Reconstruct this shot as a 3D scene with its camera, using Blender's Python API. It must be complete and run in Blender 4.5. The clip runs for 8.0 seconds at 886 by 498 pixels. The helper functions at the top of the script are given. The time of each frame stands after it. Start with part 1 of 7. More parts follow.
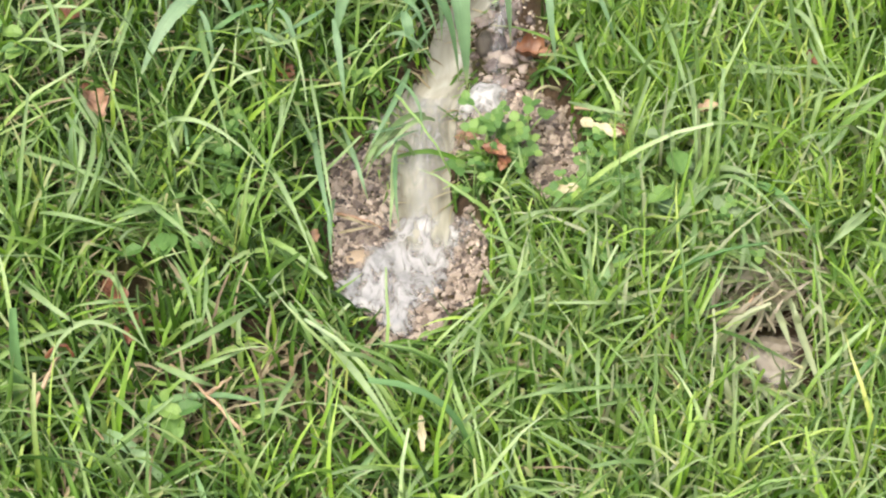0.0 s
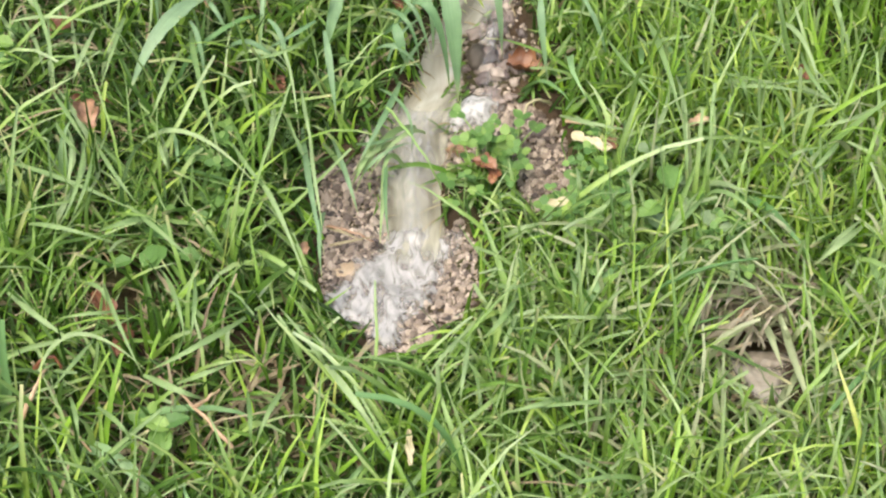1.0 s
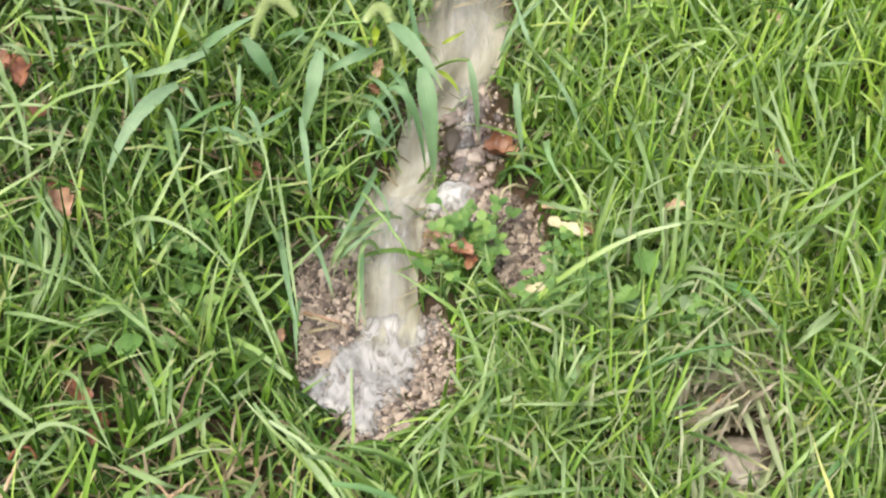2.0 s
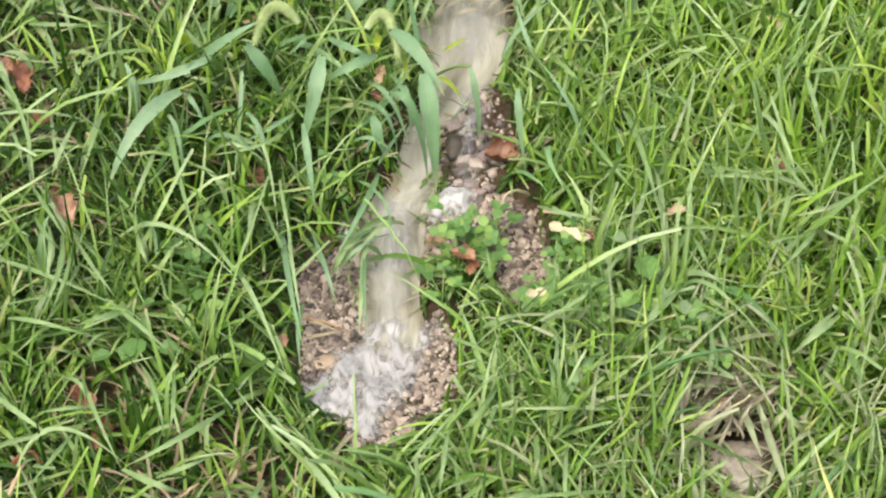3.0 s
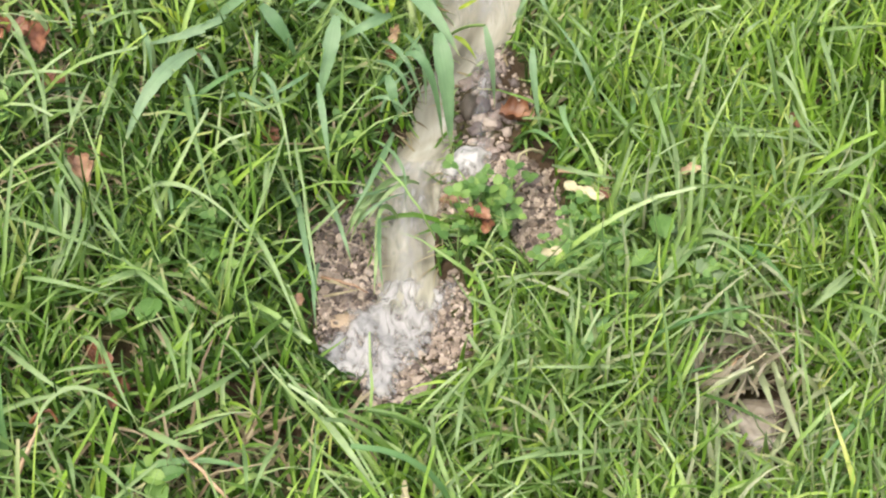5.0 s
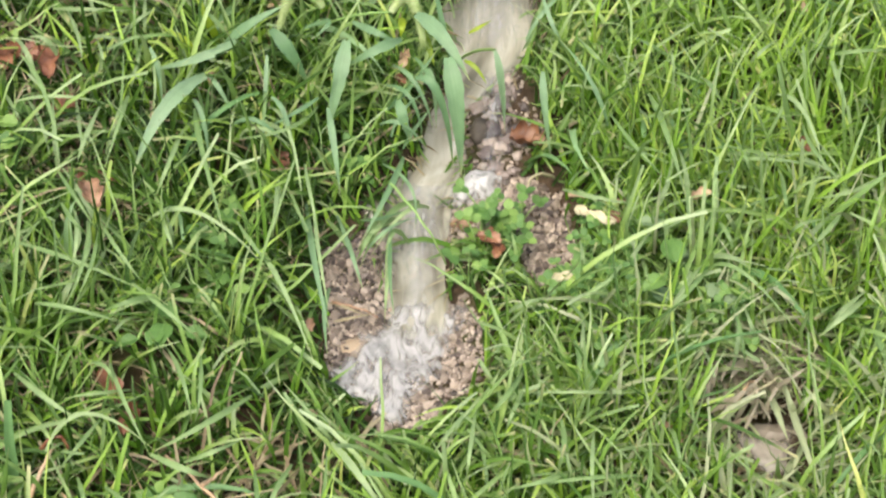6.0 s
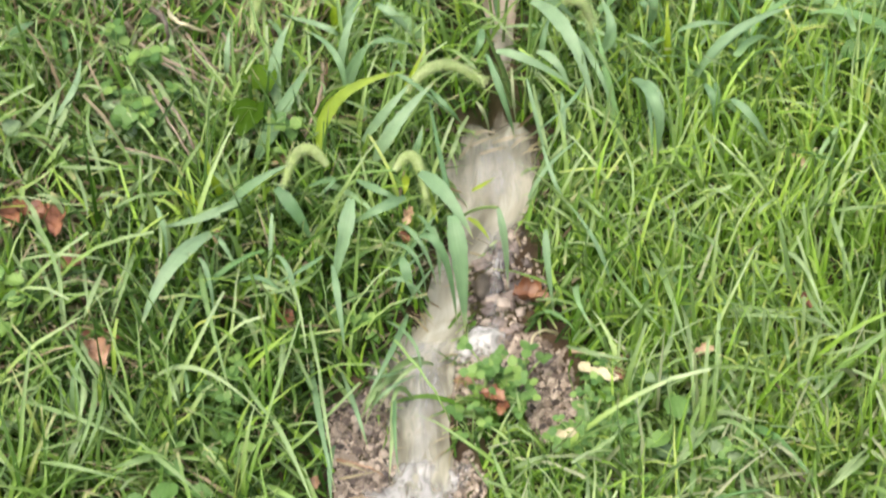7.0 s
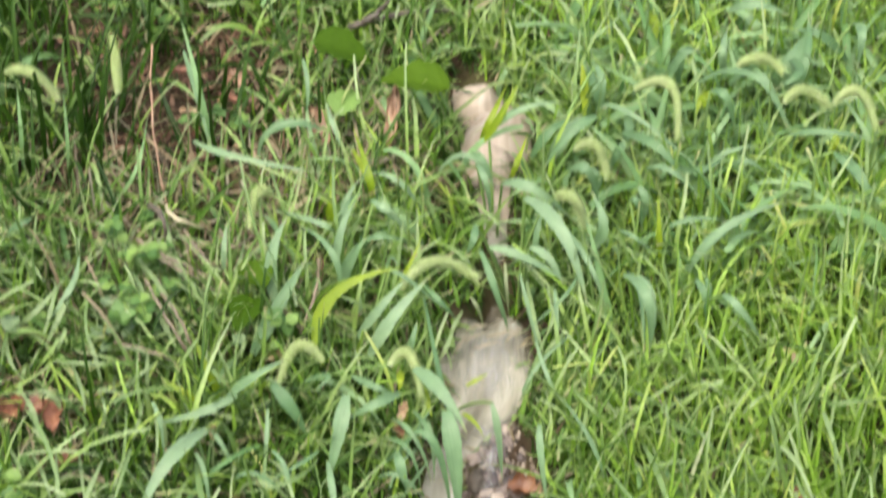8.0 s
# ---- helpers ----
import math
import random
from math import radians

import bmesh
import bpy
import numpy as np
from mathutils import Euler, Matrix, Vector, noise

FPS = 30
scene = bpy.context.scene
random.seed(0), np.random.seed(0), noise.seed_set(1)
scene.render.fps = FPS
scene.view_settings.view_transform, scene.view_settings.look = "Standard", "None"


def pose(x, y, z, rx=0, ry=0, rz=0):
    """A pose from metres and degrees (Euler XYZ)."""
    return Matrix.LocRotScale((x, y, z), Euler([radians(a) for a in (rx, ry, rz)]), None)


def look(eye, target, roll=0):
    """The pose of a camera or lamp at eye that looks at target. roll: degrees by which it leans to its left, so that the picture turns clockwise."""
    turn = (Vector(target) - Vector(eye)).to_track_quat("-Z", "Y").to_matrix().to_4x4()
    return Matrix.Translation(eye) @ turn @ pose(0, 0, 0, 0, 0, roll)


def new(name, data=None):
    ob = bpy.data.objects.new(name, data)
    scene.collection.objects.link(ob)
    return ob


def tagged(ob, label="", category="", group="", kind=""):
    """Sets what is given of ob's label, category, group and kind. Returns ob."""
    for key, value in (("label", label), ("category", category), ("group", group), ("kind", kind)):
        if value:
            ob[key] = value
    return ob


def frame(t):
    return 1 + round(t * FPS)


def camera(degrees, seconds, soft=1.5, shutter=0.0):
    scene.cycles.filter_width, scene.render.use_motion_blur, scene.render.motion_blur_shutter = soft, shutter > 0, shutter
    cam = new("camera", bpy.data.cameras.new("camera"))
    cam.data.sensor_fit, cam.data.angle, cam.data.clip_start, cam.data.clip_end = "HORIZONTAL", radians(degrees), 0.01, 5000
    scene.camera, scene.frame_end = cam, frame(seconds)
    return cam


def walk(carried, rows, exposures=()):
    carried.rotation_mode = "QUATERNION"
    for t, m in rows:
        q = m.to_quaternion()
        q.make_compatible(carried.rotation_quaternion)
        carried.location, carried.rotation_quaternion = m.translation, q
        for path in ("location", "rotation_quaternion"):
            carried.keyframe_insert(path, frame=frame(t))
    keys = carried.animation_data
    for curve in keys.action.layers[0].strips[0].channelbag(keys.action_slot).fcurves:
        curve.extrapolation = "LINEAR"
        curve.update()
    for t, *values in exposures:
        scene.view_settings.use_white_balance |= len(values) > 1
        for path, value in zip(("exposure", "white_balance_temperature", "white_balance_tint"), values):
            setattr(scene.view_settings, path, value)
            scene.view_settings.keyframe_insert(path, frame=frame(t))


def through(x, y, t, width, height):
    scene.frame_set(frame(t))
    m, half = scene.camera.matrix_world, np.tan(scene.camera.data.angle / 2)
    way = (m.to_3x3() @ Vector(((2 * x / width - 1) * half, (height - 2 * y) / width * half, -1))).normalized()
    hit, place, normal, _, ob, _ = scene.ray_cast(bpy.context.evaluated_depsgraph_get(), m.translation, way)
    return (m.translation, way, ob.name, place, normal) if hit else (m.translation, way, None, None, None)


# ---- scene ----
cam = camera(20.0, 8.0, soft=2.2, shutter=0.35)
ROWS = [
    (0.0, 0.0000, 0.0000, 1.4200, -52.000, 0.000, 0.000),
    (0.5, 0.0011, 0.0026, 1.4214, -52.043, -0.023, 0.113),
    (1.0, 0.0064, 0.0054, 1.4212, -51.857, -0.043, 0.359),
    (1.5, 0.0103, 0.0118, 1.4251, -51.023, -0.307, 0.423),
    (2.0, 0.0122, 0.0154, 1.4240, -50.192, -0.574, 0.472),
    (2.2, 0.0120, 0.0147, 1.4255, -49.860, -0.660, 0.442),
    (3.5, 0.0125, 0.0072, 1.4290, -50.217, -0.336, 0.195),
    (4.0, 0.0113, 0.0074, 1.4286, -50.510, -0.248, 0.054),
    (4.5, 0.0096, 0.0057, 1.4307, -50.889, -0.190, 0.013),
    (5.8, 0.0063, 0.0118, 1.4328, -50.993, 0.029, -0.196),
    (6.0, 0.0051, 0.0127, 1.4337, -50.573, 0.058, -0.276),
    (6.5, 0.0032, 0.0176, 1.4395, -49.453, 0.045, -0.328),
    (7.0, -0.0012, 0.0173, 1.4518, -47.465, -0.128, -0.311),
    (7.5, -0.0018, 0.0152, 1.4674, -45.987, -0.134, -0.390),
    (7.7, -0.0012, 0.0133, 1.4723, -45.226, -0.149, -0.394),
    (7.8, -0.0001, 0.0129, 1.4745, -44.800, -0.107, -0.336),
    (7.9, 0.0005, 0.0137, 1.4753, -44.254, -0.201, -0.306),
    (8.0, 0.0009, 0.0147, 1.4764, -43.464, -0.259, -0.308),
]
walk(cam, [(t, pose(x, y, z, 90 + pitch, 0, yaw) @ pose(0, 0, 0, 0, 0, roll))
           for t, x, y, z, pitch, yaw, roll in ROWS],
     exposures=[(0.0, 1.57), (0.5, 1.55), (1.0, 1.51), (1.5, 1.44), (6.5, 1.45), (7.5, 1.50), (8.0, 1.49)])

# ---- light: a bright overcast day ----
world = bpy.data.worlds.new("overcast_sky")
scene.world = world
world.use_nodes = True
wn = world.node_tree.nodes
sky = wn.new("ShaderNodeTexSky")
sky.sky_type, sky.sun_disc = "NISHITA", False
sky.sun_elevation, sky.sun_rotation = radians(67), radians(-144)
sky.air_density, sky.dust_density, sky.ozone_density = 1.0, 6.0, 1.0
wn["Background"].inputs["Strength"].default_value = 0.125
world.node_tree.links.new(sky.outputs["Color"], wn["Background"].inputs["Color"])
sun = new("sun", bpy.data.lights.new("sun", "SUN"))
sun.data.energy, sun.data.angle, sun.data.color = 1.45, radians(40), (1.0, 0.945, 0.825)
sun.matrix_world = look((-1.0, 0.0, 4.0), (0, 1.4, 0))


# ---- materials ----
def material(name):
    m = bpy.data.materials.new(name)
    m.use_nodes = True
    nt = m.node_tree
    return m, nt, nt.nodes["Principled BSDF"], nt.nodes["Material Output"]


def node(nt, kind, **values):
    n = nt.nodes.new(kind)
    for k, v in values.items():
        n.inputs[k].default_value = v
    return n


def ramp(nt, factor, stops):
    r = nt.nodes.new("ShaderNodeValToRGB")
    while len(r.color_ramp.elements) < len(stops):
        r.color_ramp.elements.new(0.5)
    for e, (p, c) in zip(r.color_ramp.elements, stops):
        e.position, e.color = p, (*c, 1)
    nt.links.new(factor, r.inputs["Fac"])
    return r.outputs["Color"]


def mix(nt, factor, a, b, blend="MIX"):
    m = nt.nodes.new("ShaderNodeMix")
    m.data_type, m.blend_type = "RGBA", blend
    for key, v in ((0, factor), (6, a), (7, b)):
        if hasattr(v, "is_output"):
            nt.links.new(v, m.inputs[key])
        else:
            m.inputs[key].default_value = v if key == 0 else (*v, 1)
    return m.outputs[2]


def coords(nt, scale=(1, 1, 1), uv=False):
    c = nt.nodes.new("ShaderNodeTexCoord")
    mp = nt.nodes.new("ShaderNodeMapping")
    mp.inputs["Scale"].default_value = scale
    nt.links.new(c.outputs["UV" if uv else "Object"], mp.inputs["Vector"])
    return mp.outputs["Vector"]


def noise_tex(nt, vector, scale, detail=4, rough=0.55, distortion=0.0):
    n = node(nt, "ShaderNodeTexNoise", Scale=scale, Detail=detail, Roughness=rough, Distortion=distortion)
    nt.links.new(vector, n.inputs["Vector"])
    return n.outputs["Fac"]


def bump(nt, bsdf, height, strength, distance):
    b = node(nt, "ShaderNodeBump", Strength=strength, Distance=distance)
    nt.links.new(height, b.inputs["Height"])
    nt.links.new(b.outputs["Normal"], bsdf.inputs["Normal"])


def leaf_material(name, stops, gloss=0.42, through=0.3, tip=None, island=True, sheen=0.5, light_tint=True):
    """Blades and leaves: a spread of hues from one to the next, veins along the blade, foot-to-tip light tint, drier
    tip.
    """
    m, nt, bsdf, out = material(name)
    if island:
        g = nt.nodes.new("ShaderNodeNewGeometry").outputs["Random Per Island"]
    else:
        g = nt.nodes.new("ShaderNodeObjectInfo").outputs["Random"]
    col = ramp(nt, g, stops)
    uv = nt.nodes.new("ShaderNodeTexCoord").outputs["UV"]
    sep = nt.nodes.new("ShaderNodeSeparateXYZ")
    nt.links.new(uv, sep.inputs[0])
    # light put into the colour: glowing yellower foot, duller and bluer sky-lit tip
    if light_tint:
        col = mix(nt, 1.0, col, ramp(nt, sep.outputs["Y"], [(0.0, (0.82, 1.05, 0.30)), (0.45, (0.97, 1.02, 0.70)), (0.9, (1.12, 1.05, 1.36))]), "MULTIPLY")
    grain = noise_tex(nt, coords(nt, (16, 0.8, 1), True), 1.0, 3)
    col = mix(nt, 0.4, col, ramp(nt, grain, [(0.3, (0.72, 0.74, 0.72)), (0.7, (1.22, 1.2, 1.2))]), "MULTIPLY")
    blotch = noise_tex(nt, coords(nt), 90, 3)
    col = mix(nt, 0.32, col, ramp(nt, blotch, [(0.3, (0.62, 0.64, 0.6)), (0.7, (1.25, 1.22, 1.2))]), "MULTIPLY")
    if tip:
        edge = ramp(nt, sep.outputs["Y"], [(0.86, (0, 0, 0)), (1.0, (0.8, 0.8, 0.8))])
        b2 = nt.nodes.new("ShaderNodeRGBToBW")
        nt.links.new(edge, b2.inputs[0])
        col = mix(nt, b2.outputs[0], col, tip)
    vein = node(nt, "ShaderNodeTexWave", Scale=5.0, Distortion=0.4)
    vein.bands_direction = "X"
    nt.links.new(uv, vein.inputs["Vector"])
    nt.links.new(col, bsdf.inputs["Base Color"])
    bsdf.inputs["Roughness"].default_value = gloss
    bsdf.inputs["Specular IOR Level"].default_value = sheen
    bump(nt, bsdf, vein.outputs["Fac"], 0.25, 0.0004)
    tr = nt.nodes.new("ShaderNodeBsdfTranslucent")
    nt.links.new(mix(nt, 1.0, col, (1.25, 1.35, 0.72), "MULTIPLY"), tr.inputs["Color"])
    mx = node(nt, "ShaderNodeMixShader", Fac=through)
    nt.links.new(bsdf.outputs[0], mx.inputs[1])
    nt.links.new(tr.outputs[0], mx.inputs[2])
    nt.links.new(mx.outputs[0], out.inputs["Surface"])
    return m


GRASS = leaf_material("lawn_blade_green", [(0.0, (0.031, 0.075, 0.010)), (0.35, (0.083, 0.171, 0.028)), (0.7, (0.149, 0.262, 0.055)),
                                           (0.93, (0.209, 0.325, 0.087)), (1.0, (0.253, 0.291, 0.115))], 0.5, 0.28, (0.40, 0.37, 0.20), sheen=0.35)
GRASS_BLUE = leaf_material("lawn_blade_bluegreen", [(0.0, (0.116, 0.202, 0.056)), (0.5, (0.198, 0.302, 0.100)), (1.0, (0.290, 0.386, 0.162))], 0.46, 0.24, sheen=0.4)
# lawn blade with shade put into its colour, for gaps and dim patches
GRASS_SHADED = leaf_material("shaded_blade_green", [(0.0, (0.015, 0.041, 0.004)), (0.5, (0.028, 0.072, 0.007)), (1.0, (0.056, 0.117, 0.016))], 0.5, 0.3, sheen=0.35)
WEED = leaf_material("weed_blade", [(0.0, (0.102, 0.211, 0.069)), (0.5, (0.172, 0.309, 0.124)), (1.0, (0.259, 0.394, 0.196))], 0.46, 0.3, sheen=0.4, light_tint=False)
LITTER = leaf_material("damp_litter", [(0.0, (0.048, 0.026, 0.017)), (0.5, (0.125, 0.072, 0.045)), (0.85, (0.240, 0.150, 0.102)), (1.0, (0.370, 0.215, 0.135))], 0.7, 0.1, sheen=0.25, light_tint=False)
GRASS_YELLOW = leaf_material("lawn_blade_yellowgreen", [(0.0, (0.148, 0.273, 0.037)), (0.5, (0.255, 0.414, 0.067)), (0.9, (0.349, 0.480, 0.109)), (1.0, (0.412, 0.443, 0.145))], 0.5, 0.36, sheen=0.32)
THATCH = leaf_material("grey_thatch", [(0.0, (0.120, 0.098, 0.066)), (0.4, (0.225, 0.195, 0.140)), (0.8, (0.330, 0.300, 0.225)), (1.0, (0.24, 0.175, 0.115))], 0.6, 0.15, light_tint=False)
STRAW = leaf_material("dry_straw", [(0.0, (0.125, 0.090, 0.048)), (0.4, (0.234, 0.191, 0.111)), (0.75, (0.328, 0.289, 0.185)), (1.0, (0.215, 0.155, 0.092))], 0.6, 0.15, light_tint=False)
BROAD = leaf_material("broad_blade", [(0.0, (0.108, 0.204, 0.090)), (0.5, (0.152, 0.254, 0.128)), (1.0, (0.204, 0.306, 0.172))], 0.46, 0.3, (0.36, 0.36, 0.18), island=False, sheen=0.4, light_tint=False)
TALL = leaf_material("tall_blade", [(0.0, (0.130, 0.215, 0.070)), (0.5, (0.180, 0.270, 0.105)), (1.0, (0.250, 0.335, 0.158))], 0.45, 0.26, (0.36, 0.36, 0.18), island=False, sheen=0.4, light_tint=False)
BLEACHED = leaf_material("bleached_blade", [(0.0, (0.190, 0.235, 0.110)), (0.5, (0.275, 0.320, 0.175)), (1.0, (0.370, 0.395, 0.255))], 0.5, 0.3, sheen=0.4, light_tint=False)
FINE_SAGE = leaf_material("sage_blade", [(0.0, (0.118, 0.190, 0.068)), (0.5, (0.178, 0.258, 0.112)), (1.0, (0.255, 0.330, 0.172))], 0.48, 0.28, sheen=0.4, light_tint=False)
SAGE = leaf_material("sage_leaf", [(0.0, (0.105, 0.175, 0.078)), (0.6, (0.150, 0.228, 0.108)), (1.0, (0.205, 0.282, 0.150))], 0.55, 0.25, island=False, light_tint=False)
BRIGHT = leaf_material("sunny_blade", [(0.0, (0.190, 0.280, 0.014)), (1.0, (0.280, 0.360, 0.024))], 0.42, 0.4, island=False, light_tint=False)
CLOVER = leaf_material("clover_leaf", [(0.0, (0.070, 0.160, 0.034)), (0.6, (0.118, 0.228, 0.050)), (1.0, (0.200, 0.320, 0.070))], 0.55, 0.3, island=False, light_tint=False)
DOCK = leaf_material("dock_leaf", [(0.0, (0.035, 0.082, 0.004)), (1.0, (0.062, 0.120, 0.007))], 0.7, 0.3, island=False, sheen=0.1, light_tint=False)
HEAD = leaf_material("seed_head", [(0.0, (0.399, 0.493, 0.220)), (0.5, (0.475, 0.558, 0.290)), (1.0, (0.551, 0.614, 0.360))], 0.6, 0.5, light_tint=False)
STEM = leaf_material("green_stem", [(0.0, (0.163, 0.288, 0.075)), (1.0, (0.250, 0.375, 0.112))], 0.45, 0.1, island=False, light_tint=False)


def dead_leaf_material(name, a, b, c):
    m, nt, bsdf, out = material(name)
    v = coords(nt)
    col = ramp(nt, noise_tex(nt, v, 60, 6, 0.65), [(0.3, a), (0.52, b), (0.75, c)])
    nt.links.new(col, bsdf.inputs["Base Color"])
    bsdf.inputs["Roughness"].default_value = 0.5
    bump(nt, bsdf, noise_tex(nt, v, 300, 4), 0.5, 0.0008)
    return m


RUST = dead_leaf_material("rust_leaf", (0.060, 0.022, 0.011), (0.150, 0.056, 0.025), (0.240, 0.115, 0.060))
ORANGE = dead_leaf_material("orange_leaf", (0.054, 0.020, 0.010), (0.150, 0.060, 0.024), (0.245, 0.136, 0.068))
PINK = dead_leaf_material("pinkish_leaf", (0.085, 0.047, 0.025), (0.246, 0.145, 0.085), (0.383, 0.255, 0.170))
TAN = dead_leaf_material("tan_leaf", (0.158, 0.086, 0.040), (0.330, 0.231, 0.132), (0.449, 0.356, 0.231))
DRAB = dead_leaf_material("drab_stem", (0.100, 0.075, 0.045), (0.190, 0.148, 0.100), (0.290, 0.240, 0.172))
PALE = dead_leaf_material("pale_leaf", (0.256, 0.232, 0.120), (0.368, 0.336, 0.208), (0.464, 0.432, 0.312))
BARK = dead_leaf_material("twig_bark", (0.030, 0.024, 0.017), (0.078, 0.063, 0.047), (0.150, 0.124, 0.096))


def soil_material():
    m, nt, bsdf, out = material("damp_soil")
    v = coords(nt)
    col = ramp(nt, noise_tex(nt, v, 55, 8, 0.68), [(0.3, (0.014, 0.009, 0.005)), (0.5, (0.040, 0.026, 0.014)), (0.72, (0.090, 0.060, 0.034))])
    moss = ramp(nt, noise_tex(nt, v, 14, 5), [(0.45, (0, 0, 0)), (0.62, (1, 1, 1))])
    col = mix(nt, mix(nt, 1.0, moss, (0.35, 0.35, 0.35), "MULTIPLY"), col, (0.06, 0.085, 0.022))
    sep = nt.nodes.new("ShaderNodeSeparateXYZ")
    nt.links.new(v, sep.inputs[0])
    d = nt.nodes.new("ShaderNodeVectorMath")
    d.operation = "DISTANCE"
    nt.links.new(v, d.inputs[0])
    d.inputs[1].default_value = (0, 1.4, 0)
    # past the long grass the sheet is mown turf
    far = nt.nodes.new("ShaderNodeMapRange")
    far.inputs["From Min"].default_value, far.inputs["From Max"].default_value = 0.72, 0.95
    nt.links.new(d.outputs["Value"], far.inputs["Value"])
    turf = ramp(nt, noise_tex(nt, v, 9, 10, 0.78), [(0.3, (0.012, 0.026, 0.003)), (0.52, (0.038, 0.066, 0.008)), (0.72, (0.080, 0.105, 0.018))])
    col = mix(nt, far.outputs["Result"], col, turf)
    nt.links.new(col, bsdf.inputs["Base Color"])
    bsdf.inputs["Roughness"].default_value = 0.85
    bsdf.inputs["Specular IOR Level"].default_value = 0.2
    bump(nt, bsdf, noise_tex(nt, v, 160, 6, 0.7), 0.9, 0.004)
    return m


SOIL = soil_material()


def stone_material(name, stops, rough=0.45):
    m, nt, bsdf, out = material(name)
    v = coords(nt)
    g = nt.nodes.new("ShaderNodeObjectInfo").outputs["Random"]
    gi = nt.nodes.new("ShaderNodeNewGeometry").outputs["Random Per Island"]
    s = nt.nodes.new("ShaderNodeMath")
    s.operation = "ADD"
    nt.links.new(g, s.inputs[0]), nt.links.new(gi, s.inputs[1])
    w = nt.nodes.new("ShaderNodeMath")
    w.operation = "FRACT"
    nt.links.new(s.outputs[0], w.inputs[0])
    col = ramp(nt, w.outputs[0], stops)
    col = mix(nt, 0.6, col, ramp(nt, noise_tex(nt, v, 420, 5, 0.7), [(0.3, (0.55, 0.55, 0.55)), (0.7, (1.35, 1.32, 1.3))]), "MULTIPLY")
    nt.links.new(col, bsdf.inputs["Base Color"])
    bsdf.inputs["Roughness"].default_value = rough
    bump(nt, bsdf, noise_tex(nt, v, 700, 4), 0.5, 0.0006)
    return m


PEBBLE = stone_material("wet_pebble", [(0.0, (0.030, 0.021, 0.018)), (0.2, (0.082, 0.061, 0.048)), (0.45, (0.170, 0.134, 0.104)),
                                       (0.75, (0.262, 0.214, 0.168)), (0.92, (0.395, 0.335, 0.272)), (1.0, (0.080, 0.056, 0.046))])
GREY_STONE = stone_material("grey_stone", [(0.0, (0.06, 0.05, 0.05)), (0.3, (0.175, 0.140, 0.125)), (0.6, (0.27, 0.222, 0.190)), (0.85, (0.37, 0.315, 0.265)), (1.0, (0.30, 0.215, 0.165))], 0.24)
TAN_STONE = stone_material("tan_stone", [(0.0, (0.27, 0.205, 0.13)), (1.0, (0.34, 0.265, 0.18))])


def water_material(name="muddy_water", rippled=0.4, tint=((0.120, 0.112, 0.080), (0.208, 0.199, 0.152), (0.296, 0.287, 0.232), (0.42, 0.415, 0.362))):
    """Fast muddy water: soft silt clouds drawn out along the flow, a wet skin, thinning to nothing at the brink."""
    m, nt, bsdf, out = material(name)
    cloud = noise_tex(nt, coords(nt, (1.1, 0.7, 1), True), 1.6, 3, 0.5, 0.9)
    streak = noise_tex(nt, coords(nt, (2.4, 0.6, 1), True), 1.7, 2, 0.45, 0.9)
    both = nt.nodes.new("ShaderNodeMath")
    both.operation = "MULTIPLY_ADD"
    both.inputs[1].default_value = 0.34
    nt.links.new(streak, both.inputs[0])
    half = nt.nodes.new("ShaderNodeMath")
    half.operation = "MULTIPLY"
    half.inputs[1].default_value = 0.66
    nt.links.new(cloud, half.inputs[0]), nt.links.new(half.outputs[0], both.inputs[2])
    col = ramp(nt, both.outputs[0], list(zip((0.33, 0.45, 0.57, 0.70), tint)))
    nt.links.new(col, bsdf.inputs["Base Color"])
    bsdf.inputs["Roughness"].default_value = 0.42
    bsdf.inputs["IOR"].default_value = 1.33
    bump(nt, bsdf, both.outputs[0], rippled, 0.004)
    at = nt.nodes.new("ShaderNodeAttribute")
    at.attribute_name = "depth"
    s = nt.nodes.new("ShaderNodeMath")
    s.operation = "ADD"
    nt.links.new(at.outputs["Fac"], s.inputs[0]), nt.links.new(streak, s.inputs[1])
    s2 = nt.nodes.new("ShaderNodeMath")
    s2.operation = "MULTIPLY"
    s2.inputs[1].default_value = 0.5
    nt.links.new(s.outputs[0], s2.inputs[0])
    edge = ramp(nt, s2.outputs[0], [(0.27, (0, 0, 0)), (0.60, (1, 1, 1))])
    clear = nt.nodes.new("ShaderNodeBsdfTransparent")
    mx = nt.nodes.new("ShaderNodeMixShader")
    nt.links.new(edge, mx.inputs[0])
    nt.links.new(clear.outputs[0], mx.inputs[1])
    nt.links.new(bsdf.outputs[0], mx.inputs[2])
    nt.links.new(mx.outputs[0], out.inputs["Surface"])
    return m


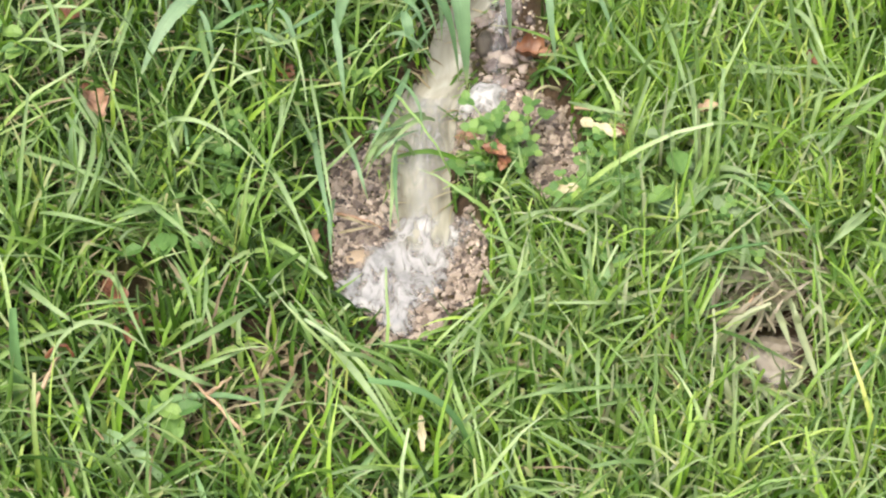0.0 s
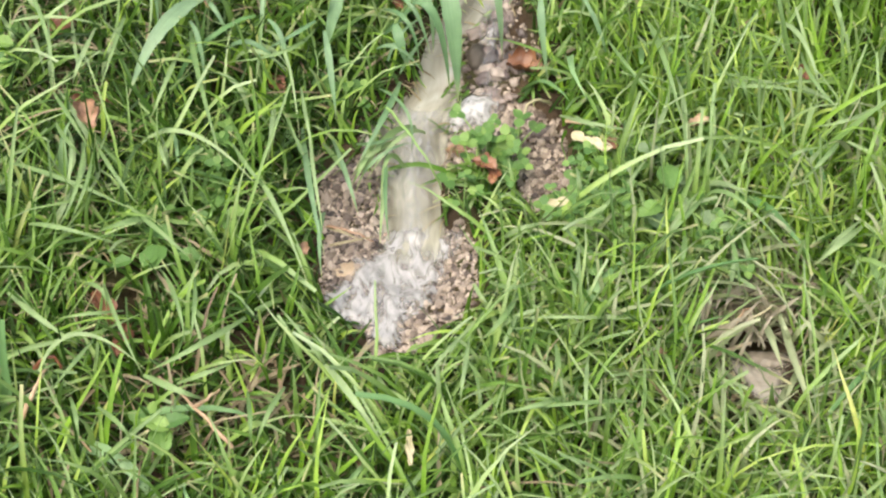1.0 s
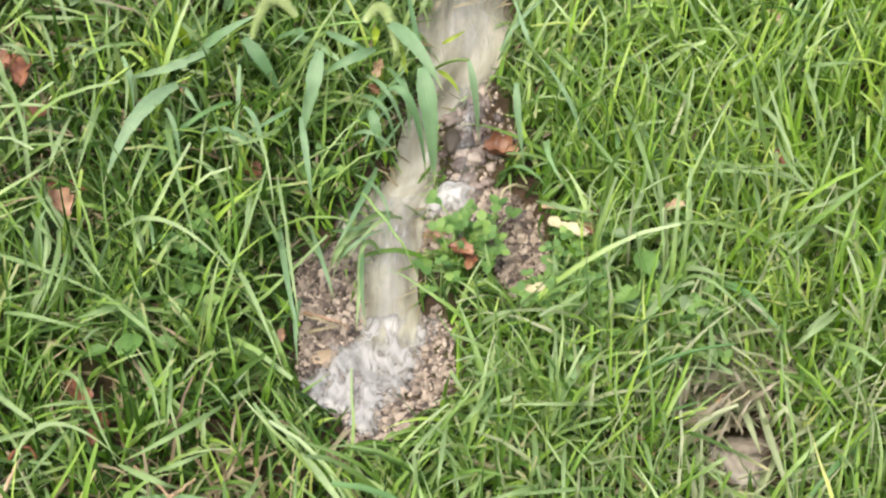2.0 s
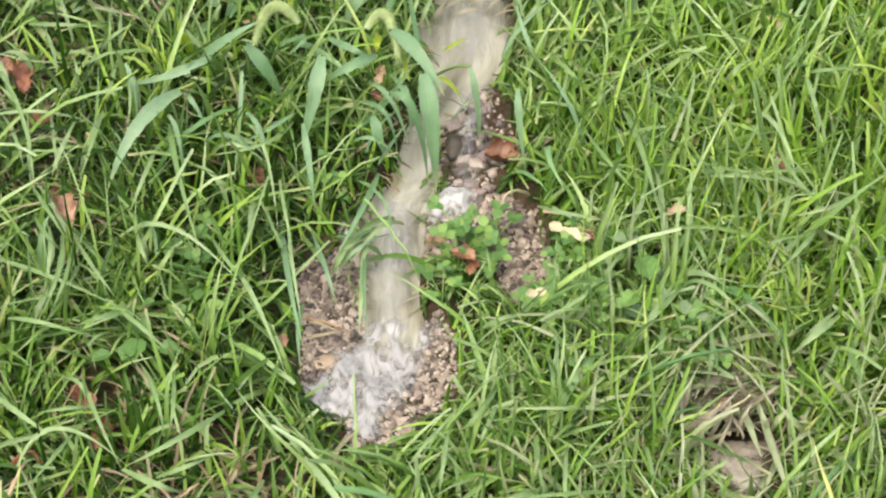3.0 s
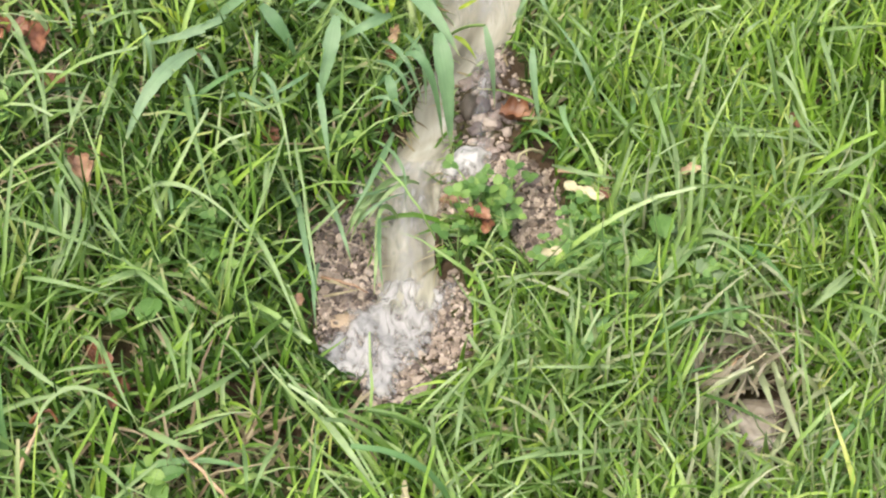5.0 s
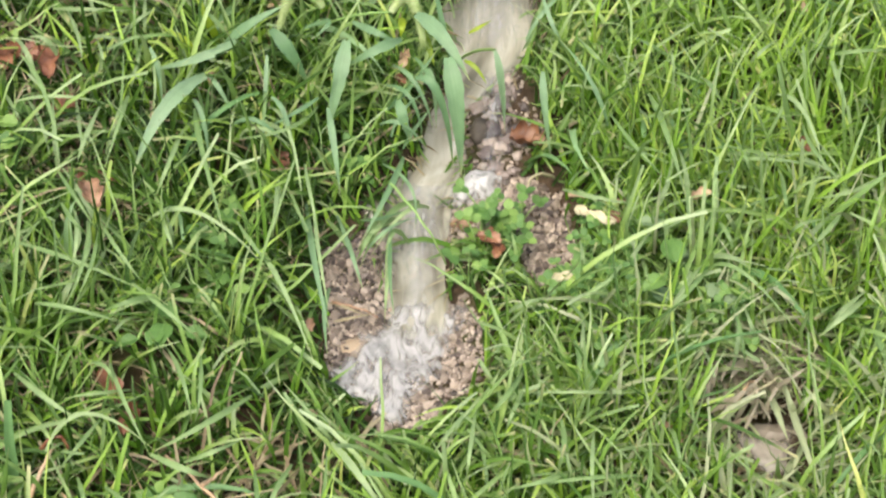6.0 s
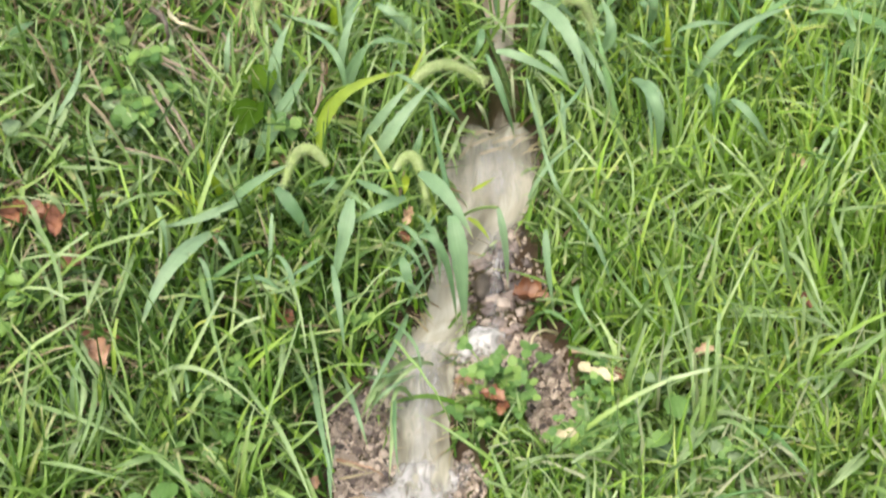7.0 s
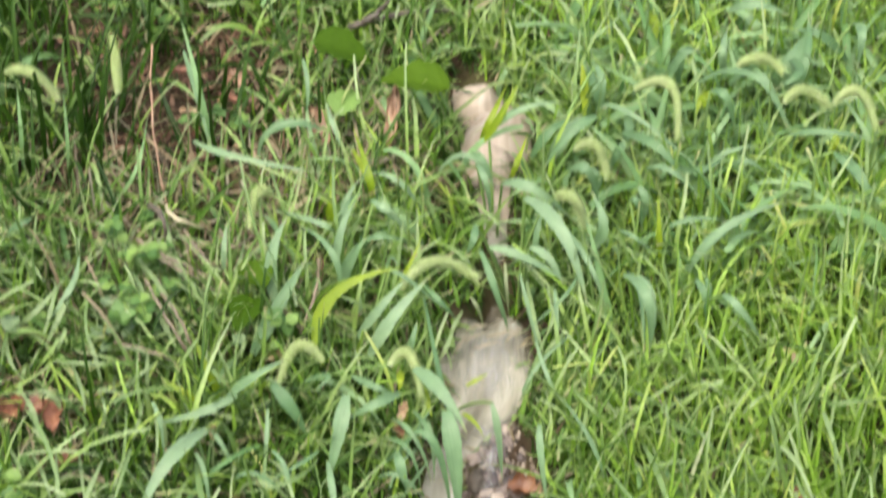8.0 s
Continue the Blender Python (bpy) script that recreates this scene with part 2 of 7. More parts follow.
def foam_material(name, lo, hi, scale, stretch, most=1.0, tone=(0.37, 0.365, 0.352)):
    """White water: lacy strings of foam with the bed showing between them."""
    m, nt, bsdf, out = material(name)
    v = coords(nt, stretch)
    a = noise_tex(nt, v, scale, 5, 0.6, 2.2)
    at = nt.nodes.new("ShaderNodeAttribute")
    at.attribute_name = "depth"
    thin = nt.nodes.new("ShaderNodeMath")
    thin.operation = "MULTIPLY_ADD"
    thin.inputs[1].default_value, thin.inputs[2].default_value = 0.22, -0.22
    nt.links.new(at.outputs["Fac"], thin.inputs[0])
    add = nt.nodes.new("ShaderNodeMath")
    nt.links.new(a, add.inputs[0]), nt.links.new(thin.outputs[0], add.inputs[1])
    mask = ramp(nt, add.outputs[0], [(lo, (0, 0, 0)), (hi, (most, most, most))])
    bw = nt.nodes.new("ShaderNodeRGBToBW")
    nt.links.new(mask, bw.inputs[0])
    bsdf.inputs["Base Color"].default_value = (*tone, 1)
    bsdf.inputs["Roughness"].default_value = 0.3
    bump(nt, bsdf, a, 0.5, 0.002)
    clear = nt.nodes.new("ShaderNodeBsdfTransparent")
    mx = nt.nodes.new("ShaderNodeMixShader")
    nt.links.new(bw.outputs[0], mx.inputs[0])
    nt.links.new(clear.outputs[0], mx.inputs[1])
    nt.links.new(bsdf.outputs[0], mx.inputs[2])
    nt.links.new(mx.outputs[0], out.inputs["Surface"])
    return m


WATER = water_material()
POOL = water_material("welling_water", 0.2, ((0.100, 0.080, 0.058), (0.145, 0.120, 0.092), (0.190, 0.165, 0.130), (0.27, 0.245, 0.205)))
SILT = water_material("wet_silt", 0.5, ((0.190, 0.165, 0.132), (0.260, 0.233, 0.195), (0.335, 0.308, 0.266), (0.42, 0.395, 0.352)))
FROTHY = water_material("frothy_muddy_water", 0.5, ((0.20, 0.16, 0.12), (0.27, 0.225, 0.175), (0.34, 0.29, 0.235), (0.43, 0.385, 0.33)))
FROTH = water_material("boiling_water", 0.4, ((0.25, 0.205, 0.155), (0.305, 0.255, 0.20), (0.36, 0.31, 0.25), (0.43, 0.38, 0.32)))
FOAM = foam_material("white_foam", 0.25, 0.54, 62, (1.3, 0.75, 1), 0.88, (0.31, 0.306, 0.296))
FOAM_THICK = foam_material("thick_white_water", 0.22, 0.50, 60, (1.0, 0.8, 1), 0.95, (0.35, 0.345, 0.33))
FOAM_SOFT = foam_material("pale_foam", 0.34, 0.66, 52, (2.2, 0.6, 1), 0.60)

# ---- the lie of the land ----
# course of the rill: x, y, width of the water
COURSE = np.array([
    (0.036, 1.800, 0.018), (0.038, 1.778, 0.034), (0.056, 1.710, 0.036), (0.052, 1.640, 0.022), (0.055, 1.577, 0.010), (0.053, 1.529, 0.016),
    (0.047, 1.489, 0.056), (0.042, 1.450, 0.074), (0.040, 1.411, 0.062), (0.028, 1.374, 0.030), (0.010, 1.338, 0.016), (0.003, 1.314, 0.022),
    (0.001, 1.280, 0.032), (-0.012, 1.246, 0.046), (-0.015, 1.207, 0.042), (-0.014, 1.169, 0.038), (-0.015, 1.138, 0.038), (-0.016, 1.112, 0.044)])


def spline(rows, n):
    """Catmull-Rom through the rows."""
    p = np.vstack([2 * rows[0] - rows[1], rows, 2 * rows[-1] - rows[-2]])
    u = np.linspace(0, len(rows) - 1 - 1e-6, n)
    i, f = u.astype(int), (u % 1)[:, None]
    a, b, c, d = p[i], p[i + 1], p[i + 2], p[i + 3]
    return 0.5 * (2 * b + (c - a) * f + (2 * a - 5 * b + 4 * c - d) * f ** 2 + (3 * b - a - 3 * c + d) * f ** 3)


RILL = spline(COURSE, 320)
# outlines of the gravel beds and of the second spring
END_BED = [(-0.076, 1.122), (-0.053, 1.128), (-0.016, 1.138), (0.021, 1.146), (0.026, 1.128), (0.031, 1.092), (0.026, 1.071),
           (0.003, 1.047), (-0.015, 1.032), (-0.038, 1.024), (-0.047, 1.050), (-0.065, 1.064), (-0.077, 1.087)]
LEFT_BED = [(-0.082, 1.186), (-0.059, 1.205), (-0.040, 1.212), (-0.031, 1.181), (-0.034, 1.138), (-0.048, 1.122), (-0.074, 1.116), (-0.079, 1.149)]
ARC_BED = [(0.009, 1.235), (0.025, 1.250), (0.051, 1.260), (0.076, 1.257), (0.090, 1.242), (0.099, 1.197), (0.103, 1.172), (0.078, 1.159),
           (0.064, 1.176), (0.060, 1.206), (0.046, 1.218), (0.020, 1.200), (0.010, 1.209)]
STONE_BED = [(0.022, 1.374), (0.056, 1.381), (0.069, 1.338), (0.079, 1.309), (0.063, 1.286), (0.056, 1.259), (0.029, 1.256), (0.022, 1.298)]
HOLLOW = [(0.205, 1.048), (0.219, 1.061), (0.246, 1.062), (0.250, 1.039), (0.245, 1.004), (0.232, 0.991), (0.220, 1.004), (0.209, 1.023)]
BEDS = (END_BED, LEFT_BED, ARC_BED, STONE_BED, HOLLOW)


def wave(x, y, k, seed):
    r = np.random.default_rng(seed)
    s = 0
    for _ in range(6):
        a, f, p = r.uniform(0, 6.28), k * r.uniform(0.6, 1.6), r.uniform(0, 6.28)
        s = s + np.sin((x * np.cos(a) + y * np.sin(a)) * f + p)
    return s / 6


def rill_gap(x, y):
    """Distance past the edge of the water (minus: in it)."""
    x, y = np.atleast_1d(x), np.atleast_1d(y)
    best = np.full(x.shape, 9.0)
    near = (np.abs(x) < 0.6) & (y > 0.7) & (y < 2.2)
    if near.any():
        q = np.stack([x[near], y[near]], -1)
        b = np.full(len(q), 9.0)
        for i in range(0, len(RILL), 3):
            b = np.minimum(b, np.hypot(q[:, 0] - RILL[i, 0], q[:, 1] - RILL[i, 1]) - RILL[i, 2] / 2)
        best[near] = b
    return best


def outline_gap(x, y, corners):
    """Distance past a closed outline (minus: inside it)."""
    x, y = np.asarray(x, float), np.asarray(y, float)
    best, inside = np.full(x.shape, 9.0), np.zeros(x.shape, bool)
    for (ax, ay), (bx, by) in zip(corners, corners[1:] + corners[:1]):
        dx, dy = bx - ax, by - ay
        k = np.clip(((x - ax) * dx + (y - ay) * dy) / (dx * dx + dy * dy), 0, 1)
        best = np.minimum(best, np.hypot(x - ax - k * dx, y - ay - k * dy))
        inside ^= ((ay > y) != (by > y)) & (x < ax + (y - ay) * dx / (dy if abs(dy) > 1e-9 else 1e-9))
    return np.where(inside, -best, best)


def bed_gap(x, y):
    """Distance past the edge of the gravel beds (minus: on one of them)."""
    best = np.full(np.shape(x), 9.0)
    for corners in BEDS:
        best = np.minimum(best, outline_gap(x, y, corners))
    return best


def land(x, y):
    x, y = np.asarray(x, float), np.asarray(y, float)
    z = 0.008 * wave(x, y, 18, 3) + 0.003 * wave(x, y, 90, 4)
    z = z * np.clip(1.5 - np.hypot(x, y - 1.4) / 4, 0, 1)
    g = rill_gap(x.ravel(), y.ravel()).reshape(x.shape)
    d = bed_gap(x, y)
    # level round the open water and the gravel
    z = z * np.clip(np.minimum(g, d) / 0.05, 0.15, 1)
    z = z - 0.010 * np.clip(1 - np.clip(g, 0, None) / 0.02, 0, 1) ** 1.5
    z = z - 0.045 * np.exp(-((x - 0.055) / 0.026) ** 2 - ((y - 1.525) / 0.024) ** 2)
    z = z - 0.030 * np.exp(-((x - 0.231) / 0.015) ** 2 - ((y - 1.055) / 0.012) ** 2)
    z = z - 0.005 * np.clip(0.5 - d / 0.02, 0, 1)
    return z


def set_mesh(name, verts, faces, mat, uv=None, smooth=True):
    me = bpy.data.meshes.new(name)
    verts, faces = np.asarray(verts, np.float32), np.asarray(faces, np.int32)
    k = faces.shape[1]
    me.vertices.add(len(verts)), me.loops.add(faces.size), me.polygons.add(len(faces))
    me.vertices.foreach_set("co", verts.ravel())
    me.loops.foreach_set("vertex_index", faces.ravel())
    me.polygons.foreach_set("loop_start", np.arange(0, faces.size, k, dtype=np.int32))
    me.polygons.foreach_set("use_smooth", np.full(len(faces), smooth))
    if uv is not None:
        layer = me.uv_layers.new(name="UVMap")
        layer.data.foreach_set("uv", np.asarray(uv, np.float32)[faces.ravel()].ravel())
    me.materials.append(mat)
    me.update(calc_edges=True)
    return me


def grid_faces(nu, nv):
    i = np.arange(nu - 1)[:, None] * nv + np.arange(nv - 1)[None]
    i = i.ravel()
    return np.stack([i, i + nv, i + nv + 1, i + 1], -1)


def ground():
    fine = np.linspace(-0.62, 0.62, 200)
    far = 0.62 + np.geomspace(0.01, 800, 34)
    xs = np.concatenate([-far[::-1], fine, far])
    ys = np.concatenate([0.75 - np.geomspace(0.01, 800, 34)[::-1], np.linspace(0.75, 2.1, 220), 2.1 + np.geomspace(0.01, 800, 34)])
    X, Y = np.meshgrid(xs, ys, indexing="ij")
    Z = land(X, Y)
    me = set_mesh("ground", np.stack([X, Y, Z], -1).reshape(-1, 3), grid_faces(len(xs), len(ys)), SOIL)
    return tagged(new("ground", me), "dark damp soil under an overgrown lawn", "ground", kind="structure")


ground()


def rill_water():
    n, m = len(RILL), 31
    t = np.gradient(RILL[:, :2], axis=0)
    t /= np.linalg.norm(t, axis=1)[:, None]
    side = np.stack([t[:, 1], -t[:, 0]], -1)
    u = np.linspace(-1, 1, m)
    along = np.concatenate([[0], np.cumsum(np.linalg.norm(np.diff(RILL[:, :2], axis=0), axis=1))])
    half = RILL[:, 2] / 2 + 0.012 + 0.009 * wave(along, 0 * along, 70, 8) + 0.005 * wave(along, 0 * along, 260, 9)
    P = RILL[:, None, :2] + side[:, None] * (u[None, :, None] * half[:, None, None])
    crown = 0.003 * (1 - u ** 2)[None]
    Z = -0.010 + crown + 0.0025 * wave(P[..., 0] * 3, P[..., 1], 110, 12) * (1 - u ** 4)[None]
    # the water wells up in two humps where it breaks out
    Z = Z + (0.014 * np.exp(-((along - 0.045) / 0.022) ** 2) + 0.027 * np.exp(-((along - 0.125) / 0.022) ** 2) - 0.02 * np.exp(-((along - 0.083) / 0.012) ** 2))[:, None] * (1 - 0.8 * u ** 2)[None]
    Z = Z - 0.038 * np.exp(-((P[..., 1] - 1.530 + 0.022 * wave(P[..., 0], 0.3 * P[..., 1], 130, 16)) / 0.026) ** 2) - 0.004 * np.exp(-((P[..., 1] - 1.10) / 0.012) ** 2)
    froth = np.clip((along - 0.19) / -0.05, 0, 1)[:, None]
    Z = Z + froth * (0.005 * wave(P[..., 0], P[..., 1], 200, 14) + 0.0022 * wave(P[..., 0], P[..., 1], 480, 15)) * (1 - u ** 4)[None]
    uv = np.dstack([np.broadcast_to(u[None] * half[:, None] * 25, (n, m)), np.broadcast_to(along[:, None] * 12, (n, m))])
    ends = np.clip(np.minimum(along / 0.03, (along[-1] - along) / 0.03), 0, 1)
    # in the throat under the bank it is only a thread
    ends = ends * (1 - 0.72 * np.exp(-((RILL[:, 1] - 1.545) / 0.035) ** 2))
    deep = np.clip((1 - np.abs(u)) * 1.7, 0, 1)[None] * ends[:, None]
    V = np.dstack([P, Z])
    cut = int(np.searchsorted(along, 0.185))
    for rows, mat, label in ((slice(0, cut + 1), FROTHY, "frothy muddy water welling out of the bank"),
                             (slice(cut, n), WATER, "muddy beige water running down a narrow rill")):
        k = V[rows].shape[0]
        me = set_mesh("water", V[rows].reshape(-1, 3), grid_faces(k, m)[:, ::-1], mat, uv[rows].reshape(-1, 2))
        me.attributes.new("depth", "FLOAT", "POINT").data.foreach_set("value", deep[rows].astype(np.float32).ravel())
        tagged(new("water", me), label, "water", kind="structure")


rill_water()


# ---- grass ----
BARE = np.array([(-0.203, 1.763, 0.125, 0.145, 1.0), (-0.205, 1.555, 0.05, 0.09, 0.6), (-0.312, 1.371, 0.05, 0.075, 0.85),
                 (0.134, 0.976, 0.03, 0.02, 0.5), (-0.125, 0.969, 0.08, 0.055, 0.72),
                 (-0.225, 1.057, 0.035, 0.045, 0.72), (-0.033, 1.721, 0.09, 0.03, 0.55), (0.222, 1.055, 0.036, 0.034, 0.8), (0.226, 1.000, 0.036, 0.040, 0.85), (-0.260, 1.250, 0.032, 0.045, 0.85), (0.126, 1.882, 0.16, 0.06, 0.35),
                 (-0.104, 1.714, 0.06, 0.07, 0.5)])


def bare(x, y):
    s = np.zeros(np.shape(x))
    for bx, by, a, b, k in BARE:
        s = np.maximum(s, k * np.exp(-(((x - bx) / a) ** 2 + ((y - by) / b) ** 2)))
    return s


def scatter(n, x0, x1, y0, y1, keep, rng):
    """n places kept by chance, off the water and the gravel."""
    x, y = rng.uniform(x0, x1, n), rng.uniform(y0, y1, n)
    ok = rng.uniform(0, 1, n) < keep(x, y)
    x, y = x[ok], y[ok]
    ok = (rill_gap(x, y) > 0.003) & (bed_gap(x, y) > 0.003)
    return x[ok], y[ok]


def margin(x, y):
    """Distance from the open rill and its gravel."""
    return np.minimum(rill_gap(x, y), bed_gap(x, y))


def overhang(P):
    """Which blades would hang over the open water and gravel, or stand up before it: the wet brink is trodden and washed low."""
    low = P[..., 1] + 0.84 * P[..., 2]
    return ((margin(P[..., 0].ravel(), low.ravel()).reshape(low.shape) < -0.003) & (low < 1.52) & (P[..., 2] > 0.002)).any(1)


def blades(name, x, y, length, width, lift, bend, mat, rng, segs=6, fold=0.25, lean=None, kink=0.08, mown=0.32):
    """Many grass blades in one mesh: each rises from its foot, bows over with small kinks, and ends in a point or a mown-off end."""
    n = len(x)
    s = np.linspace(0, 1, segs + 1)
    # blades right on the brink lean away from the water
    gap = margin(x, y)
    gx, gy = margin(x + 0.004, y) - margin(x - 0.004, y), margin(x, y + 0.004) - margin(x, y - 0.004)
    brink = np.clip(1 - gap / 0.045, 0, 1)
    az = rng.uniform(0, 2 * np.pi, n)
    az = np.where(rng.uniform(0, 1, n) < brink * 1.4, np.arctan2(gy, gx) + rng.normal(0, 0.8, n), az)
    if lean is not None:
        az = lean
    length = length * (1 - 0.45 * bare(x, y)) * (1 - 0.5 * brink)
    turn = rng.normal(0, 0.35, n)
    el = lift[:, None] - bend[:, None] * s[None] ** 1.4 + np.cumsum(rng.normal(0, kink, (n, segs + 1)), 1)
    a = az[:, None] + turn[:, None] * s[None] + np.cumsum(rng.normal(0, kink, (n, segs + 1)), 1)
    step = (length / segs)[:, None]
    d = np.stack([np.cos(el) * np.cos(a), np.cos(el) * np.sin(a), np.sin(el)], -1)
    P = np.cumsum(d * step[..., None], 1) - d * step[..., None]
    if lean is None:
        foot = np.stack([x, y, 0 * x], -1)[:, None]
        free = rng.uniform(0, 1, n) < 0.06
        for k in range(3):
            over = overhang(P + foot) & ~free
            P[over] *= 0.55
    P[..., 0] += x[:, None]
    P[..., 1] += y[:, None]
    floor = land(P[..., 0], P[..., 1])
    P[..., 2] += floor[:, :1]
    P[..., 2] = np.maximum(P[..., 2], floor + 0.002)
    roll = rng.normal(0, 0.5, n)[:, None] + rng.normal(0, 0.4, n)[:, None] * s[None]
    flat = np.stack([-np.sin(a), np.cos(a), np.zeros_like(a)], -1)
    up = np.cross(d, flat)
    side = flat * np.cos(roll)[..., None] + up * np.sin(roll)[..., None]
    nor = np.cross(side, d)
    cut = (rng.uniform(0, 1, n) < mown)[:, None]
    form = np.where(cut, 1 - 0.18 * s[None] ** 2, 1 - s[None] ** 3.2) * (0.80 + 0.30 * np.sin(np.pi * s[None] ** 0.8)) / 1.06
    w = width[:, None] / 2 * np.clip(form, 0.04, None)
    L, R = P - side * w[..., None], P + side * w[..., None]
    M = P + nor * (w * 2 * fold)[..., None]
    V = np.stack([L, M, R], 2).reshape(-1, 3)
    uv = np.broadcast_to(np.stack(np.broadcast_arrays(np.array([0, 0.5, 1.0])[None], s[:, None]), -1)[None], (n, segs + 1, 3, 2)).reshape(-1, 2)
    f = grid_faces(segs + 1, 3)
    F = (f[None] + (np.arange(n) * 3 * (segs + 1))[:, None, None]).reshape(-1, 4)
    return new(name, set_mesh(name, V, F, mat, uv))


def yellowness(x, y):
    """Where the paler, sunnier grass grows."""
    return np.clip(0.12 + (0.42 + 0.33 / (1 + np.exp(-(y - 1.18) / 0.04))) / (1 + np.exp(-(x - 0.14) / 0.05)) + 0.25 * wave(x, y, 25, 21), 0.03, 0.9)


def lawn(name, n, keep, mat, length, width, seed, label, box=(-0.52, 0.56, 0.78, 2.12), lift=(63, 18), bend=(68, 42), segs=6):
    rng = np.random.default_rng(seed)
    x, y = scatter(n, *box, keep, rng)
    k = len(x)
    clump = 1 + 0.22 * wave(x, y, 45, seed + 5)
    L = np.clip(rng.normal(*length, k), 0.02, None) * clump
    W = np.clip(rng.normal(*width, k), 0.001, None)
    ob = blades(name, x, y, L, W, np.radians(np.clip(rng.normal(*lift, k), 3, 92)), np.radians(rng.normal(*bend, k)), mat, rng, segs)
    return tagged(ob, label, "grass", kind="stuff")


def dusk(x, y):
    """The rank corner of tall, open grass, its deep shade painted as dark green."""
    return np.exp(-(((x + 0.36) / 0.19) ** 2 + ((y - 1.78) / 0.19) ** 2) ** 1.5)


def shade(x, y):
    """Shade on the far bank, put into the colour as a darker green patch."""
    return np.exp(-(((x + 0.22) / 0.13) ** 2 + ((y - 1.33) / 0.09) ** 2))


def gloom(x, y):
    """The rank green bank left of the rill, deep grass with shade painted dark."""
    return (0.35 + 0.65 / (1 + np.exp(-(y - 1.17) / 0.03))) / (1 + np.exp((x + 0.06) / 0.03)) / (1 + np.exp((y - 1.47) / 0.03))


def pool_shade(x, y):
    """The grass beside the pool where shadow is put into dark green blades."""
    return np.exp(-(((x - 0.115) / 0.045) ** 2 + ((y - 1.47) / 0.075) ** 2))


def worn(x, y):
    """Where last year's grass shows through, round the source of the rill."""
    return np.exp(-(((x + 0.10) / 0.17) ** 2 + ((y - 1.64) / 0.10) ** 2) ** 1.3) * np.clip(0.75 + 0.5 * wave(x, y, 40, 45), 0.2, 1)


def green_keep(x, y):
    return (1 - 0.55 * worn(x, y)) * (1 - 0.28 / (1 + np.exp((x + 0.06) / 0.04))) * (1 - 0.95 * dusk(x, y)) * (1 - 0.6 * np.exp(-(((x + 0.14) / 0.09) ** 2 + ((y - 1.26) / 0.06) ** 2))) * (1 - yellowness(x, y)) * (1 - 0.4 * shade(x, y)) * (1 - bare(x, y)) * np.clip(0.70 + 0.75 * wave(x, y, 62, 31), 0.06, 1)


def yellow_keep(x, y):
    return (1 - 0.5 * worn(x, y)) * (1 - 0.55 * pool_shade(x, y)) * yellowness(x, y) * (1 - 0.55 * np.exp(-(((x - 0.26) / 0.2) ** 2 + ((y - 1.72) / 0.16) ** 2))) * (1 - 0.9 * dusk(x, y)) * (1 - bare(x, y)) * np.clip(0.75 + 0.65 * wave(x, y, 58, 33), 0.1, 1)


def litter_keep(x, y):
    """Damp brown litter on the bare soil beyond the bank."""
    bx, by, a, b, k = BARE[0]
    return np.exp(-(((x - bx) / a) ** 2 + ((y - by) / b) ** 2) ** 1.5)


lawn("leaf_litter", 26000, litter_keep, LITTER, (0.030, 0.012), (0.0034, 0.0012), 49, "damp brown leaf litter matted on bare soil",
     lift=(16, 12), bend=(20, 20), segs=4)
lawn("lawn_grass", 27000, green_keep, GRASS, (0.074, 0.024), (0.0031, 0.0007), 41, "long fresh green lawn grass, bowed and tangled", lift=(60, 18), bend=(55, 34))
lawn("lawn_grass", 17000, lambda x, y: green_keep(x, y) * (1 - 0.35 * gloom(x, y)) * (1 - 0.4 / (1 + np.exp((x + 0.02) / 0.04)) / (1 + np.exp((y - 1.12) / 0.03))), GRASS_BLUE, (0.098, 0.028), (0.0034, 0.0007), 42, "long blue-green lawn grass with a wet sheen", lift=(58, 16), bend=(58, 34))
lawn("lawn_grass", 32000, yellow_keep, GRASS_YELLOW, (0.070, 0.022), (0.0030, 0.0006), 43, "long yellow-green lawn grass, dense and upright", lift=(74, 11), bend=(42, 26))
lawn("lawn_grass", 8000, yellow_keep, GRASS_BLUE, (0.095, 0.024), (0.0034, 0.0006), 53, "long pale blue-green blades standing over the yellow-green lawn", lift=(76, 11), bend=(42, 28))
# dark layer that paints the shade in the gaps between blades
lawn("lawn_grass", 36000, lambda x, y: (1 - bare(x, y)) * (1 - 0.6 * dusk(x, y)) * (1 - 0.7 * yellowness(x, y)) * (0.55 + 0.45 * gloom(x, y)), GRASS_SHADED, (0.036, 0.010), (0.0026, 0.0006), 55,
     "low grass close to the soil, coloured dark green for the shaded gaps", lift=(40, 20), bend=(50, 40), segs=3)
# shade of the left bank and beside the pool, painted as dark blades
lawn("lawn_grass", 5000, lambda x, y: np.maximum(0.7 * gloom(x, y), 0.8 * pool_shade(x, y)), GRASS_SHADED, (0.085, 0.024), (0.0034, 0.0007), 56, "deep green grass on the rank bank and beside the pool, shade in its colour")
lawn("dry_grass", 15000, lambda x, y: np.clip(0.07 - 0.1 * x + 0.55 * bare(x, y) + 0.10 * np.clip(-x - 0.1, 0, 0.4), 0, 1) * (1 - 0.75 * litter_keep(x, y)) * (1 - 0.8 * dusk(x, y)), STRAW, (0.06, 0.02), (0.0028, 0.0008), 44,
     "dry straw-coloured dead grass lying matted on the soil", lift=(24, 12), bend=(30, 22), segs=4)
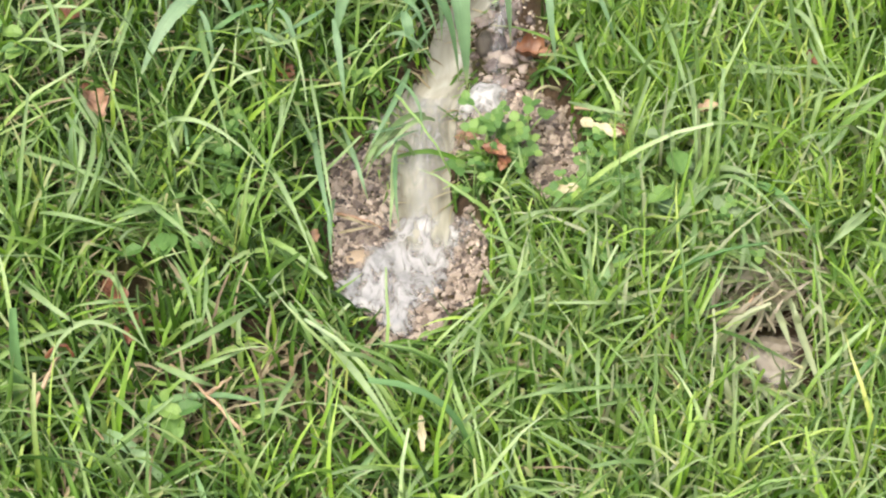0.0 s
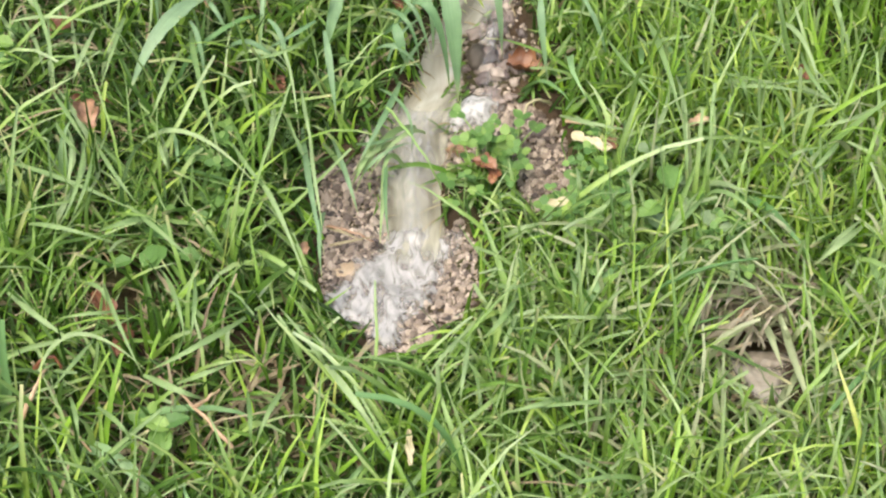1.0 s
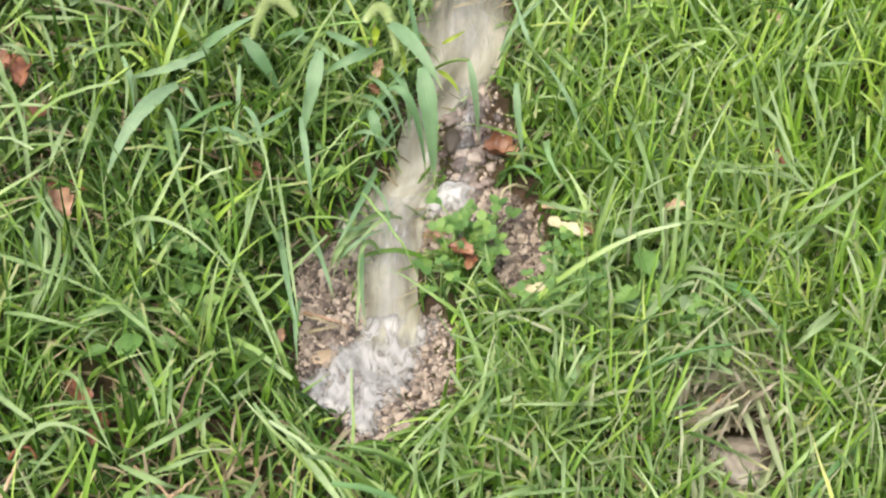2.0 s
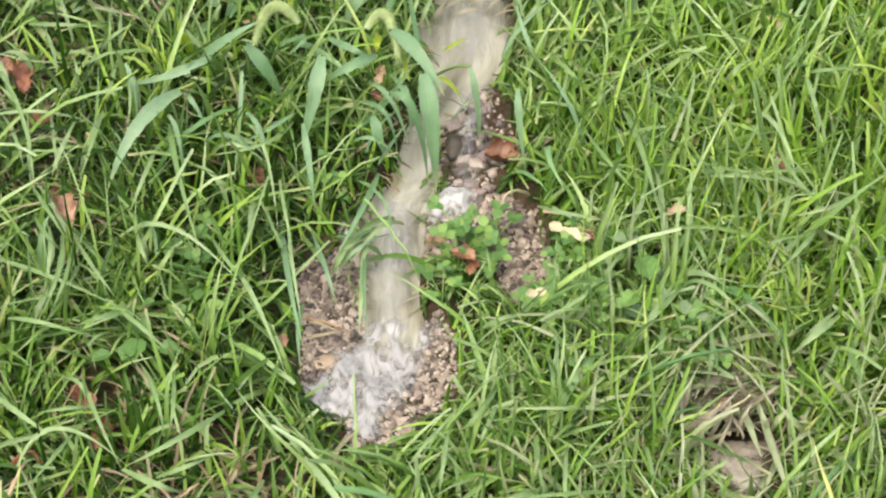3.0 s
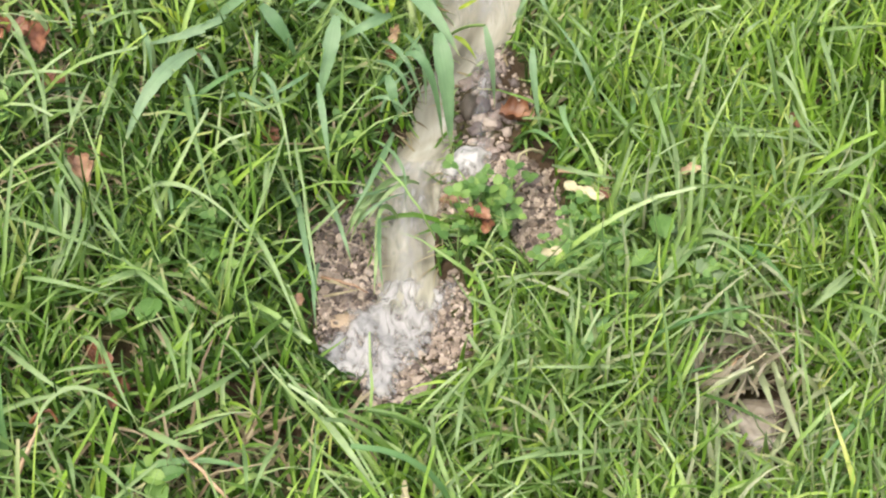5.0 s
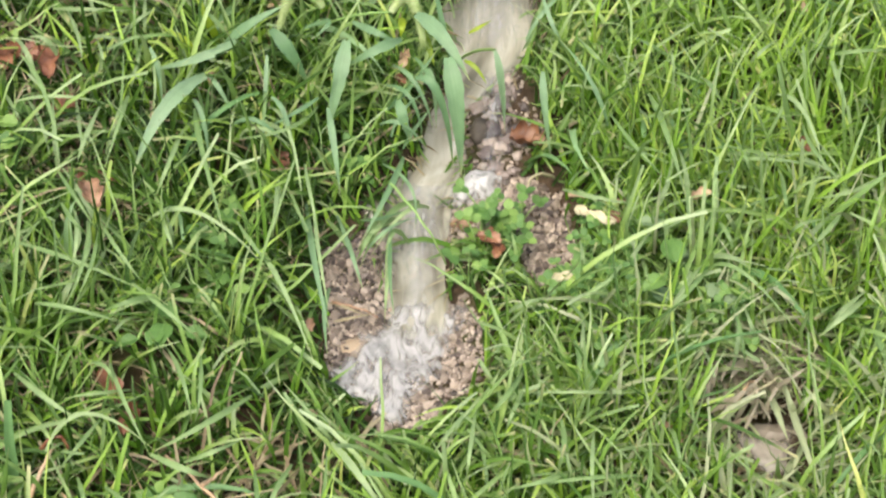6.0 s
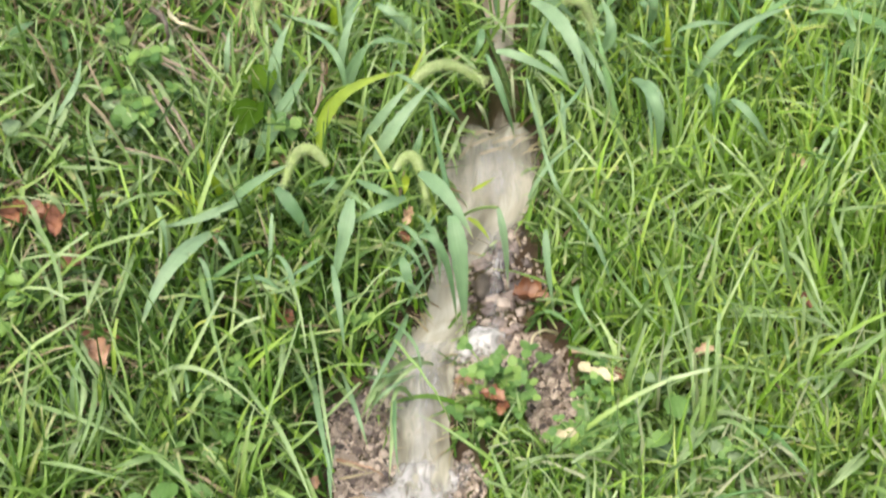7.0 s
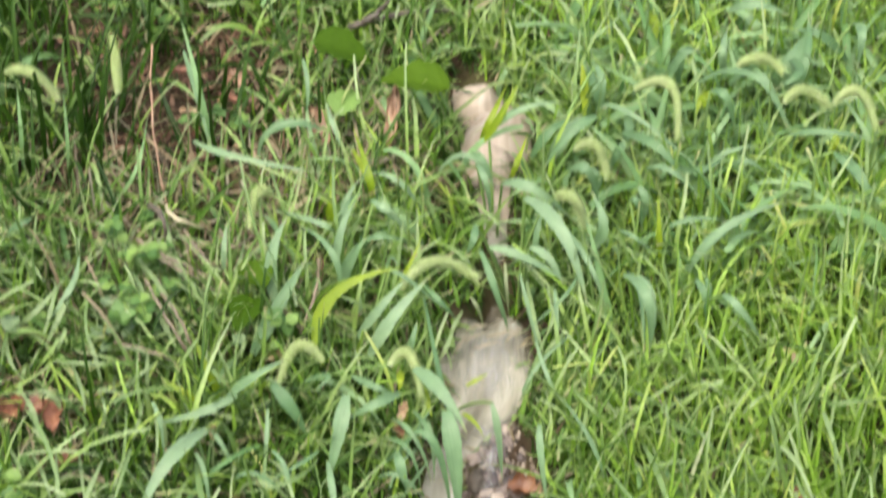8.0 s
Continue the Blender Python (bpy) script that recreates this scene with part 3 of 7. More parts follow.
lawn("dry_grass", 9000, lambda x, y: np.exp(-(((x + 0.21) / 0.11) ** 2 + ((y - 1.56) / 0.09) ** 2)) + 0.6 * np.exp(-(((x + 0.06) / 0.07) ** 2 + ((y - 1.69) / 0.05) ** 2)), THATCH, (0.055, 0.018), (0.0026, 0.0006), 57,
     "grey-tan dead grass matted among the weeds", lift=(34, 16), bend=(38, 26), segs=5)
lawn("dry_grass", 9000, lambda x, y: np.clip(0.09 - 0.45 * x + 0.5 * bare(x, y) + 0.25 * np.clip(-x - 0.05, 0, 0.3) + 0.5 * np.exp(-(((x + 0.27) / 0.16) ** 2 + ((y - 1.58) / 0.14) ** 2)) + 0.3 * np.exp(-(((x - 0.3) / 0.1) ** 2 + ((y - 1.74) / 0.08) ** 2)), 0, 1) * (1 - 0.8 * litter_keep(x, y)) * (1 - 0.8 * dusk(x, y)), STRAW, (0.065, 0.02), (0.0023, 0.0006), 48,
     "dry straw-coloured grass standing among the green", lift=(48, 16), bend=(50, 30), segs=5)
# dark colour carries the deep shade of the corner and far bank
lawn("lawn_grass", 13000, lambda x, y: (0.9 * dusk(x, y) + 0.07 * shade(x, y)) * np.clip(0.5 + 0.8 * wave(x, y, 60, 35), 0.1, 1), GRASS_SHADED, (0.125, 0.03), (0.0040, 0.0010), 50,
     "tall rank grass standing open over damp soil, deep shade in its dark green", lift=(76, 10), bend=(50, 30))
lawn("lawn_grass", 16000, lambda x, y: np.clip(0.3 + 2.5 * x, 0.05, 1) * (1 - bare(x, y)) * (1 - dusk(x, y)) * np.clip(0.6 + 0.6 * wave(x, y, 70, 37), 0.1, 1), GRASS, (0.050, 0.016), (0.0025, 0.0006), 51,
     "fine thin green grass blades tangled under the coarser ones", lift=(52, 22), bend=(85, 50))
# low blades coloured dark to stand for shade between the coarser ones
lawn("lawn_grass", 16000, lambda x, y: np.clip(0.7 - 2.5 * x, 0, 0.85) * (1 - bare(x, y)) * (1 - dusk(x, y)) * np.clip(0.6 + 0.6 * wave(x, y, 70, 37), 0.1, 1), GRASS_SHADED, (0.050, 0.016), (0.0025, 0.0006), 52,
     "fine thin grass blades low in the lawn, dark green for shaded gaps", lift=(52, 22), bend=(85, 50))
lawn("lawn_grass", 9000, lambda x, y: np.exp(-(((x - 0.075) / 0.05) ** 2 + ((y - 1.06) / 0.06) ** 2)) + 0.6 * np.exp(-(((x - 0.03) / 0.08) ** 2 + ((y - 0.96) / 0.05) ** 2)), GRASS_YELLOW, (0.055, 0.016), (0.0027, 0.0005), 54,
     "short bright fresh green grass beside the gravel", lift=(66, 15), bend=(50, 30))
lawn("lawn_grass", 12000, lambda x, y: (0.75 * np.exp(-(((x - 0.25) / 0.10) ** 2 + ((y - 1.03) / 0.08) ** 2)) + 0.30 / (1 + np.exp(-(x - 0.05) / 0.04)) / (1 + np.exp((y - 1.16) / 0.03))) * (1 - 0.6 * bare(x, y)), BLEACHED, (0.085, 0.022), (0.0032, 0.0007), 58,
     "pale bleached green blades tangled round the wet hollow", lift=(60, 15), bend=(58, 34))
lawn("lawn_grass", 11000, lambda x, y: 0.8 * np.exp(-(((x + 0.30) / 0.16) ** 2 + ((y - 1.47) / 0.15) ** 2)) * (1 - bare(x, y)) * np.clip(0.6 + 0.6 * wave(x, y, 60, 39), 0.1, 1), FINE_SAGE, (0.070, 0.022), (0.0026, 0.0006), 59,
     "fine sage-green and bleached blades tangled on the bank", lift=(54, 18), bend=(62, 36))
lawn("dry_grass", 15000, lambda x, y: worn(x, y) * (1 - 0.5 * litter_keep(x, y)), STRAW, (0.062, 0.020), (0.0028, 0.0008), 60,
     "dry straw-coloured grass matted round the source", lift=(40, 18), bend=(45, 28), segs=5)
# broad-bladed weeds: thick at the far end of the rill
lawn("weed_grass", 13000, lambda x, y: np.clip(0.85 * np.exp(-(((x - 0.27) / 0.16) ** 2 + ((y - 1.72) / 0.15) ** 2)) + 0.12 * np.exp(-(((x - 0.0) / 0.12) ** 2 + ((y - 1.55) / 0.07) ** 2))
     + 0.015, 0, 1) * (1 - bare(x, y)), WEED, (0.090, 0.025), (0.0072, 0.0018), 45,
     "broad blue-green weed grass arching over the lawn", lift=(66, 12), bend=(110, 30), segs=8)


def brink_grass(n, seed, mat, label, length=(0.034, 0.012), width=(0.0017, 0.0005), reach=(175, 288)):
    """Thin strands hanging from both banks into the rill, combed downstream by the water."""
    rng = np.random.default_rng(seed)
    i = rng.integers(*reach, n)
    t = np.gradient(RILL[:, :2], axis=0)[i]
    t /= np.linalg.norm(t, axis=1)[:, None]
    side = np.where(rng.uniform(0, 1, n) < 0.65, 1.0, -1.0)
    off = RILL[i, 2] / 2 + rng.normal(0.007, 0.003, n)
    x, y = RILL[i, 0] + t[:, 1] * side * off, RILL[i, 1] - t[:, 0] * side * off
    inward = np.arctan2(t[:, 0] * side, -t[:, 1] * side)
    down = np.arctan2(t[:, 1], t[:, 0])
    mixed = np.arctan2(np.sin(down) + 0.5 * np.sin(inward), np.cos(down) + 0.5 * np.cos(inward)) + rng.normal(0, 0.45, n)
    L, W = np.clip(rng.normal(*length, n), 0.01, None), np.clip(rng.normal(*width, n), 0.0007, None)
    ob = blades("bank_grass", x, y, L, W, np.radians(rng.uniform(15, 55, n)), np.radians(rng.uniform(20, 80, n)), mat, rng, 6, lean=mixed)
    return tagged(ob, label, "grass", kind="stuff")


brink_grass(80, 61, STRAW, "pale dead grass strands trailing in the water")
brink_grass(26, 64, STRAW, "pale dead grass strands hanging into the pool", (0.036, 0.012), (0.0018, 0.0005), (112, 176))
brink_grass(60, 65, GRASS_BLUE, "green grass blades hanging into the pool", (0.050, 0.016), (0.0026, 0.0007), (112, 176))
brink_grass(60, 62, GRASS, "thin green grass strands hanging from the bank", (0.042, 0.014), (0.0022, 0.0006))


def hollow_straw(n, seed, mat, label, reach=0.030, length=(0.040, 0.014)):
    """Dead grass matted round the second spring, combed over its edge."""
    rng = np.random.default_rng(seed)
    a, r = rng.uniform(0, 2 * np.pi, n), np.abs(rng.normal(0, reach, n))
    x, y = 0.220 + r * np.cos(a), 1.076 + 0.9 * r * np.sin(a)
    ok = outline_gap(x, y, HOLLOW) > 0.0
    x, y = x[ok], y[ok]
    k = len(x)
    ob = blades("dry_grass", x, y, np.clip(rng.normal(*length, k), 0.012, None), np.clip(rng.normal(0.0025, 0.0006, k), 0.001, None),
                np.radians(rng.uniform(8, 45, k)), np.radians(rng.uniform(10, 65, k)), mat, rng, 5, lean=rng.uniform(0, 6.283, k))
    return tagged(ob, label, "grass", kind="stuff")


hollow_straw(640, 63, THATCH, "pale dead grass matted round the wet hollow")
hollow_straw(300, 66, BLEACHED, "thin pale green blades lying over the wet hollow's edge", 0.045, (0.055, 0.016))


def ring(x, y):
    inside = (np.abs(x - 0.02) < 0.54) & (np.abs(y - 1.45) < 0.67)
    return np.where(inside, 0, np.clip(1.35 - np.hypot(x, y - 1.4) / 1.35 + 0.25 * wave(x, y, 5, 91), 0, 1))


lawn("lawn_grass", 78000, lambda x, y: ring(x, y) * (1 - 0.7 * yellowness(x, y)), GRASS, (0.09, 0.02), (0.0060, 0.0012), 46, "lawn grass spreading round the rill", box=(-1.9, 1.9, -0.4, 3.2), segs=3)
lawn("lawn_grass", 60000, lambda x, y: ring(x, y) * yellowness(x, y), GRASS_YELLOW, (0.09, 0.02), (0.0060, 0.0012), 47, "yellow-green lawn grass spreading beyond the rill", box=(-1.9, 1.9, -0.4, 3.2), segs=3)


# ---- helpers for single things ----
def thing(name, at, label, category, group=""):
    ob = new(name)
    ob.location, ob.empty_display_size = at, 0.02
    return tagged(ob, label, category, group)


def part(name, me, parent, label=""):
    ob = new(name, me)
    ob.parent = parent
    return tagged(ob, label)


def bend3(a, b, c, n):
    """A curve from a past b to c."""
    a, b, c = (np.asarray(v, float) for v in (a, b, c))
    k = 2 * b - (a + c) / 2
    s = np.linspace(0, 1, n)[:, None]
    return (1 - s) ** 2 * a + 2 * s * (1 - s) * k + s ** 2 * c


def leaf_mesh(a, b, c, width, mat, origin=(0, 0, 0), fold=0.13, n=14, facing=(0, -0.55, 0.83), blunt=2.2, wavy=0.03):
    """A long leaf: ribbon with a folded midrib, thick in the middle, tapering to its tip."""
    P = bend3(a, b, c, n) - np.asarray(origin)
    T = np.gradient(P, axis=0)
    T /= np.linalg.norm(T, axis=1)[:, None]
    side = np.cross(T, np.asarray(facing, float))
    side /= np.linalg.norm(side, axis=1)[:, None]
    nor = np.cross(side, T)
    s = np.linspace(0, 1, n)
    w = width / 2 * np.clip((1 - s ** blunt) * np.clip(0.40 + 2.0 * s, 0, 1), 0.02, None)
    w = w * (1 + 0.06 * np.sin(s * 37))
    cols = [(-1, 0), (-0.5, -fold * 0.6), (0, -fold), (0.5, -fold * 0.6), (1, 0)]
    V = np.stack([P + side * (w * u)[:, None] + nor * ((w * 2 * h) + wavy * width * np.sin(s * 24 + u * 2) * abs(u))[:, None] for u, h in cols], 1).reshape(-1, 3)
    uv = np.stack(np.broadcast_arrays(np.array([0, .25, .5, .75, 1.0])[None], s[:, None]), -1).reshape(-1, 2)
    return set_mesh("leaf", V, grid_faces(n, 5), mat, uv)


def tube_mesh(P, radius, mat, sides=7, name="stem"):
    P = np.asarray(P, float)
    n = len(P)
    r = np.broadcast_to(radius, (n,))
    T = np.gradient(P, axis=0)
    T /= np.linalg.norm(T, axis=1)[:, None]
    A = np.cross(T, (0.31, 0.52, 0.1))
    A /= np.linalg.norm(A, axis=1)[:, None]
    B = np.cross(T, A)
    th = np.linspace(0, 2 * np.pi, sides, endpoint=False)
    V = P[:, None] + r[:, None, None] * (A[:, None] * np.cos(th)[None, :, None] + B[:, None] * np.sin(th)[None, :, None])
    i = np.arange(n - 1)[:, None] * sides
    j = np.arange(sides)[None]
    k = (j + 1) % sides
    F = np.stack([i + j, i + k, i + sides + k, i + sides + j], -1).reshape(-1, 4)
    uv = np.stack(np.broadcast_arrays(th[None] / 6.3, np.linspace(0, 0.8, n)[:, None]), -1).reshape(-1, 2)
    return set_mesh(name, V.reshape(-1, 3), F, mat, uv)


def head_mesh(a, b, c, mat, origin, radius=0.0050, seed=1):
    """A bristly foxtail spike: rows of little seeds round a bowed core, with fine bristles between them."""
    r = np.random.default_rng(seed)
    n = 330
    s = np.sort(r.uniform(0, 1, n))
    C = bend3(a, b, c, 200) - np.asarray(origin)
    T = np.gradient(C, axis=0)
    T /= np.linalg.norm(T, axis=1)[:, None]
    i = (s * 199).astype(int)
    p, t = C[i], T[i]
    A = np.cross(t, (0.3, 0.5, 0.2))
    A /= np.linalg.norm(A, axis=1)[:, None]
    B = np.cross(t, A)
    th = np.arange(n) * 2.4
    out = A * np.cos(th)[:, None] + B * np.sin(th)[:, None]
    taper = (0.55 + 0.55 * np.sin(np.pi * np.clip(s, 0.02, 1) ** 0.7))[:, None]
    axis = t * 0.8 + out * 0.6
    axis /= np.linalg.norm(axis, axis=1)[:, None]
    o = p + out * radius * 0.55 * taper
    e1 = np.cross(axis, out)
    e2 = np.cross(axis, e1)
    e1 /= np.linalg.norm(e1, axis=1)[:, None]
    e2 /= np.linalg.norm(e2, axis=1)[:, None]
    ln, wd = 0.0030 * taper, 0.0010 * taper
    V = np.stack([o - axis * ln * 0.5, o + e1 * wd, o + e2 * wd, o - e1 * wd, o - e2 * wd, o + axis * ln], 1).reshape(-1, 3)
    f = np.array([(0, 2, 1), (0, 3, 2), (0, 4, 3), (0, 1, 4), (5, 1, 2), (5, 2, 3), (5, 3, 4), (5, 4, 1)])
    F = (f[None] + (np.arange(n) * 6)[:, None, None]).reshape(-1, 3)
    m = 760
    j = (r.uniform(0, 1, m) * 199).astype(int)
    q, tq = C[j], T[j]
    d = r.normal(0, 1, (m, 3))
    d -= (d * tq).sum(1)[:, None] * tq
    d /= np.linalg.norm(d, axis=1)[:, None]
    w = np.cross(d, tq) * 0.0003
    tip = q + d * r.uniform(0.0050, 0.0085, m)[:, None] + tq * 0.005
    VB = np.stack([q + d * 0.001 - w, q + d * 0.001 + w, tip], 1).reshape(-1, 3)
    FB = np.arange(m * 3).reshape(-1, 3) + len(V)
    core = tube_mesh(C[::12], radius * 0.78 * (0.5 + 0.5 * np.sin(np.pi * np.linspace(0.06, 0.97, len(C[::12])) ** 0.7)), mat, 6)
    nv = len(core.vertices)
    cv = np.empty(nv * 3, np.float32)
    core.vertices.foreach_get("co", cv)
    cf = np.array([tuple(pl.vertices) for pl in core.polygons])
    FC = np.concatenate([cf[:, [0, 1, 2]], cf[:, [0, 2, 3]]]) + len(V) + len(VB)
    bpy.data.meshes.remove(core)
    return set_mesh("seed_head", np.concatenate([V, VB, cv.reshape(-1, 3)]), np.concatenate([F, FB, FC]), mat)


def tuft(base, leaves, label="long pale green grass blades arching over the lawn", mat=BROAD):
    ob = thing("grass_tuft", base, label, "plant", "long blades in the lawn")
    for a, b, c, w in leaves:
        part("blade", leaf_mesh(a, b, c, w, mat, base), ob)
    return ob


def foxtail(base, leaves=(), heads=(), bright=(), label="green foxtail weed with arching blue-green leaves beside the rill"):
    """leaves: foot, middle, tip, width. heads: foot, middle, tip of the spike."""
    ob = thing("foxtail_plant", base, label, "plant", "foxtail plants by the rill")
    base = np.asarray(base, float)
    for a, b, c, w in leaves:
        part("leaf", leaf_mesh(a, b, c, w, BROAD, base), ob)
        low = base + (np.asarray(a) - base) * np.array([0.35, 0.35, 0.0])
        part("stem", tube_mesh(bend3(low - base, ((low + a) / 2 - base) + np.array([0, 0, 0.006]), np.asarray(a) - base, 7), np.linspace(0.0015, 0.0011, 7), STEM), ob)
    for a, b, c, w in bright:
        part("leaf", leaf_mesh(a, b, c, w, BRIGHT, base), ob, "bright yellow-green young leaf")
    for k, (a, b, c) in enumerate(heads):
        top = np.asarray(a) - base
        stem = part("stem", tube_mesh(bend3((0, 0, 0), top * np.array([0.4, 0.4, 0.65]), top, 9), np.linspace(0.0013, 0.0008, 9), STEM), ob)
        part("seed_head", head_mesh(a, b, c, HEAD, base, seed=k + 3), stem, "pale green bristly seed head")
    return ob


foxtail((-0.125, 1.375, 0.000), [
    ((-0.171, 1.295, 0.078), (-0.199, 1.251, 0.088), (-0.223, 1.222, 0.048), 0.0128),
    ((-0.151, 1.331, 0.078), (-0.177, 1.313, 0.078), (-0.222, 1.328, 0.048), 0.0085),
    ((-0.160, 1.336, 0.068), (-0.139, 1.334, 0.093), (-0.111, 1.344, 0.103), 0.0081),
    ((-0.123, 1.318, 0.103), (-0.108, 1.303, 0.093), (-0.096, 1.302, 0.058), 0.0115),
    ((-0.066, 1.302, 0.108), (-0.072, 1.274, 0.093), (-0.082, 1.263, 0.048), 0.0132),
    ((-0.026, 1.317, 0.093), (-0.045, 1.296, 0.103), (-0.071, 1.301, 0.078), 0.0090),
    ((-0.064, 1.350, 0.078), (-0.045, 1.319, 0.098), (-0.028, 1.328, 0.078), 0.0064),
    ((-0.101, 1.353, 0.068), (-0.081, 1.340, 0.088), (-0.096, 1.329, 0.078), 0.0051)],
    [((-0.086, 1.354, 0.090), (-0.104, 1.355, 0.105), (-0.118, 1.338, 0.085)),
     ((-0.034, 1.348, 0.090), (-0.019, 1.350, 0.100), (-0.010, 1.317, 0.085))],
    [((-0.168, 1.359, 0.048), (-0.175, 1.364, 0.068), (-0.187, 1.382, 0.088), 0.0073),
     ((-0.186, 1.350, 0.048), (-0.196, 1.354, 0.058), (-0.210, 1.364, 0.058), 0.0068),
     ((-0.096, 1.395, 0.068), (-0.090, 1.370, 0.078), (-0.085, 1.360, 0.078), 0.0047),
     ((-0.028, 1.354, 0.078), (-0.026, 1.336, 0.088), (-0.028, 1.332, 0.078), 0.0068),
     ((-0.010, 1.341, 0.078), (-0.006, 1.323, 0.078), (-0.002, 1.313, 0.068), 0.0064)])
foxtail((-0.004, 1.417, 0.000), [
    ((-0.016, 1.333, 0.103), (0.004, 1.305, 0.108), (0.024, 1.279, 0.088), 0.0128),
    ((-0.016, 1.272, 0.098), (0.002, 1.258, 0.093), (0.012, 1.252, 0.018), 0.0073),
    ((0.008, 1.289, 0.103), (0.014, 1.261, 0.083), (0.018, 1.246, 0.018), 0.0154),
    ((0.043, 1.310, 0.088), (0.048, 1.293, 0.068), (0.051, 1.292, 0.018), 0.0064),
    ((-0.008, 1.445, 0.068), (0.009, 1.302, 0.098), (0.018, 1.302, 0.088), 0.0043),
    ((-0.039, 1.295, 0.038), (-0.019, 1.294, 0.068), (-0.000, 1.311, 0.088), 0.0047),
    ((-0.029, 1.279, 0.068), (-0.025, 1.265, 0.063), (-0.020, 1.263, 0.038), 0.0090)],
    [],
    [((0.024, 1.347, 0.068), (0.033, 1.349, 0.073), (0.042, 1.361, 0.068), 0.0034),
     ((0.020, 1.309, 0.078), (0.029, 1.301, 0.078), (0.037, 1.294, 0.068), 0.0043)])
foxtail((-0.064, 1.443, 0.000), [
    ((-0.051, 1.389, 0.058), (-0.032, 1.398, 0.093), (-0.003, 1.427, 0.108), 0.0120),
    ((-0.061, 1.411, 0.058), (-0.041, 1.410, 0.093), (-0.021, 1.432, 0.103), 0.0085),
    ((-0.008, 1.428, 0.098), (0.006, 1.408, 0.098), (0.019, 1.417, 0.068), 0.0043),
    ((-0.034, 1.435, 0.108), (-0.016, 1.425, 0.103), (0.009, 1.419, 0.078), 0.0043),
    ((-0.039, 1.461, 0.078), (-0.034, 1.459, 0.098), (-0.027, 1.437, 0.108), 0.0034),
    ((-0.025, 1.390, 0.048), (-0.018, 1.384, 0.078), (-0.013, 1.399, 0.088), 0.0073)],
    [((-0.025, 1.428, 0.095), (0.001, 1.437, 0.115), (0.035, 1.443, 0.090))],
    [((-0.094, 1.397, 0.063), (-0.077, 1.420, 0.098), (-0.025, 1.427, 0.118), 0.0115)])
foxtail((-0.137, 1.451, 0.000), [
    ((-0.128, 1.460, 0.048), (-0.131, 1.480, 0.078), (-0.117, 1.505, 0.103), 0.0124),
    ((-0.145, 1.413, 0.038), (-0.124, 1.437, 0.068), (-0.101, 1.472, 0.088), 0.0141),
    ((-0.172, 1.500, 0.048), (-0.171, 1.505, 0.068), (-0.169, 1.525, 0.078), 0.0056)])
foxtail((-0.078, 1.509, -0.000), [
    ((-0.079, 1.489, 0.058), (-0.075, 1.501, 0.088), (-0.063, 1.526, 0.098), 0.0077),
    ((-0.076, 1.476, 0.048), (-0.067, 1.479, 0.078), (-0.053, 1.484, 0.098), 0.0111),
    ((-0.075, 1.462, 0.068), (-0.085, 1.479, 0.093), (-0.112, 1.520, 0.078), 0.0060),
    ((-0.081, 1.512, 0.078), (-0.099, 1.515, 0.088), (-0.139, 1.551, 0.068), 0.0056),
    ((-0.056, 1.491, 0.088), (-0.039, 1.484, 0.098), (-0.016, 1.497, 0.078), 0.0047),
    ((-0.049, 1.524, 0.098), (-0.035, 1.514, 0.098), (-0.020, 1.516, 0.068), 0.0068)],
    [],
    [((-0.088, 1.546, 0.058), (-0.085, 1.541, 0.078), (-0.084, 1.555, 0.088), 0.0068),
     ((-0.028, 1.464, 0.068), (-0.019, 1.463, 0.088), (-0.010, 1.482, 0.098), 0.0038)])
foxtail((0.072, 1.535, -0.000), [
    ((0.044, 1.460, 0.108), (0.072, 1.448, 0.108), (0.110, 1.447, 0.078), 0.0081),
    ((0.037, 1.462, 0.103), (0.049, 1.430, 0.088), (0.060, 1.432, 0.038), 0.0064),
    ((0.074, 1.524, 0.103), (0.102, 1.472, 0.113), (0.123, 1.442, 0.058), 0.0132),
    ((0.106, 1.504, 0.088), (0.125, 1.458, 0.088), (0.138, 1.450, 0.048), 0.0056),
    ((0.083, 1.496, 0.068), (0.084, 1.501, 0.088), (0.092, 1.521, 0.098), 0.0056),
    ((0.077, 1.481, 0.088), (0.092, 1.462, 0.093), (0.104, 1.456, 0.068), 0.0081),
    ((0.068, 1.439, 0.098), (0.077, 1.417, 0.068), (0.088, 1.408, 0.018), 0.0038),
    ((0.115, 1.459, 0.078), (0.098, 1.427, 0.078), (0.064, 1.428, 0.038), 0.0034),
    ((0.096, 1.443, 0.078), (0.097, 1.419, 0.068), (0.099, 1.412, 0.028), 0.0043),
    ((0.034, 1.508, 0.088), (0.032, 1.490, 0.088), (0.025, 1.492, 0.068), 0.0073)],
    [((0.101, 1.528, 0.100), (0.114, 1.513, 0.110), (0.123, 1.516, 0.080))],
    [])
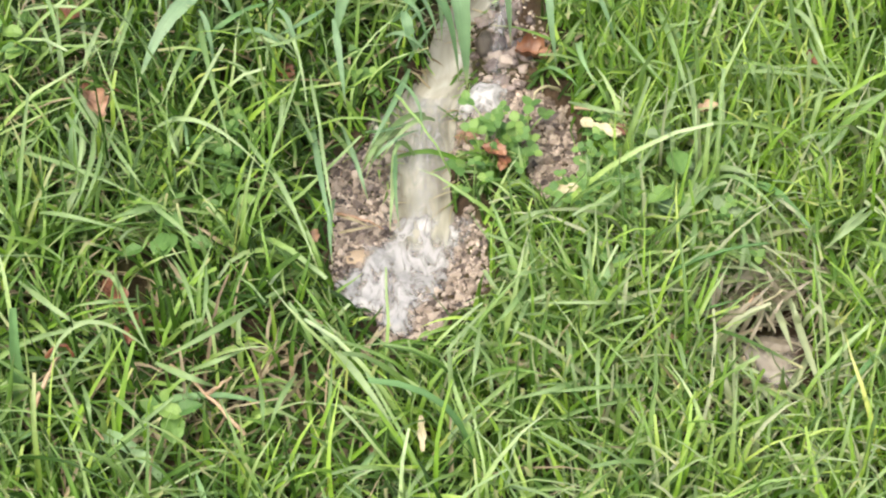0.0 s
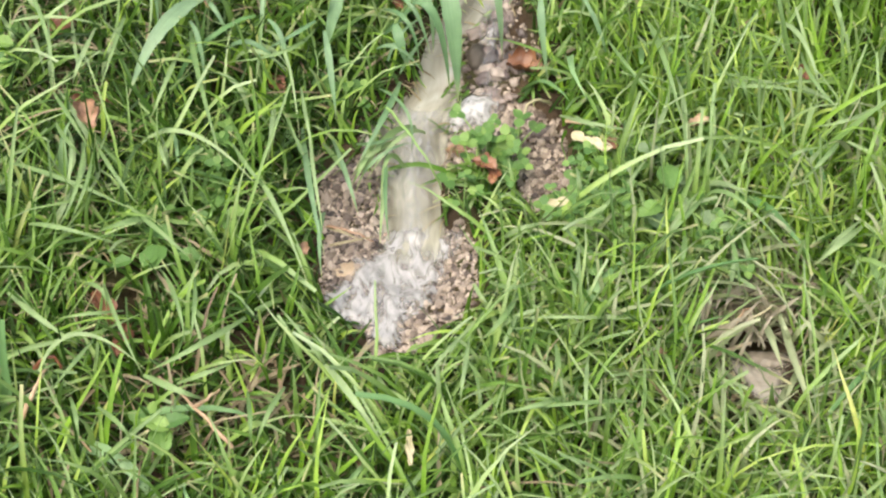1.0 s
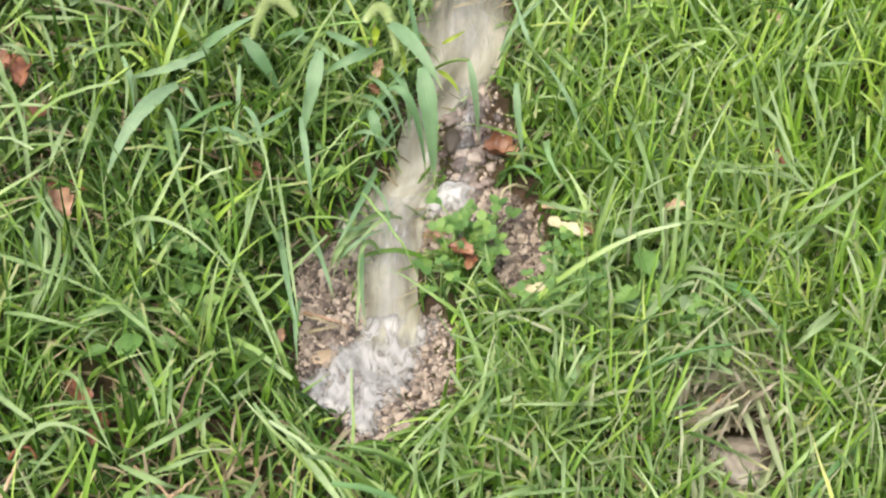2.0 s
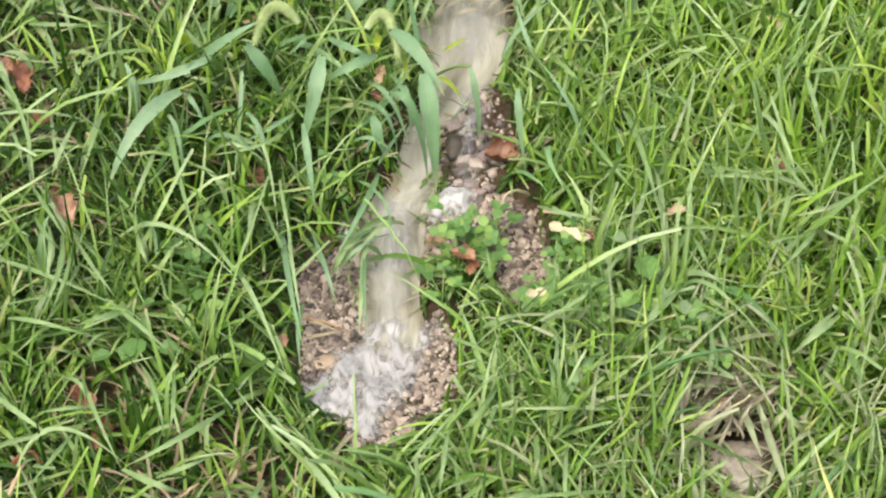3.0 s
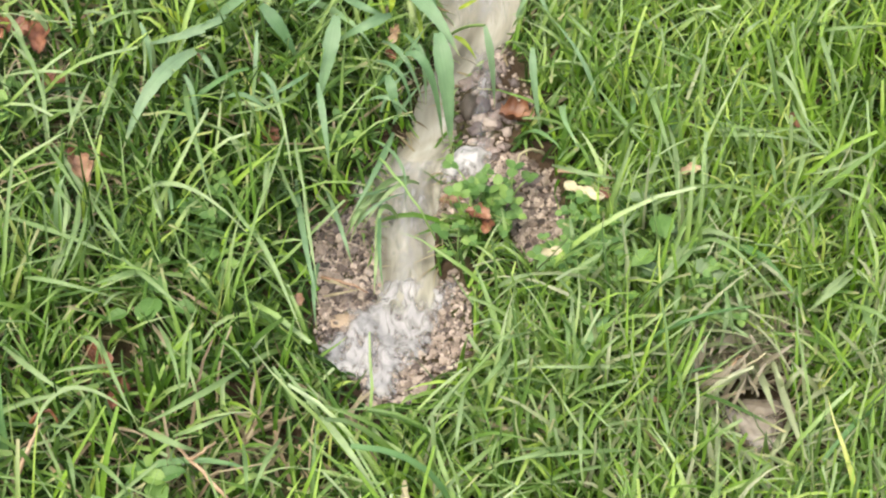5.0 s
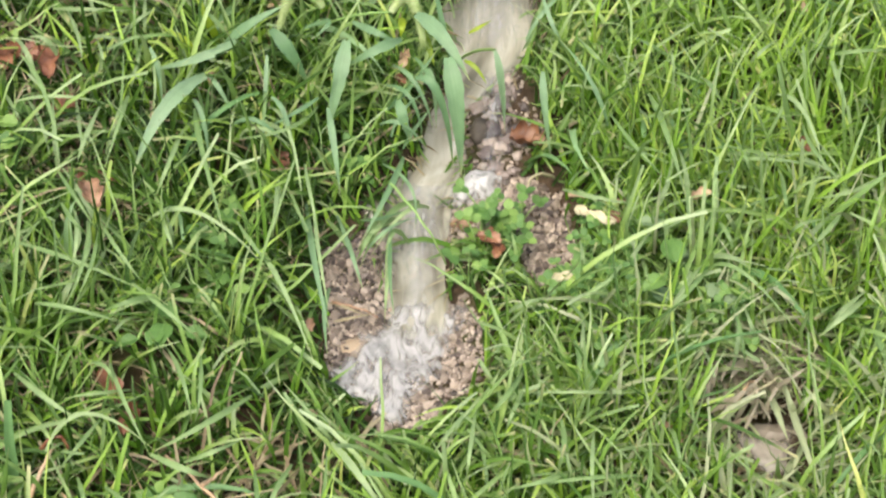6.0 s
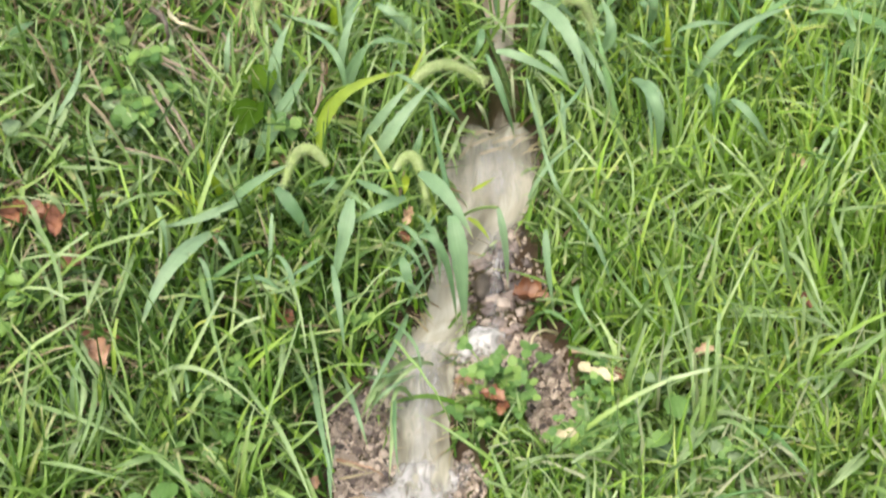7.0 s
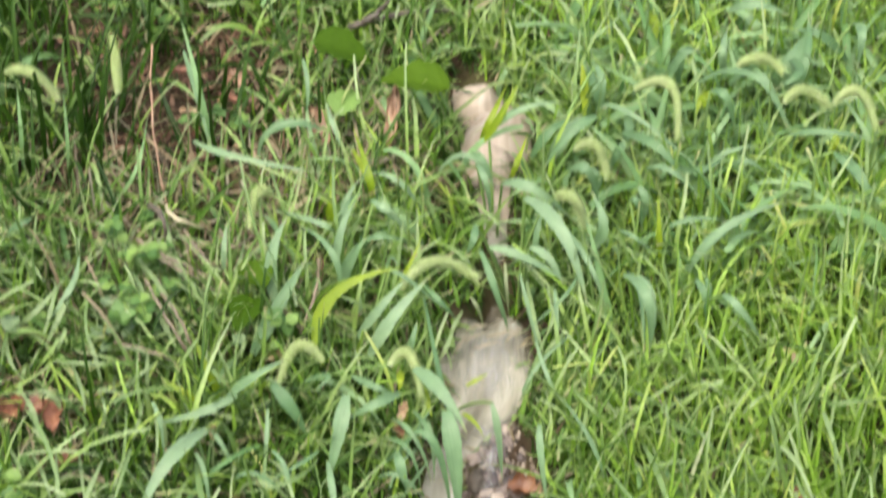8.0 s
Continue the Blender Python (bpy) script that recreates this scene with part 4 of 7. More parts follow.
foxtail((0.183, 1.500, 0.000), [
    ((0.151, 1.449, 0.088), (0.166, 1.404, 0.103), (0.170, 1.403, 0.038), 0.0103),
    ((0.207, 1.442, 0.088), (0.213, 1.423, 0.088), (0.217, 1.425, 0.048), 0.0064),
    ((0.207, 1.482, 0.058), (0.235, 1.492, 0.098), (0.289, 1.517, 0.103), 0.0085),
    ((0.227, 1.425, 0.088), (0.241, 1.406, 0.088), (0.262, 1.406, 0.048), 0.0073),
    ((0.129, 1.510, 0.058), (0.138, 1.507, 0.088), (0.128, 1.539, 0.098), 0.0107),
    ((0.150, 1.500, 0.088), (0.162, 1.480, 0.098), (0.182, 1.489, 0.068), 0.0038),
    ((0.192, 1.514, 0.078), (0.214, 1.513, 0.088), (0.242, 1.520, 0.078), 0.0051),
    ((0.160, 1.526, 0.098), (0.167, 1.519, 0.098), (0.172, 1.529, 0.058), 0.0064)],
    [],
    [((0.186, 1.508, 0.048), (0.184, 1.510, 0.078), (0.183, 1.531, 0.098), 0.0056),
     ((0.160, 1.529, 0.068), (0.164, 1.528, 0.078), (0.169, 1.536, 0.078), 0.0034)])
tuft((-0.122, 1.304, 0.000), [
    ((-0.126, 1.306, 0.088), (-0.127, 1.284, 0.073), (-0.130, 1.254, 0.038), 0.0038),
    ((-0.122, 1.273, 0.078), (-0.110, 1.251, 0.078), (-0.106, 1.242, 0.038), 0.0043),
    ((-0.150, 1.254, 0.068), (-0.129, 1.248, 0.078), (-0.106, 1.243, 0.048), 0.0043),
    ((-0.087, 1.272, 0.078), (-0.104, 1.257, 0.078), (-0.124, 1.252, 0.068), 0.0038),
    ((-0.179, 1.271, 0.078), (-0.171, 1.255, 0.068), (-0.168, 1.234, 0.038), 0.0043),
    ((-0.170, 1.303, 0.068), (-0.161, 1.289, 0.068), (-0.152, 1.281, 0.048), 0.0043),
    ((-0.215, 1.324, 0.078), (-0.208, 1.307, 0.068), (-0.207, 1.295, 0.038), 0.0043),
    ((-0.080, 1.262, 0.078), (-0.075, 1.232, 0.068), (-0.071, 1.211, 0.038), 0.0060)])
tuft((0.091, 1.302, 0.000), [
    ((0.078, 1.288, 0.088), (0.079, 1.268, 0.073), (0.085, 1.254, 0.028), 0.0064),
    ((0.068, 1.358, 0.048), (0.085, 1.375, 0.068), (0.114, 1.407, 0.068), 0.0038),
    ((0.079, 1.384, 0.078), (0.089, 1.351, 0.068), (0.100, 1.359, 0.038), 0.0038),
    ((0.128, 1.279, 0.038), (0.114, 1.298, 0.068), (0.092, 1.341, 0.068), 0.0038),
    ((0.163, 1.466, 0.068), (0.164, 1.420, 0.078), (0.167, 1.400, 0.048), 0.0038)])
foxtail((-0.077, 1.532, -0.000), [
    ((-0.145, 1.661, 0.050), (-0.123, 1.646, 0.080), (-0.086, 1.656, 0.060), 0.010), ((-0.078, 1.532, 0.050), (-0.072, 1.537, 0.080), (-0.057, 1.569, 0.070), 0.009)],
    [((-0.133, 1.544, 0.090), (-0.144, 1.533, 0.100), (-0.150, 1.518, 0.080))],
    [((-0.084, 1.558, 0.040), (-0.084, 1.566, 0.060), (-0.087, 1.605, 0.060), 0.008), ((-0.052, 1.582, 0.050), (-0.055, 1.586, 0.080), (-0.069, 1.642, 0.080), 0.007),
     ((0.041, 1.656, 0.050), (0.051, 1.653, 0.080), (0.065, 1.696, 0.080), 0.007), ((0.067, 1.607, 0.050), (0.073, 1.610, 0.070), (0.082, 1.643, 0.070), 0.005)])
foxtail((0.053, 1.605, 0.000), [
    ((0.005, 1.597, 0.068), (0.028, 1.582, 0.098), (0.048, 1.582, 0.068), 0.0051),
    ((0.036, 1.583, 0.088), (0.044, 1.557, 0.088), (0.048, 1.567, 0.038), 0.0065),
    ((0.057, 1.558, 0.088), (0.083, 1.533, 0.103), (0.117, 1.543, 0.058), 0.0107),
    ((0.048, 1.642, 0.068), (0.074, 1.634, 0.103), (0.116, 1.649, 0.098), 0.0070),
    ((0.139, 1.630, 0.098), (0.115, 1.609, 0.098), (0.091, 1.603, 0.058), 0.0098),
    ((0.113, 1.573, 0.088), (0.128, 1.555, 0.103), (0.139, 1.569, 0.048), 0.0098),
    ((0.141, 1.699, 0.098), (0.146, 1.673, 0.093), (0.141, 1.685, 0.048), 0.0079),
    ((-0.015, 1.571, 0.058), (-0.033, 1.577, 0.078), (-0.055, 1.593, 0.068), 0.0056),
    ((-0.081, 1.555, 0.048), (-0.073, 1.561, 0.068), (-0.060, 1.578, 0.078), 0.0056),
    ((-0.052, 1.550, 0.078), (-0.038, 1.536, 0.078), (-0.025, 1.544, 0.048), 0.0074)],
    [],
    [((0.044, 1.634, 0.068), (0.059, 1.636, 0.098), (0.073, 1.652, 0.118), 0.0074),
     ((0.074, 1.620, 0.068), (0.069, 1.602, 0.068), (0.064, 1.608, 0.048), 0.0042),
     ((0.131, 1.679, 0.058), (0.133, 1.689, 0.078), (0.129, 1.703, 0.098), 0.0070),
     ((-0.069, 1.636, 0.058), (-0.057, 1.604, 0.058), (-0.052, 1.586, 0.048), 0.0060)])
foxtail((0.228, 1.654, 0.000), [
    ((0.142, 1.652, 0.088), (0.171, 1.617, 0.108), (0.237, 1.588, 0.058), 0.0047),
    ((0.231, 1.698, 0.078), (0.273, 1.657, 0.118), (0.308, 1.628, 0.068), 0.0060),
    ((0.204, 1.712, 0.058), (0.213, 1.705, 0.098), (0.232, 1.706, 0.108), 0.0088),
    ((0.239, 1.674, 0.088), (0.252, 1.657, 0.093), (0.261, 1.660, 0.048), 0.0088),
    ((0.179, 1.586, 0.078), (0.198, 1.565, 0.093), (0.229, 1.562, 0.058), 0.0060),
    ((0.232, 1.608, 0.058), (0.248, 1.606, 0.078), (0.278, 1.614, 0.078), 0.0060),
    ((0.302, 1.627, 0.078), (0.331, 1.608, 0.098), (0.378, 1.618, 0.078), 0.0065),
    ((0.338, 1.605, 0.078), (0.349, 1.584, 0.078), (0.372, 1.584, 0.048), 0.0070),
    ((0.162, 1.610, 0.088), (0.153, 1.600, 0.078), (0.151, 1.614, 0.048), 0.0079),
    ((0.252, 1.600, 0.068), (0.265, 1.594, 0.078), (0.284, 1.597, 0.058), 0.0056),
    ((0.308, 1.734, 0.078), (0.314, 1.677, 0.108), (0.292, 1.664, 0.098), 0.0102)],
    [],
    [((0.242, 1.696, 0.068), (0.233, 1.685, 0.068), (0.229, 1.675, 0.058), 0.0070),
     ((0.345, 1.639, 0.068), (0.343, 1.628, 0.068), (0.341, 1.627, 0.058), 0.0070)])
tuft((-0.174, 1.659, 0.000), [
    ((-0.206, 1.649, 0.058), (-0.162, 1.604, 0.078), (-0.089, 1.594, 0.068), 0.0070),
    ((-0.150, 1.638, 0.048), (-0.134, 1.632, 0.088), (-0.093, 1.638, 0.088), 0.0051),
    ((-0.218, 1.735, 0.088), (-0.205, 1.698, 0.068), (-0.193, 1.659, 0.038), 0.0060),
    ((-0.114, 1.735, 0.078), (-0.109, 1.708, 0.068), (-0.112, 1.700, 0.038), 0.0047),
    ((-0.092, 1.673, 0.078), (-0.082, 1.644, 0.068), (-0.072, 1.640, 0.038), 0.0047)])
foxtail((0.120, 1.644, 0.000), [
    ((0.100, 1.636, 0.040), (0.112, 1.627, 0.080), (0.130, 1.668, 0.070), 0.013), ((0.148, 1.683, 0.060), (0.141, 1.688, 0.085), (0.136, 1.736, 0.070), 0.011),
    ((0.133, 1.585, 0.050), (0.136, 1.576, 0.080), (0.121, 1.602, 0.070), 0.010), ((0.084, 1.632, 0.050), (0.101, 1.634, 0.080), (0.124, 1.664, 0.070), 0.009),
    ((0.026, 1.614, 0.060), (0.040, 1.599, 0.080), (0.052, 1.586, 0.050), 0.009)],
    [((0.119, 1.586, 0.100), (0.134, 1.579, 0.110), (0.144, 1.571, 0.085))],
    [((0.133, 1.695, 0.050), (0.132, 1.706, 0.070), (0.131, 1.721, 0.080), 0.007)])
foxtail((0.189, 1.636, -0.000), [
    ((0.169, 1.551, 0.090), (0.175, 1.541, 0.080), (0.173, 1.547, 0.050), 0.008), ((0.161, 1.641, 0.070), (0.187, 1.601, 0.090), (0.215, 1.587, 0.060), 0.010),
    ((0.163, 1.455, 0.080), (0.172, 1.427, 0.075), (0.172, 1.418, 0.030), 0.011), ((0.217, 1.452, 0.080), (0.219, 1.444, 0.070), (0.217, 1.440, 0.050), 0.006),
    ((0.205, 1.490, 0.050), (0.240, 1.502, 0.090), (0.292, 1.552, 0.070), 0.009), ((0.166, 1.699, 0.050), (0.167, 1.641, 0.070), (0.149, 1.617, 0.050), 0.009),
    ((0.205, 1.623, 0.050), (0.224, 1.582, 0.080), (0.253, 1.626, 0.060), 0.008)],
    [((0.173, 1.663, 0.100), (0.201, 1.643, 0.120), (0.206, 1.618, 0.085))],
    [((0.187, 1.526, 0.030), (0.187, 1.539, 0.050), (0.188, 1.562, 0.070), 0.006), ((0.202, 1.834, 0.050), (0.201, 1.797, 0.060), (0.201, 1.781, 0.050), 0.010)])
foxtail((0.310, 1.756, 0.000), [
    ((0.302, 1.720, 0.040), (0.313, 1.714, 0.090), (0.349, 1.782, 0.080), 0.015), ((0.309, 1.713, 0.040), (0.324, 1.710, 0.090), (0.335, 1.781, 0.090), 0.012),
    ((0.261, 1.716, 0.060), (0.281, 1.679, 0.100), (0.309, 1.655, 0.050), 0.012), ((0.218, 1.729, 0.050), (0.220, 1.726, 0.090), (0.240, 1.744, 0.070), 0.010),
    ((0.372, 1.759, 0.050), (0.341, 1.749, 0.090), (0.321, 1.775, 0.070), 0.010), ((0.379, 1.790, 0.070), (0.379, 1.749, 0.090), (0.377, 1.743, 0.050), 0.011),
    ((0.268, 1.808, 0.070), (0.291, 1.792, 0.090), (0.324, 1.799, 0.070), 0.011), ((0.263, 1.748, 0.040), (0.256, 1.739, 0.080), (0.266, 1.783, 0.070), 0.009),
    ((0.344, 1.625, 0.060), (0.355, 1.573, 0.080), (0.377, 1.561, 0.040), 0.011)],
    [((0.264, 1.693, 0.100), (0.282, 1.692, 0.110), (0.301, 1.686, 0.100)), ((0.299, 1.644, 0.100), (0.314, 1.648, 0.110), (0.336, 1.652, 0.090)),
     ((0.341, 1.643, 0.100), (0.360, 1.639, 0.115), (0.376, 1.624, 0.085))],
    [((0.231, 1.686, 0.060), (0.237, 1.683, 0.070), (0.244, 1.693, 0.070), 0.009)])
foxtail((-0.306, 1.656, 0.000), [
    ((-0.354, 1.545, 0.050), (-0.341, 1.545, 0.060), (-0.334, 1.562, 0.050), 0.008),
    ((-0.310, 1.455, 0.040), (-0.292, 1.474, 0.060), (-0.293, 1.524, 0.050), 0.006)],
    [((-0.272, 1.687, 0.080), (-0.273, 1.702, 0.100), (-0.276, 1.715, 0.120)), ((-0.369, 1.705, 0.090), (-0.341, 1.679, 0.110), (-0.323, 1.671, 0.090))])
tuft((-0.016, 1.332, 0.000), [
    ((-0.034, 1.314, 0.068), (-0.015, 1.284, 0.078), (-0.003, 1.275, 0.038), 0.0043),
    ((-0.038, 1.303, 0.058), (-0.019, 1.279, 0.068), (-0.011, 1.273, 0.028), 0.0038),
    ((-0.006, 1.301, 0.078), (-0.002, 1.287, 0.068), (-0.001, 1.284, 0.028), 0.0047),
    ((-0.017, 1.322, 0.068), (-0.003, 1.287, 0.078), (0.005, 1.287, 0.038), 0.0043),
    ((-0.043, 1.272, 0.048), (-0.025, 1.263, 0.058), (-0.007, 1.263, 0.028), 0.0034),
    ((-0.026, 1.275, 0.018), (-0.015, 1.280, 0.038), (-0.003, 1.291, 0.048), 0.0034),
    ((-0.035, 1.278, 0.028), (-0.024, 1.289, 0.048), (-0.006, 1.296, 0.058), 0.0034)])
tuft((-0.261, 1.268, 0.000), [
    ((-0.317, 1.292, 0.053), (-0.275, 1.279, 0.073), (-0.236, 1.287, 0.050), 0.0030),
    ((-0.316, 1.340, 0.053), (-0.287, 1.273, 0.073), (-0.275, 1.218, 0.050), 0.0037),
    ((-0.277, 1.223, 0.053), (-0.258, 1.180, 0.073), (-0.241, 1.163, 0.050), 0.0033),
    ((-0.272, 1.193, 0.053), (-0.258, 1.159, 0.073), (-0.247, 1.160, 0.050), 0.0037),
    ((-0.252, 1.287, 0.053), (-0.257, 1.234, 0.073), (-0.264, 1.233, 0.050), 0.0041),
    ((-0.231, 1.298, 0.053), (-0.233, 1.251, 0.073), (-0.245, 1.221, 0.050), 0.0033),
    ((-0.217, 1.339, 0.053), (-0.209, 1.290, 0.073), (-0.213, 1.276, 0.050), 0.0026),
    ((-0.209, 1.175, 0.053), (-0.168, 1.165, 0.073), (-0.118, 1.129, 0.050), 0.0037)],
    "long pale green grass blades crossing over the lawn", TALL)
tuft((-0.134, 1.268, 0.000), [
    ((-0.188, 1.264, 0.053), (-0.194, 1.212, 0.073), (-0.205, 1.198, 0.050), 0.0041),
    ((-0.181, 1.285, 0.053), (-0.170, 1.223, 0.073), (-0.150, 1.156, 0.050), 0.0048),
    ((-0.146, 1.256, 0.053), (-0.128, 1.246, 0.073), (-0.103, 1.243, 0.050), 0.0037),
    ((-0.126, 1.330, 0.053), (-0.127, 1.267, 0.073), (-0.130, 1.228, 0.050), 0.0030),
    ((-0.126, 1.286, 0.053), (-0.107, 1.239, 0.073), (-0.096, 1.179, 0.050), 0.0033),
    ((-0.117, 1.207, 0.053), (-0.115, 1.169, 0.073), (-0.118, 1.161, 0.050), 0.0033),
    ((-0.097, 1.229, 0.053), (-0.090, 1.179, 0.073), (-0.084, 1.160, 0.050), 0.0030),
    ((-0.089, 1.287, 0.053), (-0.111, 1.245, 0.073), (-0.158, 1.256, 0.050), 0.0033)],
    "long pale green grass blades crossing over the lawn", TALL)
tuft((-0.264, 1.160, 0.000), [
    ((-0.302, 1.156, 0.053), (-0.253, 1.122, 0.073), (-0.203, 1.111, 0.050), 0.0037),
    ((-0.282, 1.100, 0.053), (-0.252, 1.080, 0.073), (-0.211, 1.082, 0.050), 0.0037),
    ((-0.261, 1.184, 0.053), (-0.254, 1.138, 0.073), (-0.260, 1.121, 0.050), 0.0033),
    ((-0.250, 1.178, 0.053), (-0.248, 1.117, 0.073), (-0.263, 1.095, 0.050), 0.0037),
    ((-0.244, 1.178, 0.053), (-0.221, 1.127, 0.073), (-0.205, 1.117, 0.050), 0.0033),
    ((-0.243, 1.165, 0.053), (-0.242, 1.117, 0.073), (-0.255, 1.101, 0.050), 0.0033)],
    "long pale green grass blades crossing over the lawn", TALL)
tuft((-0.161, 1.151, 0.000), [
    ((-0.215, 1.118, 0.053), (-0.186, 1.077, 0.073), (-0.161, 1.066, 0.050), 0.0037),
    ((-0.200, 1.186, 0.053), (-0.189, 1.143, 0.073), (-0.186, 1.147, 0.050), 0.0030),
    ((-0.193, 1.109, 0.053), (-0.214, 1.085, 0.073), (-0.235, 1.095, 0.050), 0.0048),
    ((-0.144, 1.175, 0.053), (-0.127, 1.132, 0.073), (-0.114, 1.132, 0.050), 0.0033),
    ((-0.124, 1.141, 0.053), (-0.107, 1.097, 0.073), (-0.084, 1.047, 0.050), 0.0041),
    ((-0.089, 1.180, 0.053), (-0.082, 1.122, 0.073), (-0.076, 1.094, 0.050), 0.0030)],
    "long pale green grass blades crossing over the lawn", TALL)
tuft((-0.239, 1.004, 0.000), [
    ((-0.290, 1.040, 0.053), (-0.260, 1.002, 0.073), (-0.236, 0.997, 0.050), 0.0044),
    ((-0.262, 0.974, 0.053), (-0.233, 0.991, 0.073), (-0.187, 0.974, 0.050), 0.0037),
    ((-0.240, 1.048, 0.053), (-0.223, 1.028, 0.073), (-0.221, 1.024, 0.050), 0.0033),
    ((-0.239, 0.954, 0.053), (-0.230, 0.923, 0.073), (-0.230, 0.917, 0.050), 0.0037),
    ((-0.228, 1.000, 0.053), (-0.238, 0.963, 0.073), (-0.255, 0.957, 0.050), 0.0033),
    ((-0.225, 1.048, 0.053), (-0.209, 1.000, 0.073), (-0.191, 0.970, 0.050), 0.0033),
    ((-0.220, 0.946, 0.053), (-0.201, 0.918, 0.073), (-0.194, 0.918, 0.050), 0.0037),
    ((-0.209, 1.025, 0.053), (-0.231, 1.007, 0.073), (-0.256, 1.020, 0.050), 0.0026)],
    "long pale green grass blades crossing over the lawn", TALL)
tuft((-0.141, 0.997, 0.000), [
    ((-0.192, 0.972, 0.053), (-0.166, 0.946, 0.073), (-0.149, 0.954, 0.050), 0.0052),
    ((-0.185, 1.058, 0.053), (-0.170, 1.014, 0.073), (-0.166, 0.997, 0.050), 0.0033),
    ((-0.169, 0.965, 0.053), (-0.145, 0.961, 0.073), (-0.131, 0.986, 0.050), 0.0037),
    ((-0.163, 1.054, 0.053), (-0.159, 1.009, 0.073), (-0.164, 0.998, 0.050), 0.0033),
    ((-0.126, 1.020, 0.053), (-0.157, 0.980, 0.073), (-0.191, 0.976, 0.050), 0.0048),
    ((-0.122, 0.959, 0.053), (-0.117, 0.922, 0.073), (-0.118, 0.917, 0.050), 0.0037),
    ((-0.097, 0.963, 0.053), (-0.106, 0.927, 0.073), (-0.115, 0.916, 0.050), 0.0041),
    ((-0.071, 0.981, 0.053), (-0.082, 0.986, 0.073), (-0.107, 1.035, 0.050), 0.0037)],
    "long pale green grass blades crossing over the lawn", TALL)
tuft((0.024, 1.021, 0.000), [
    ((-0.072, 0.982, 0.053), (-0.051, 0.940, 0.073), (-0.029, 0.915, 0.050), 0.0055),
    ((0.026, 1.009, 0.053), (0.021, 0.958, 0.073), (0.019, 0.952, 0.050), 0.0033),
    ((0.028, 1.015, 0.053), (0.008, 0.975, 0.073), (-0.004, 0.971, 0.050), 0.0033),
    ((0.039, 1.052, 0.053), (0.056, 1.032, 0.073), (0.075, 1.059, 0.050), 0.0033),
    ((0.060, 1.043, 0.053), (0.046, 1.004, 0.073), (0.030, 1.001, 0.050), 0.0044),
    ((0.060, 1.028, 0.053), (0.050, 0.990, 0.073), (0.045, 0.989, 0.050), 0.0033)],
    "long pale green grass blades crossing over the lawn", TALL)
tuft((0.105, 0.998, 0.000), [
    ((0.083, 1.000, 0.053), (0.083, 0.962, 0.073), (0.078, 0.956, 0.050), 0.0044),
    ((0.094, 1.067, 0.053), (0.096, 1.032, 0.073), (0.094, 1.021, 0.050), 0.0037),
    ((0.095, 0.959, 0.053), (0.067, 0.935, 0.073), (0.041, 0.943, 0.050), 0.0037),
    ((0.105, 0.990, 0.053), (0.101, 0.944, 0.073), (0.103, 0.923, 0.050), 0.0033),
    ((0.120, 1.021, 0.053), (0.091, 1.007, 0.073), (0.053, 1.023, 0.050), 0.0026),
    ((0.136, 0.953, 0.053), (0.093, 0.937, 0.073), (0.043, 0.945, 0.050), 0.0033)],
    "long pale green grass blades crossing over the lawn", TALL)
tuft((0.171, 1.293, 0.000), [
    ((0.108, 1.356, 0.053), (0.119, 1.318, 0.073), (0.131, 1.326, 0.050), 0.0033),
    ((0.128, 1.279, 0.053), (0.144, 1.227, 0.073), (0.169, 1.212, 0.050), 0.0033),
    ((0.158, 1.298, 0.053), (0.167, 1.241, 0.073), (0.182, 1.185, 0.050), 0.0052),
    ((0.177, 1.321, 0.053), (0.189, 1.295, 0.073), (0.207, 1.306, 0.050), 0.0030),
    ((0.200, 1.314, 0.053), (0.205, 1.283, 0.073), (0.215, 1.284, 0.050), 0.0037),
    ((0.210, 1.231, 0.053), (0.245, 1.214, 0.073), (0.287, 1.224, 0.050), 0.0033),
    ((0.219, 1.252, 0.053), (0.223, 1.216, 0.073), (0.228, 1.216, 0.050), 0.0037)],
    "long pale green grass blades crossing over the lawn", TALL)
tuft((0.276, 1.286, 0.000), [
    ((0.235, 1.326, 0.053), (0.244, 1.323, 0.073), (0.262, 1.357, 0.050), 0.0033),
    ((0.250, 1.218, 0.053), (0.248, 1.178, 0.073), (0.252, 1.178, 0.050), 0.0033),
    ((0.254, 1.297, 0.053), (0.270, 1.258, 0.073), (0.283, 1.217, 0.050), 0.0041),
    ((0.271, 1.267, 0.053), (0.276, 1.216, 0.073), (0.307, 1.195, 0.050), 0.0033),
    ((0.296, 1.337, 0.053), (0.318, 1.322, 0.073), (0.356, 1.346, 0.050), 0.0030),
    ((0.298, 1.338, 0.053), (0.298, 1.289, 0.073), (0.308, 1.263, 0.050), 0.0044),
    ((0.327, 1.218, 0.053), (0.295, 1.183, 0.073), (0.266, 1.196, 0.050), 0.0033)],
    "long pale green grass blades crossing over the lawn", TALL)
tuft((0.235, 1.099, 0.000), [
    ((0.302, 1.072, 0.053), (0.302, 1.041, 0.073), (0.312, 1.041, 0.050), 0.0052),
    ((0.206, 1.097, 0.053), (0.207, 1.056, 0.073), (0.211, 1.045, 0.050), 0.0033),
    ((0.176, 1.098, 0.053), (0.171, 1.061, 0.073), (0.170, 1.064, 0.050), 0.0044),
    ((0.300, 1.102, 0.053), (0.278, 1.070, 0.073), (0.262, 1.068, 0.050), 0.0052),
    ((0.191, 1.127, 0.053), (0.213, 1.109, 0.073), (0.253, 1.068, 0.050), 0.0033)],
    "long pale green grass blades crossing over the lawn", TALL)
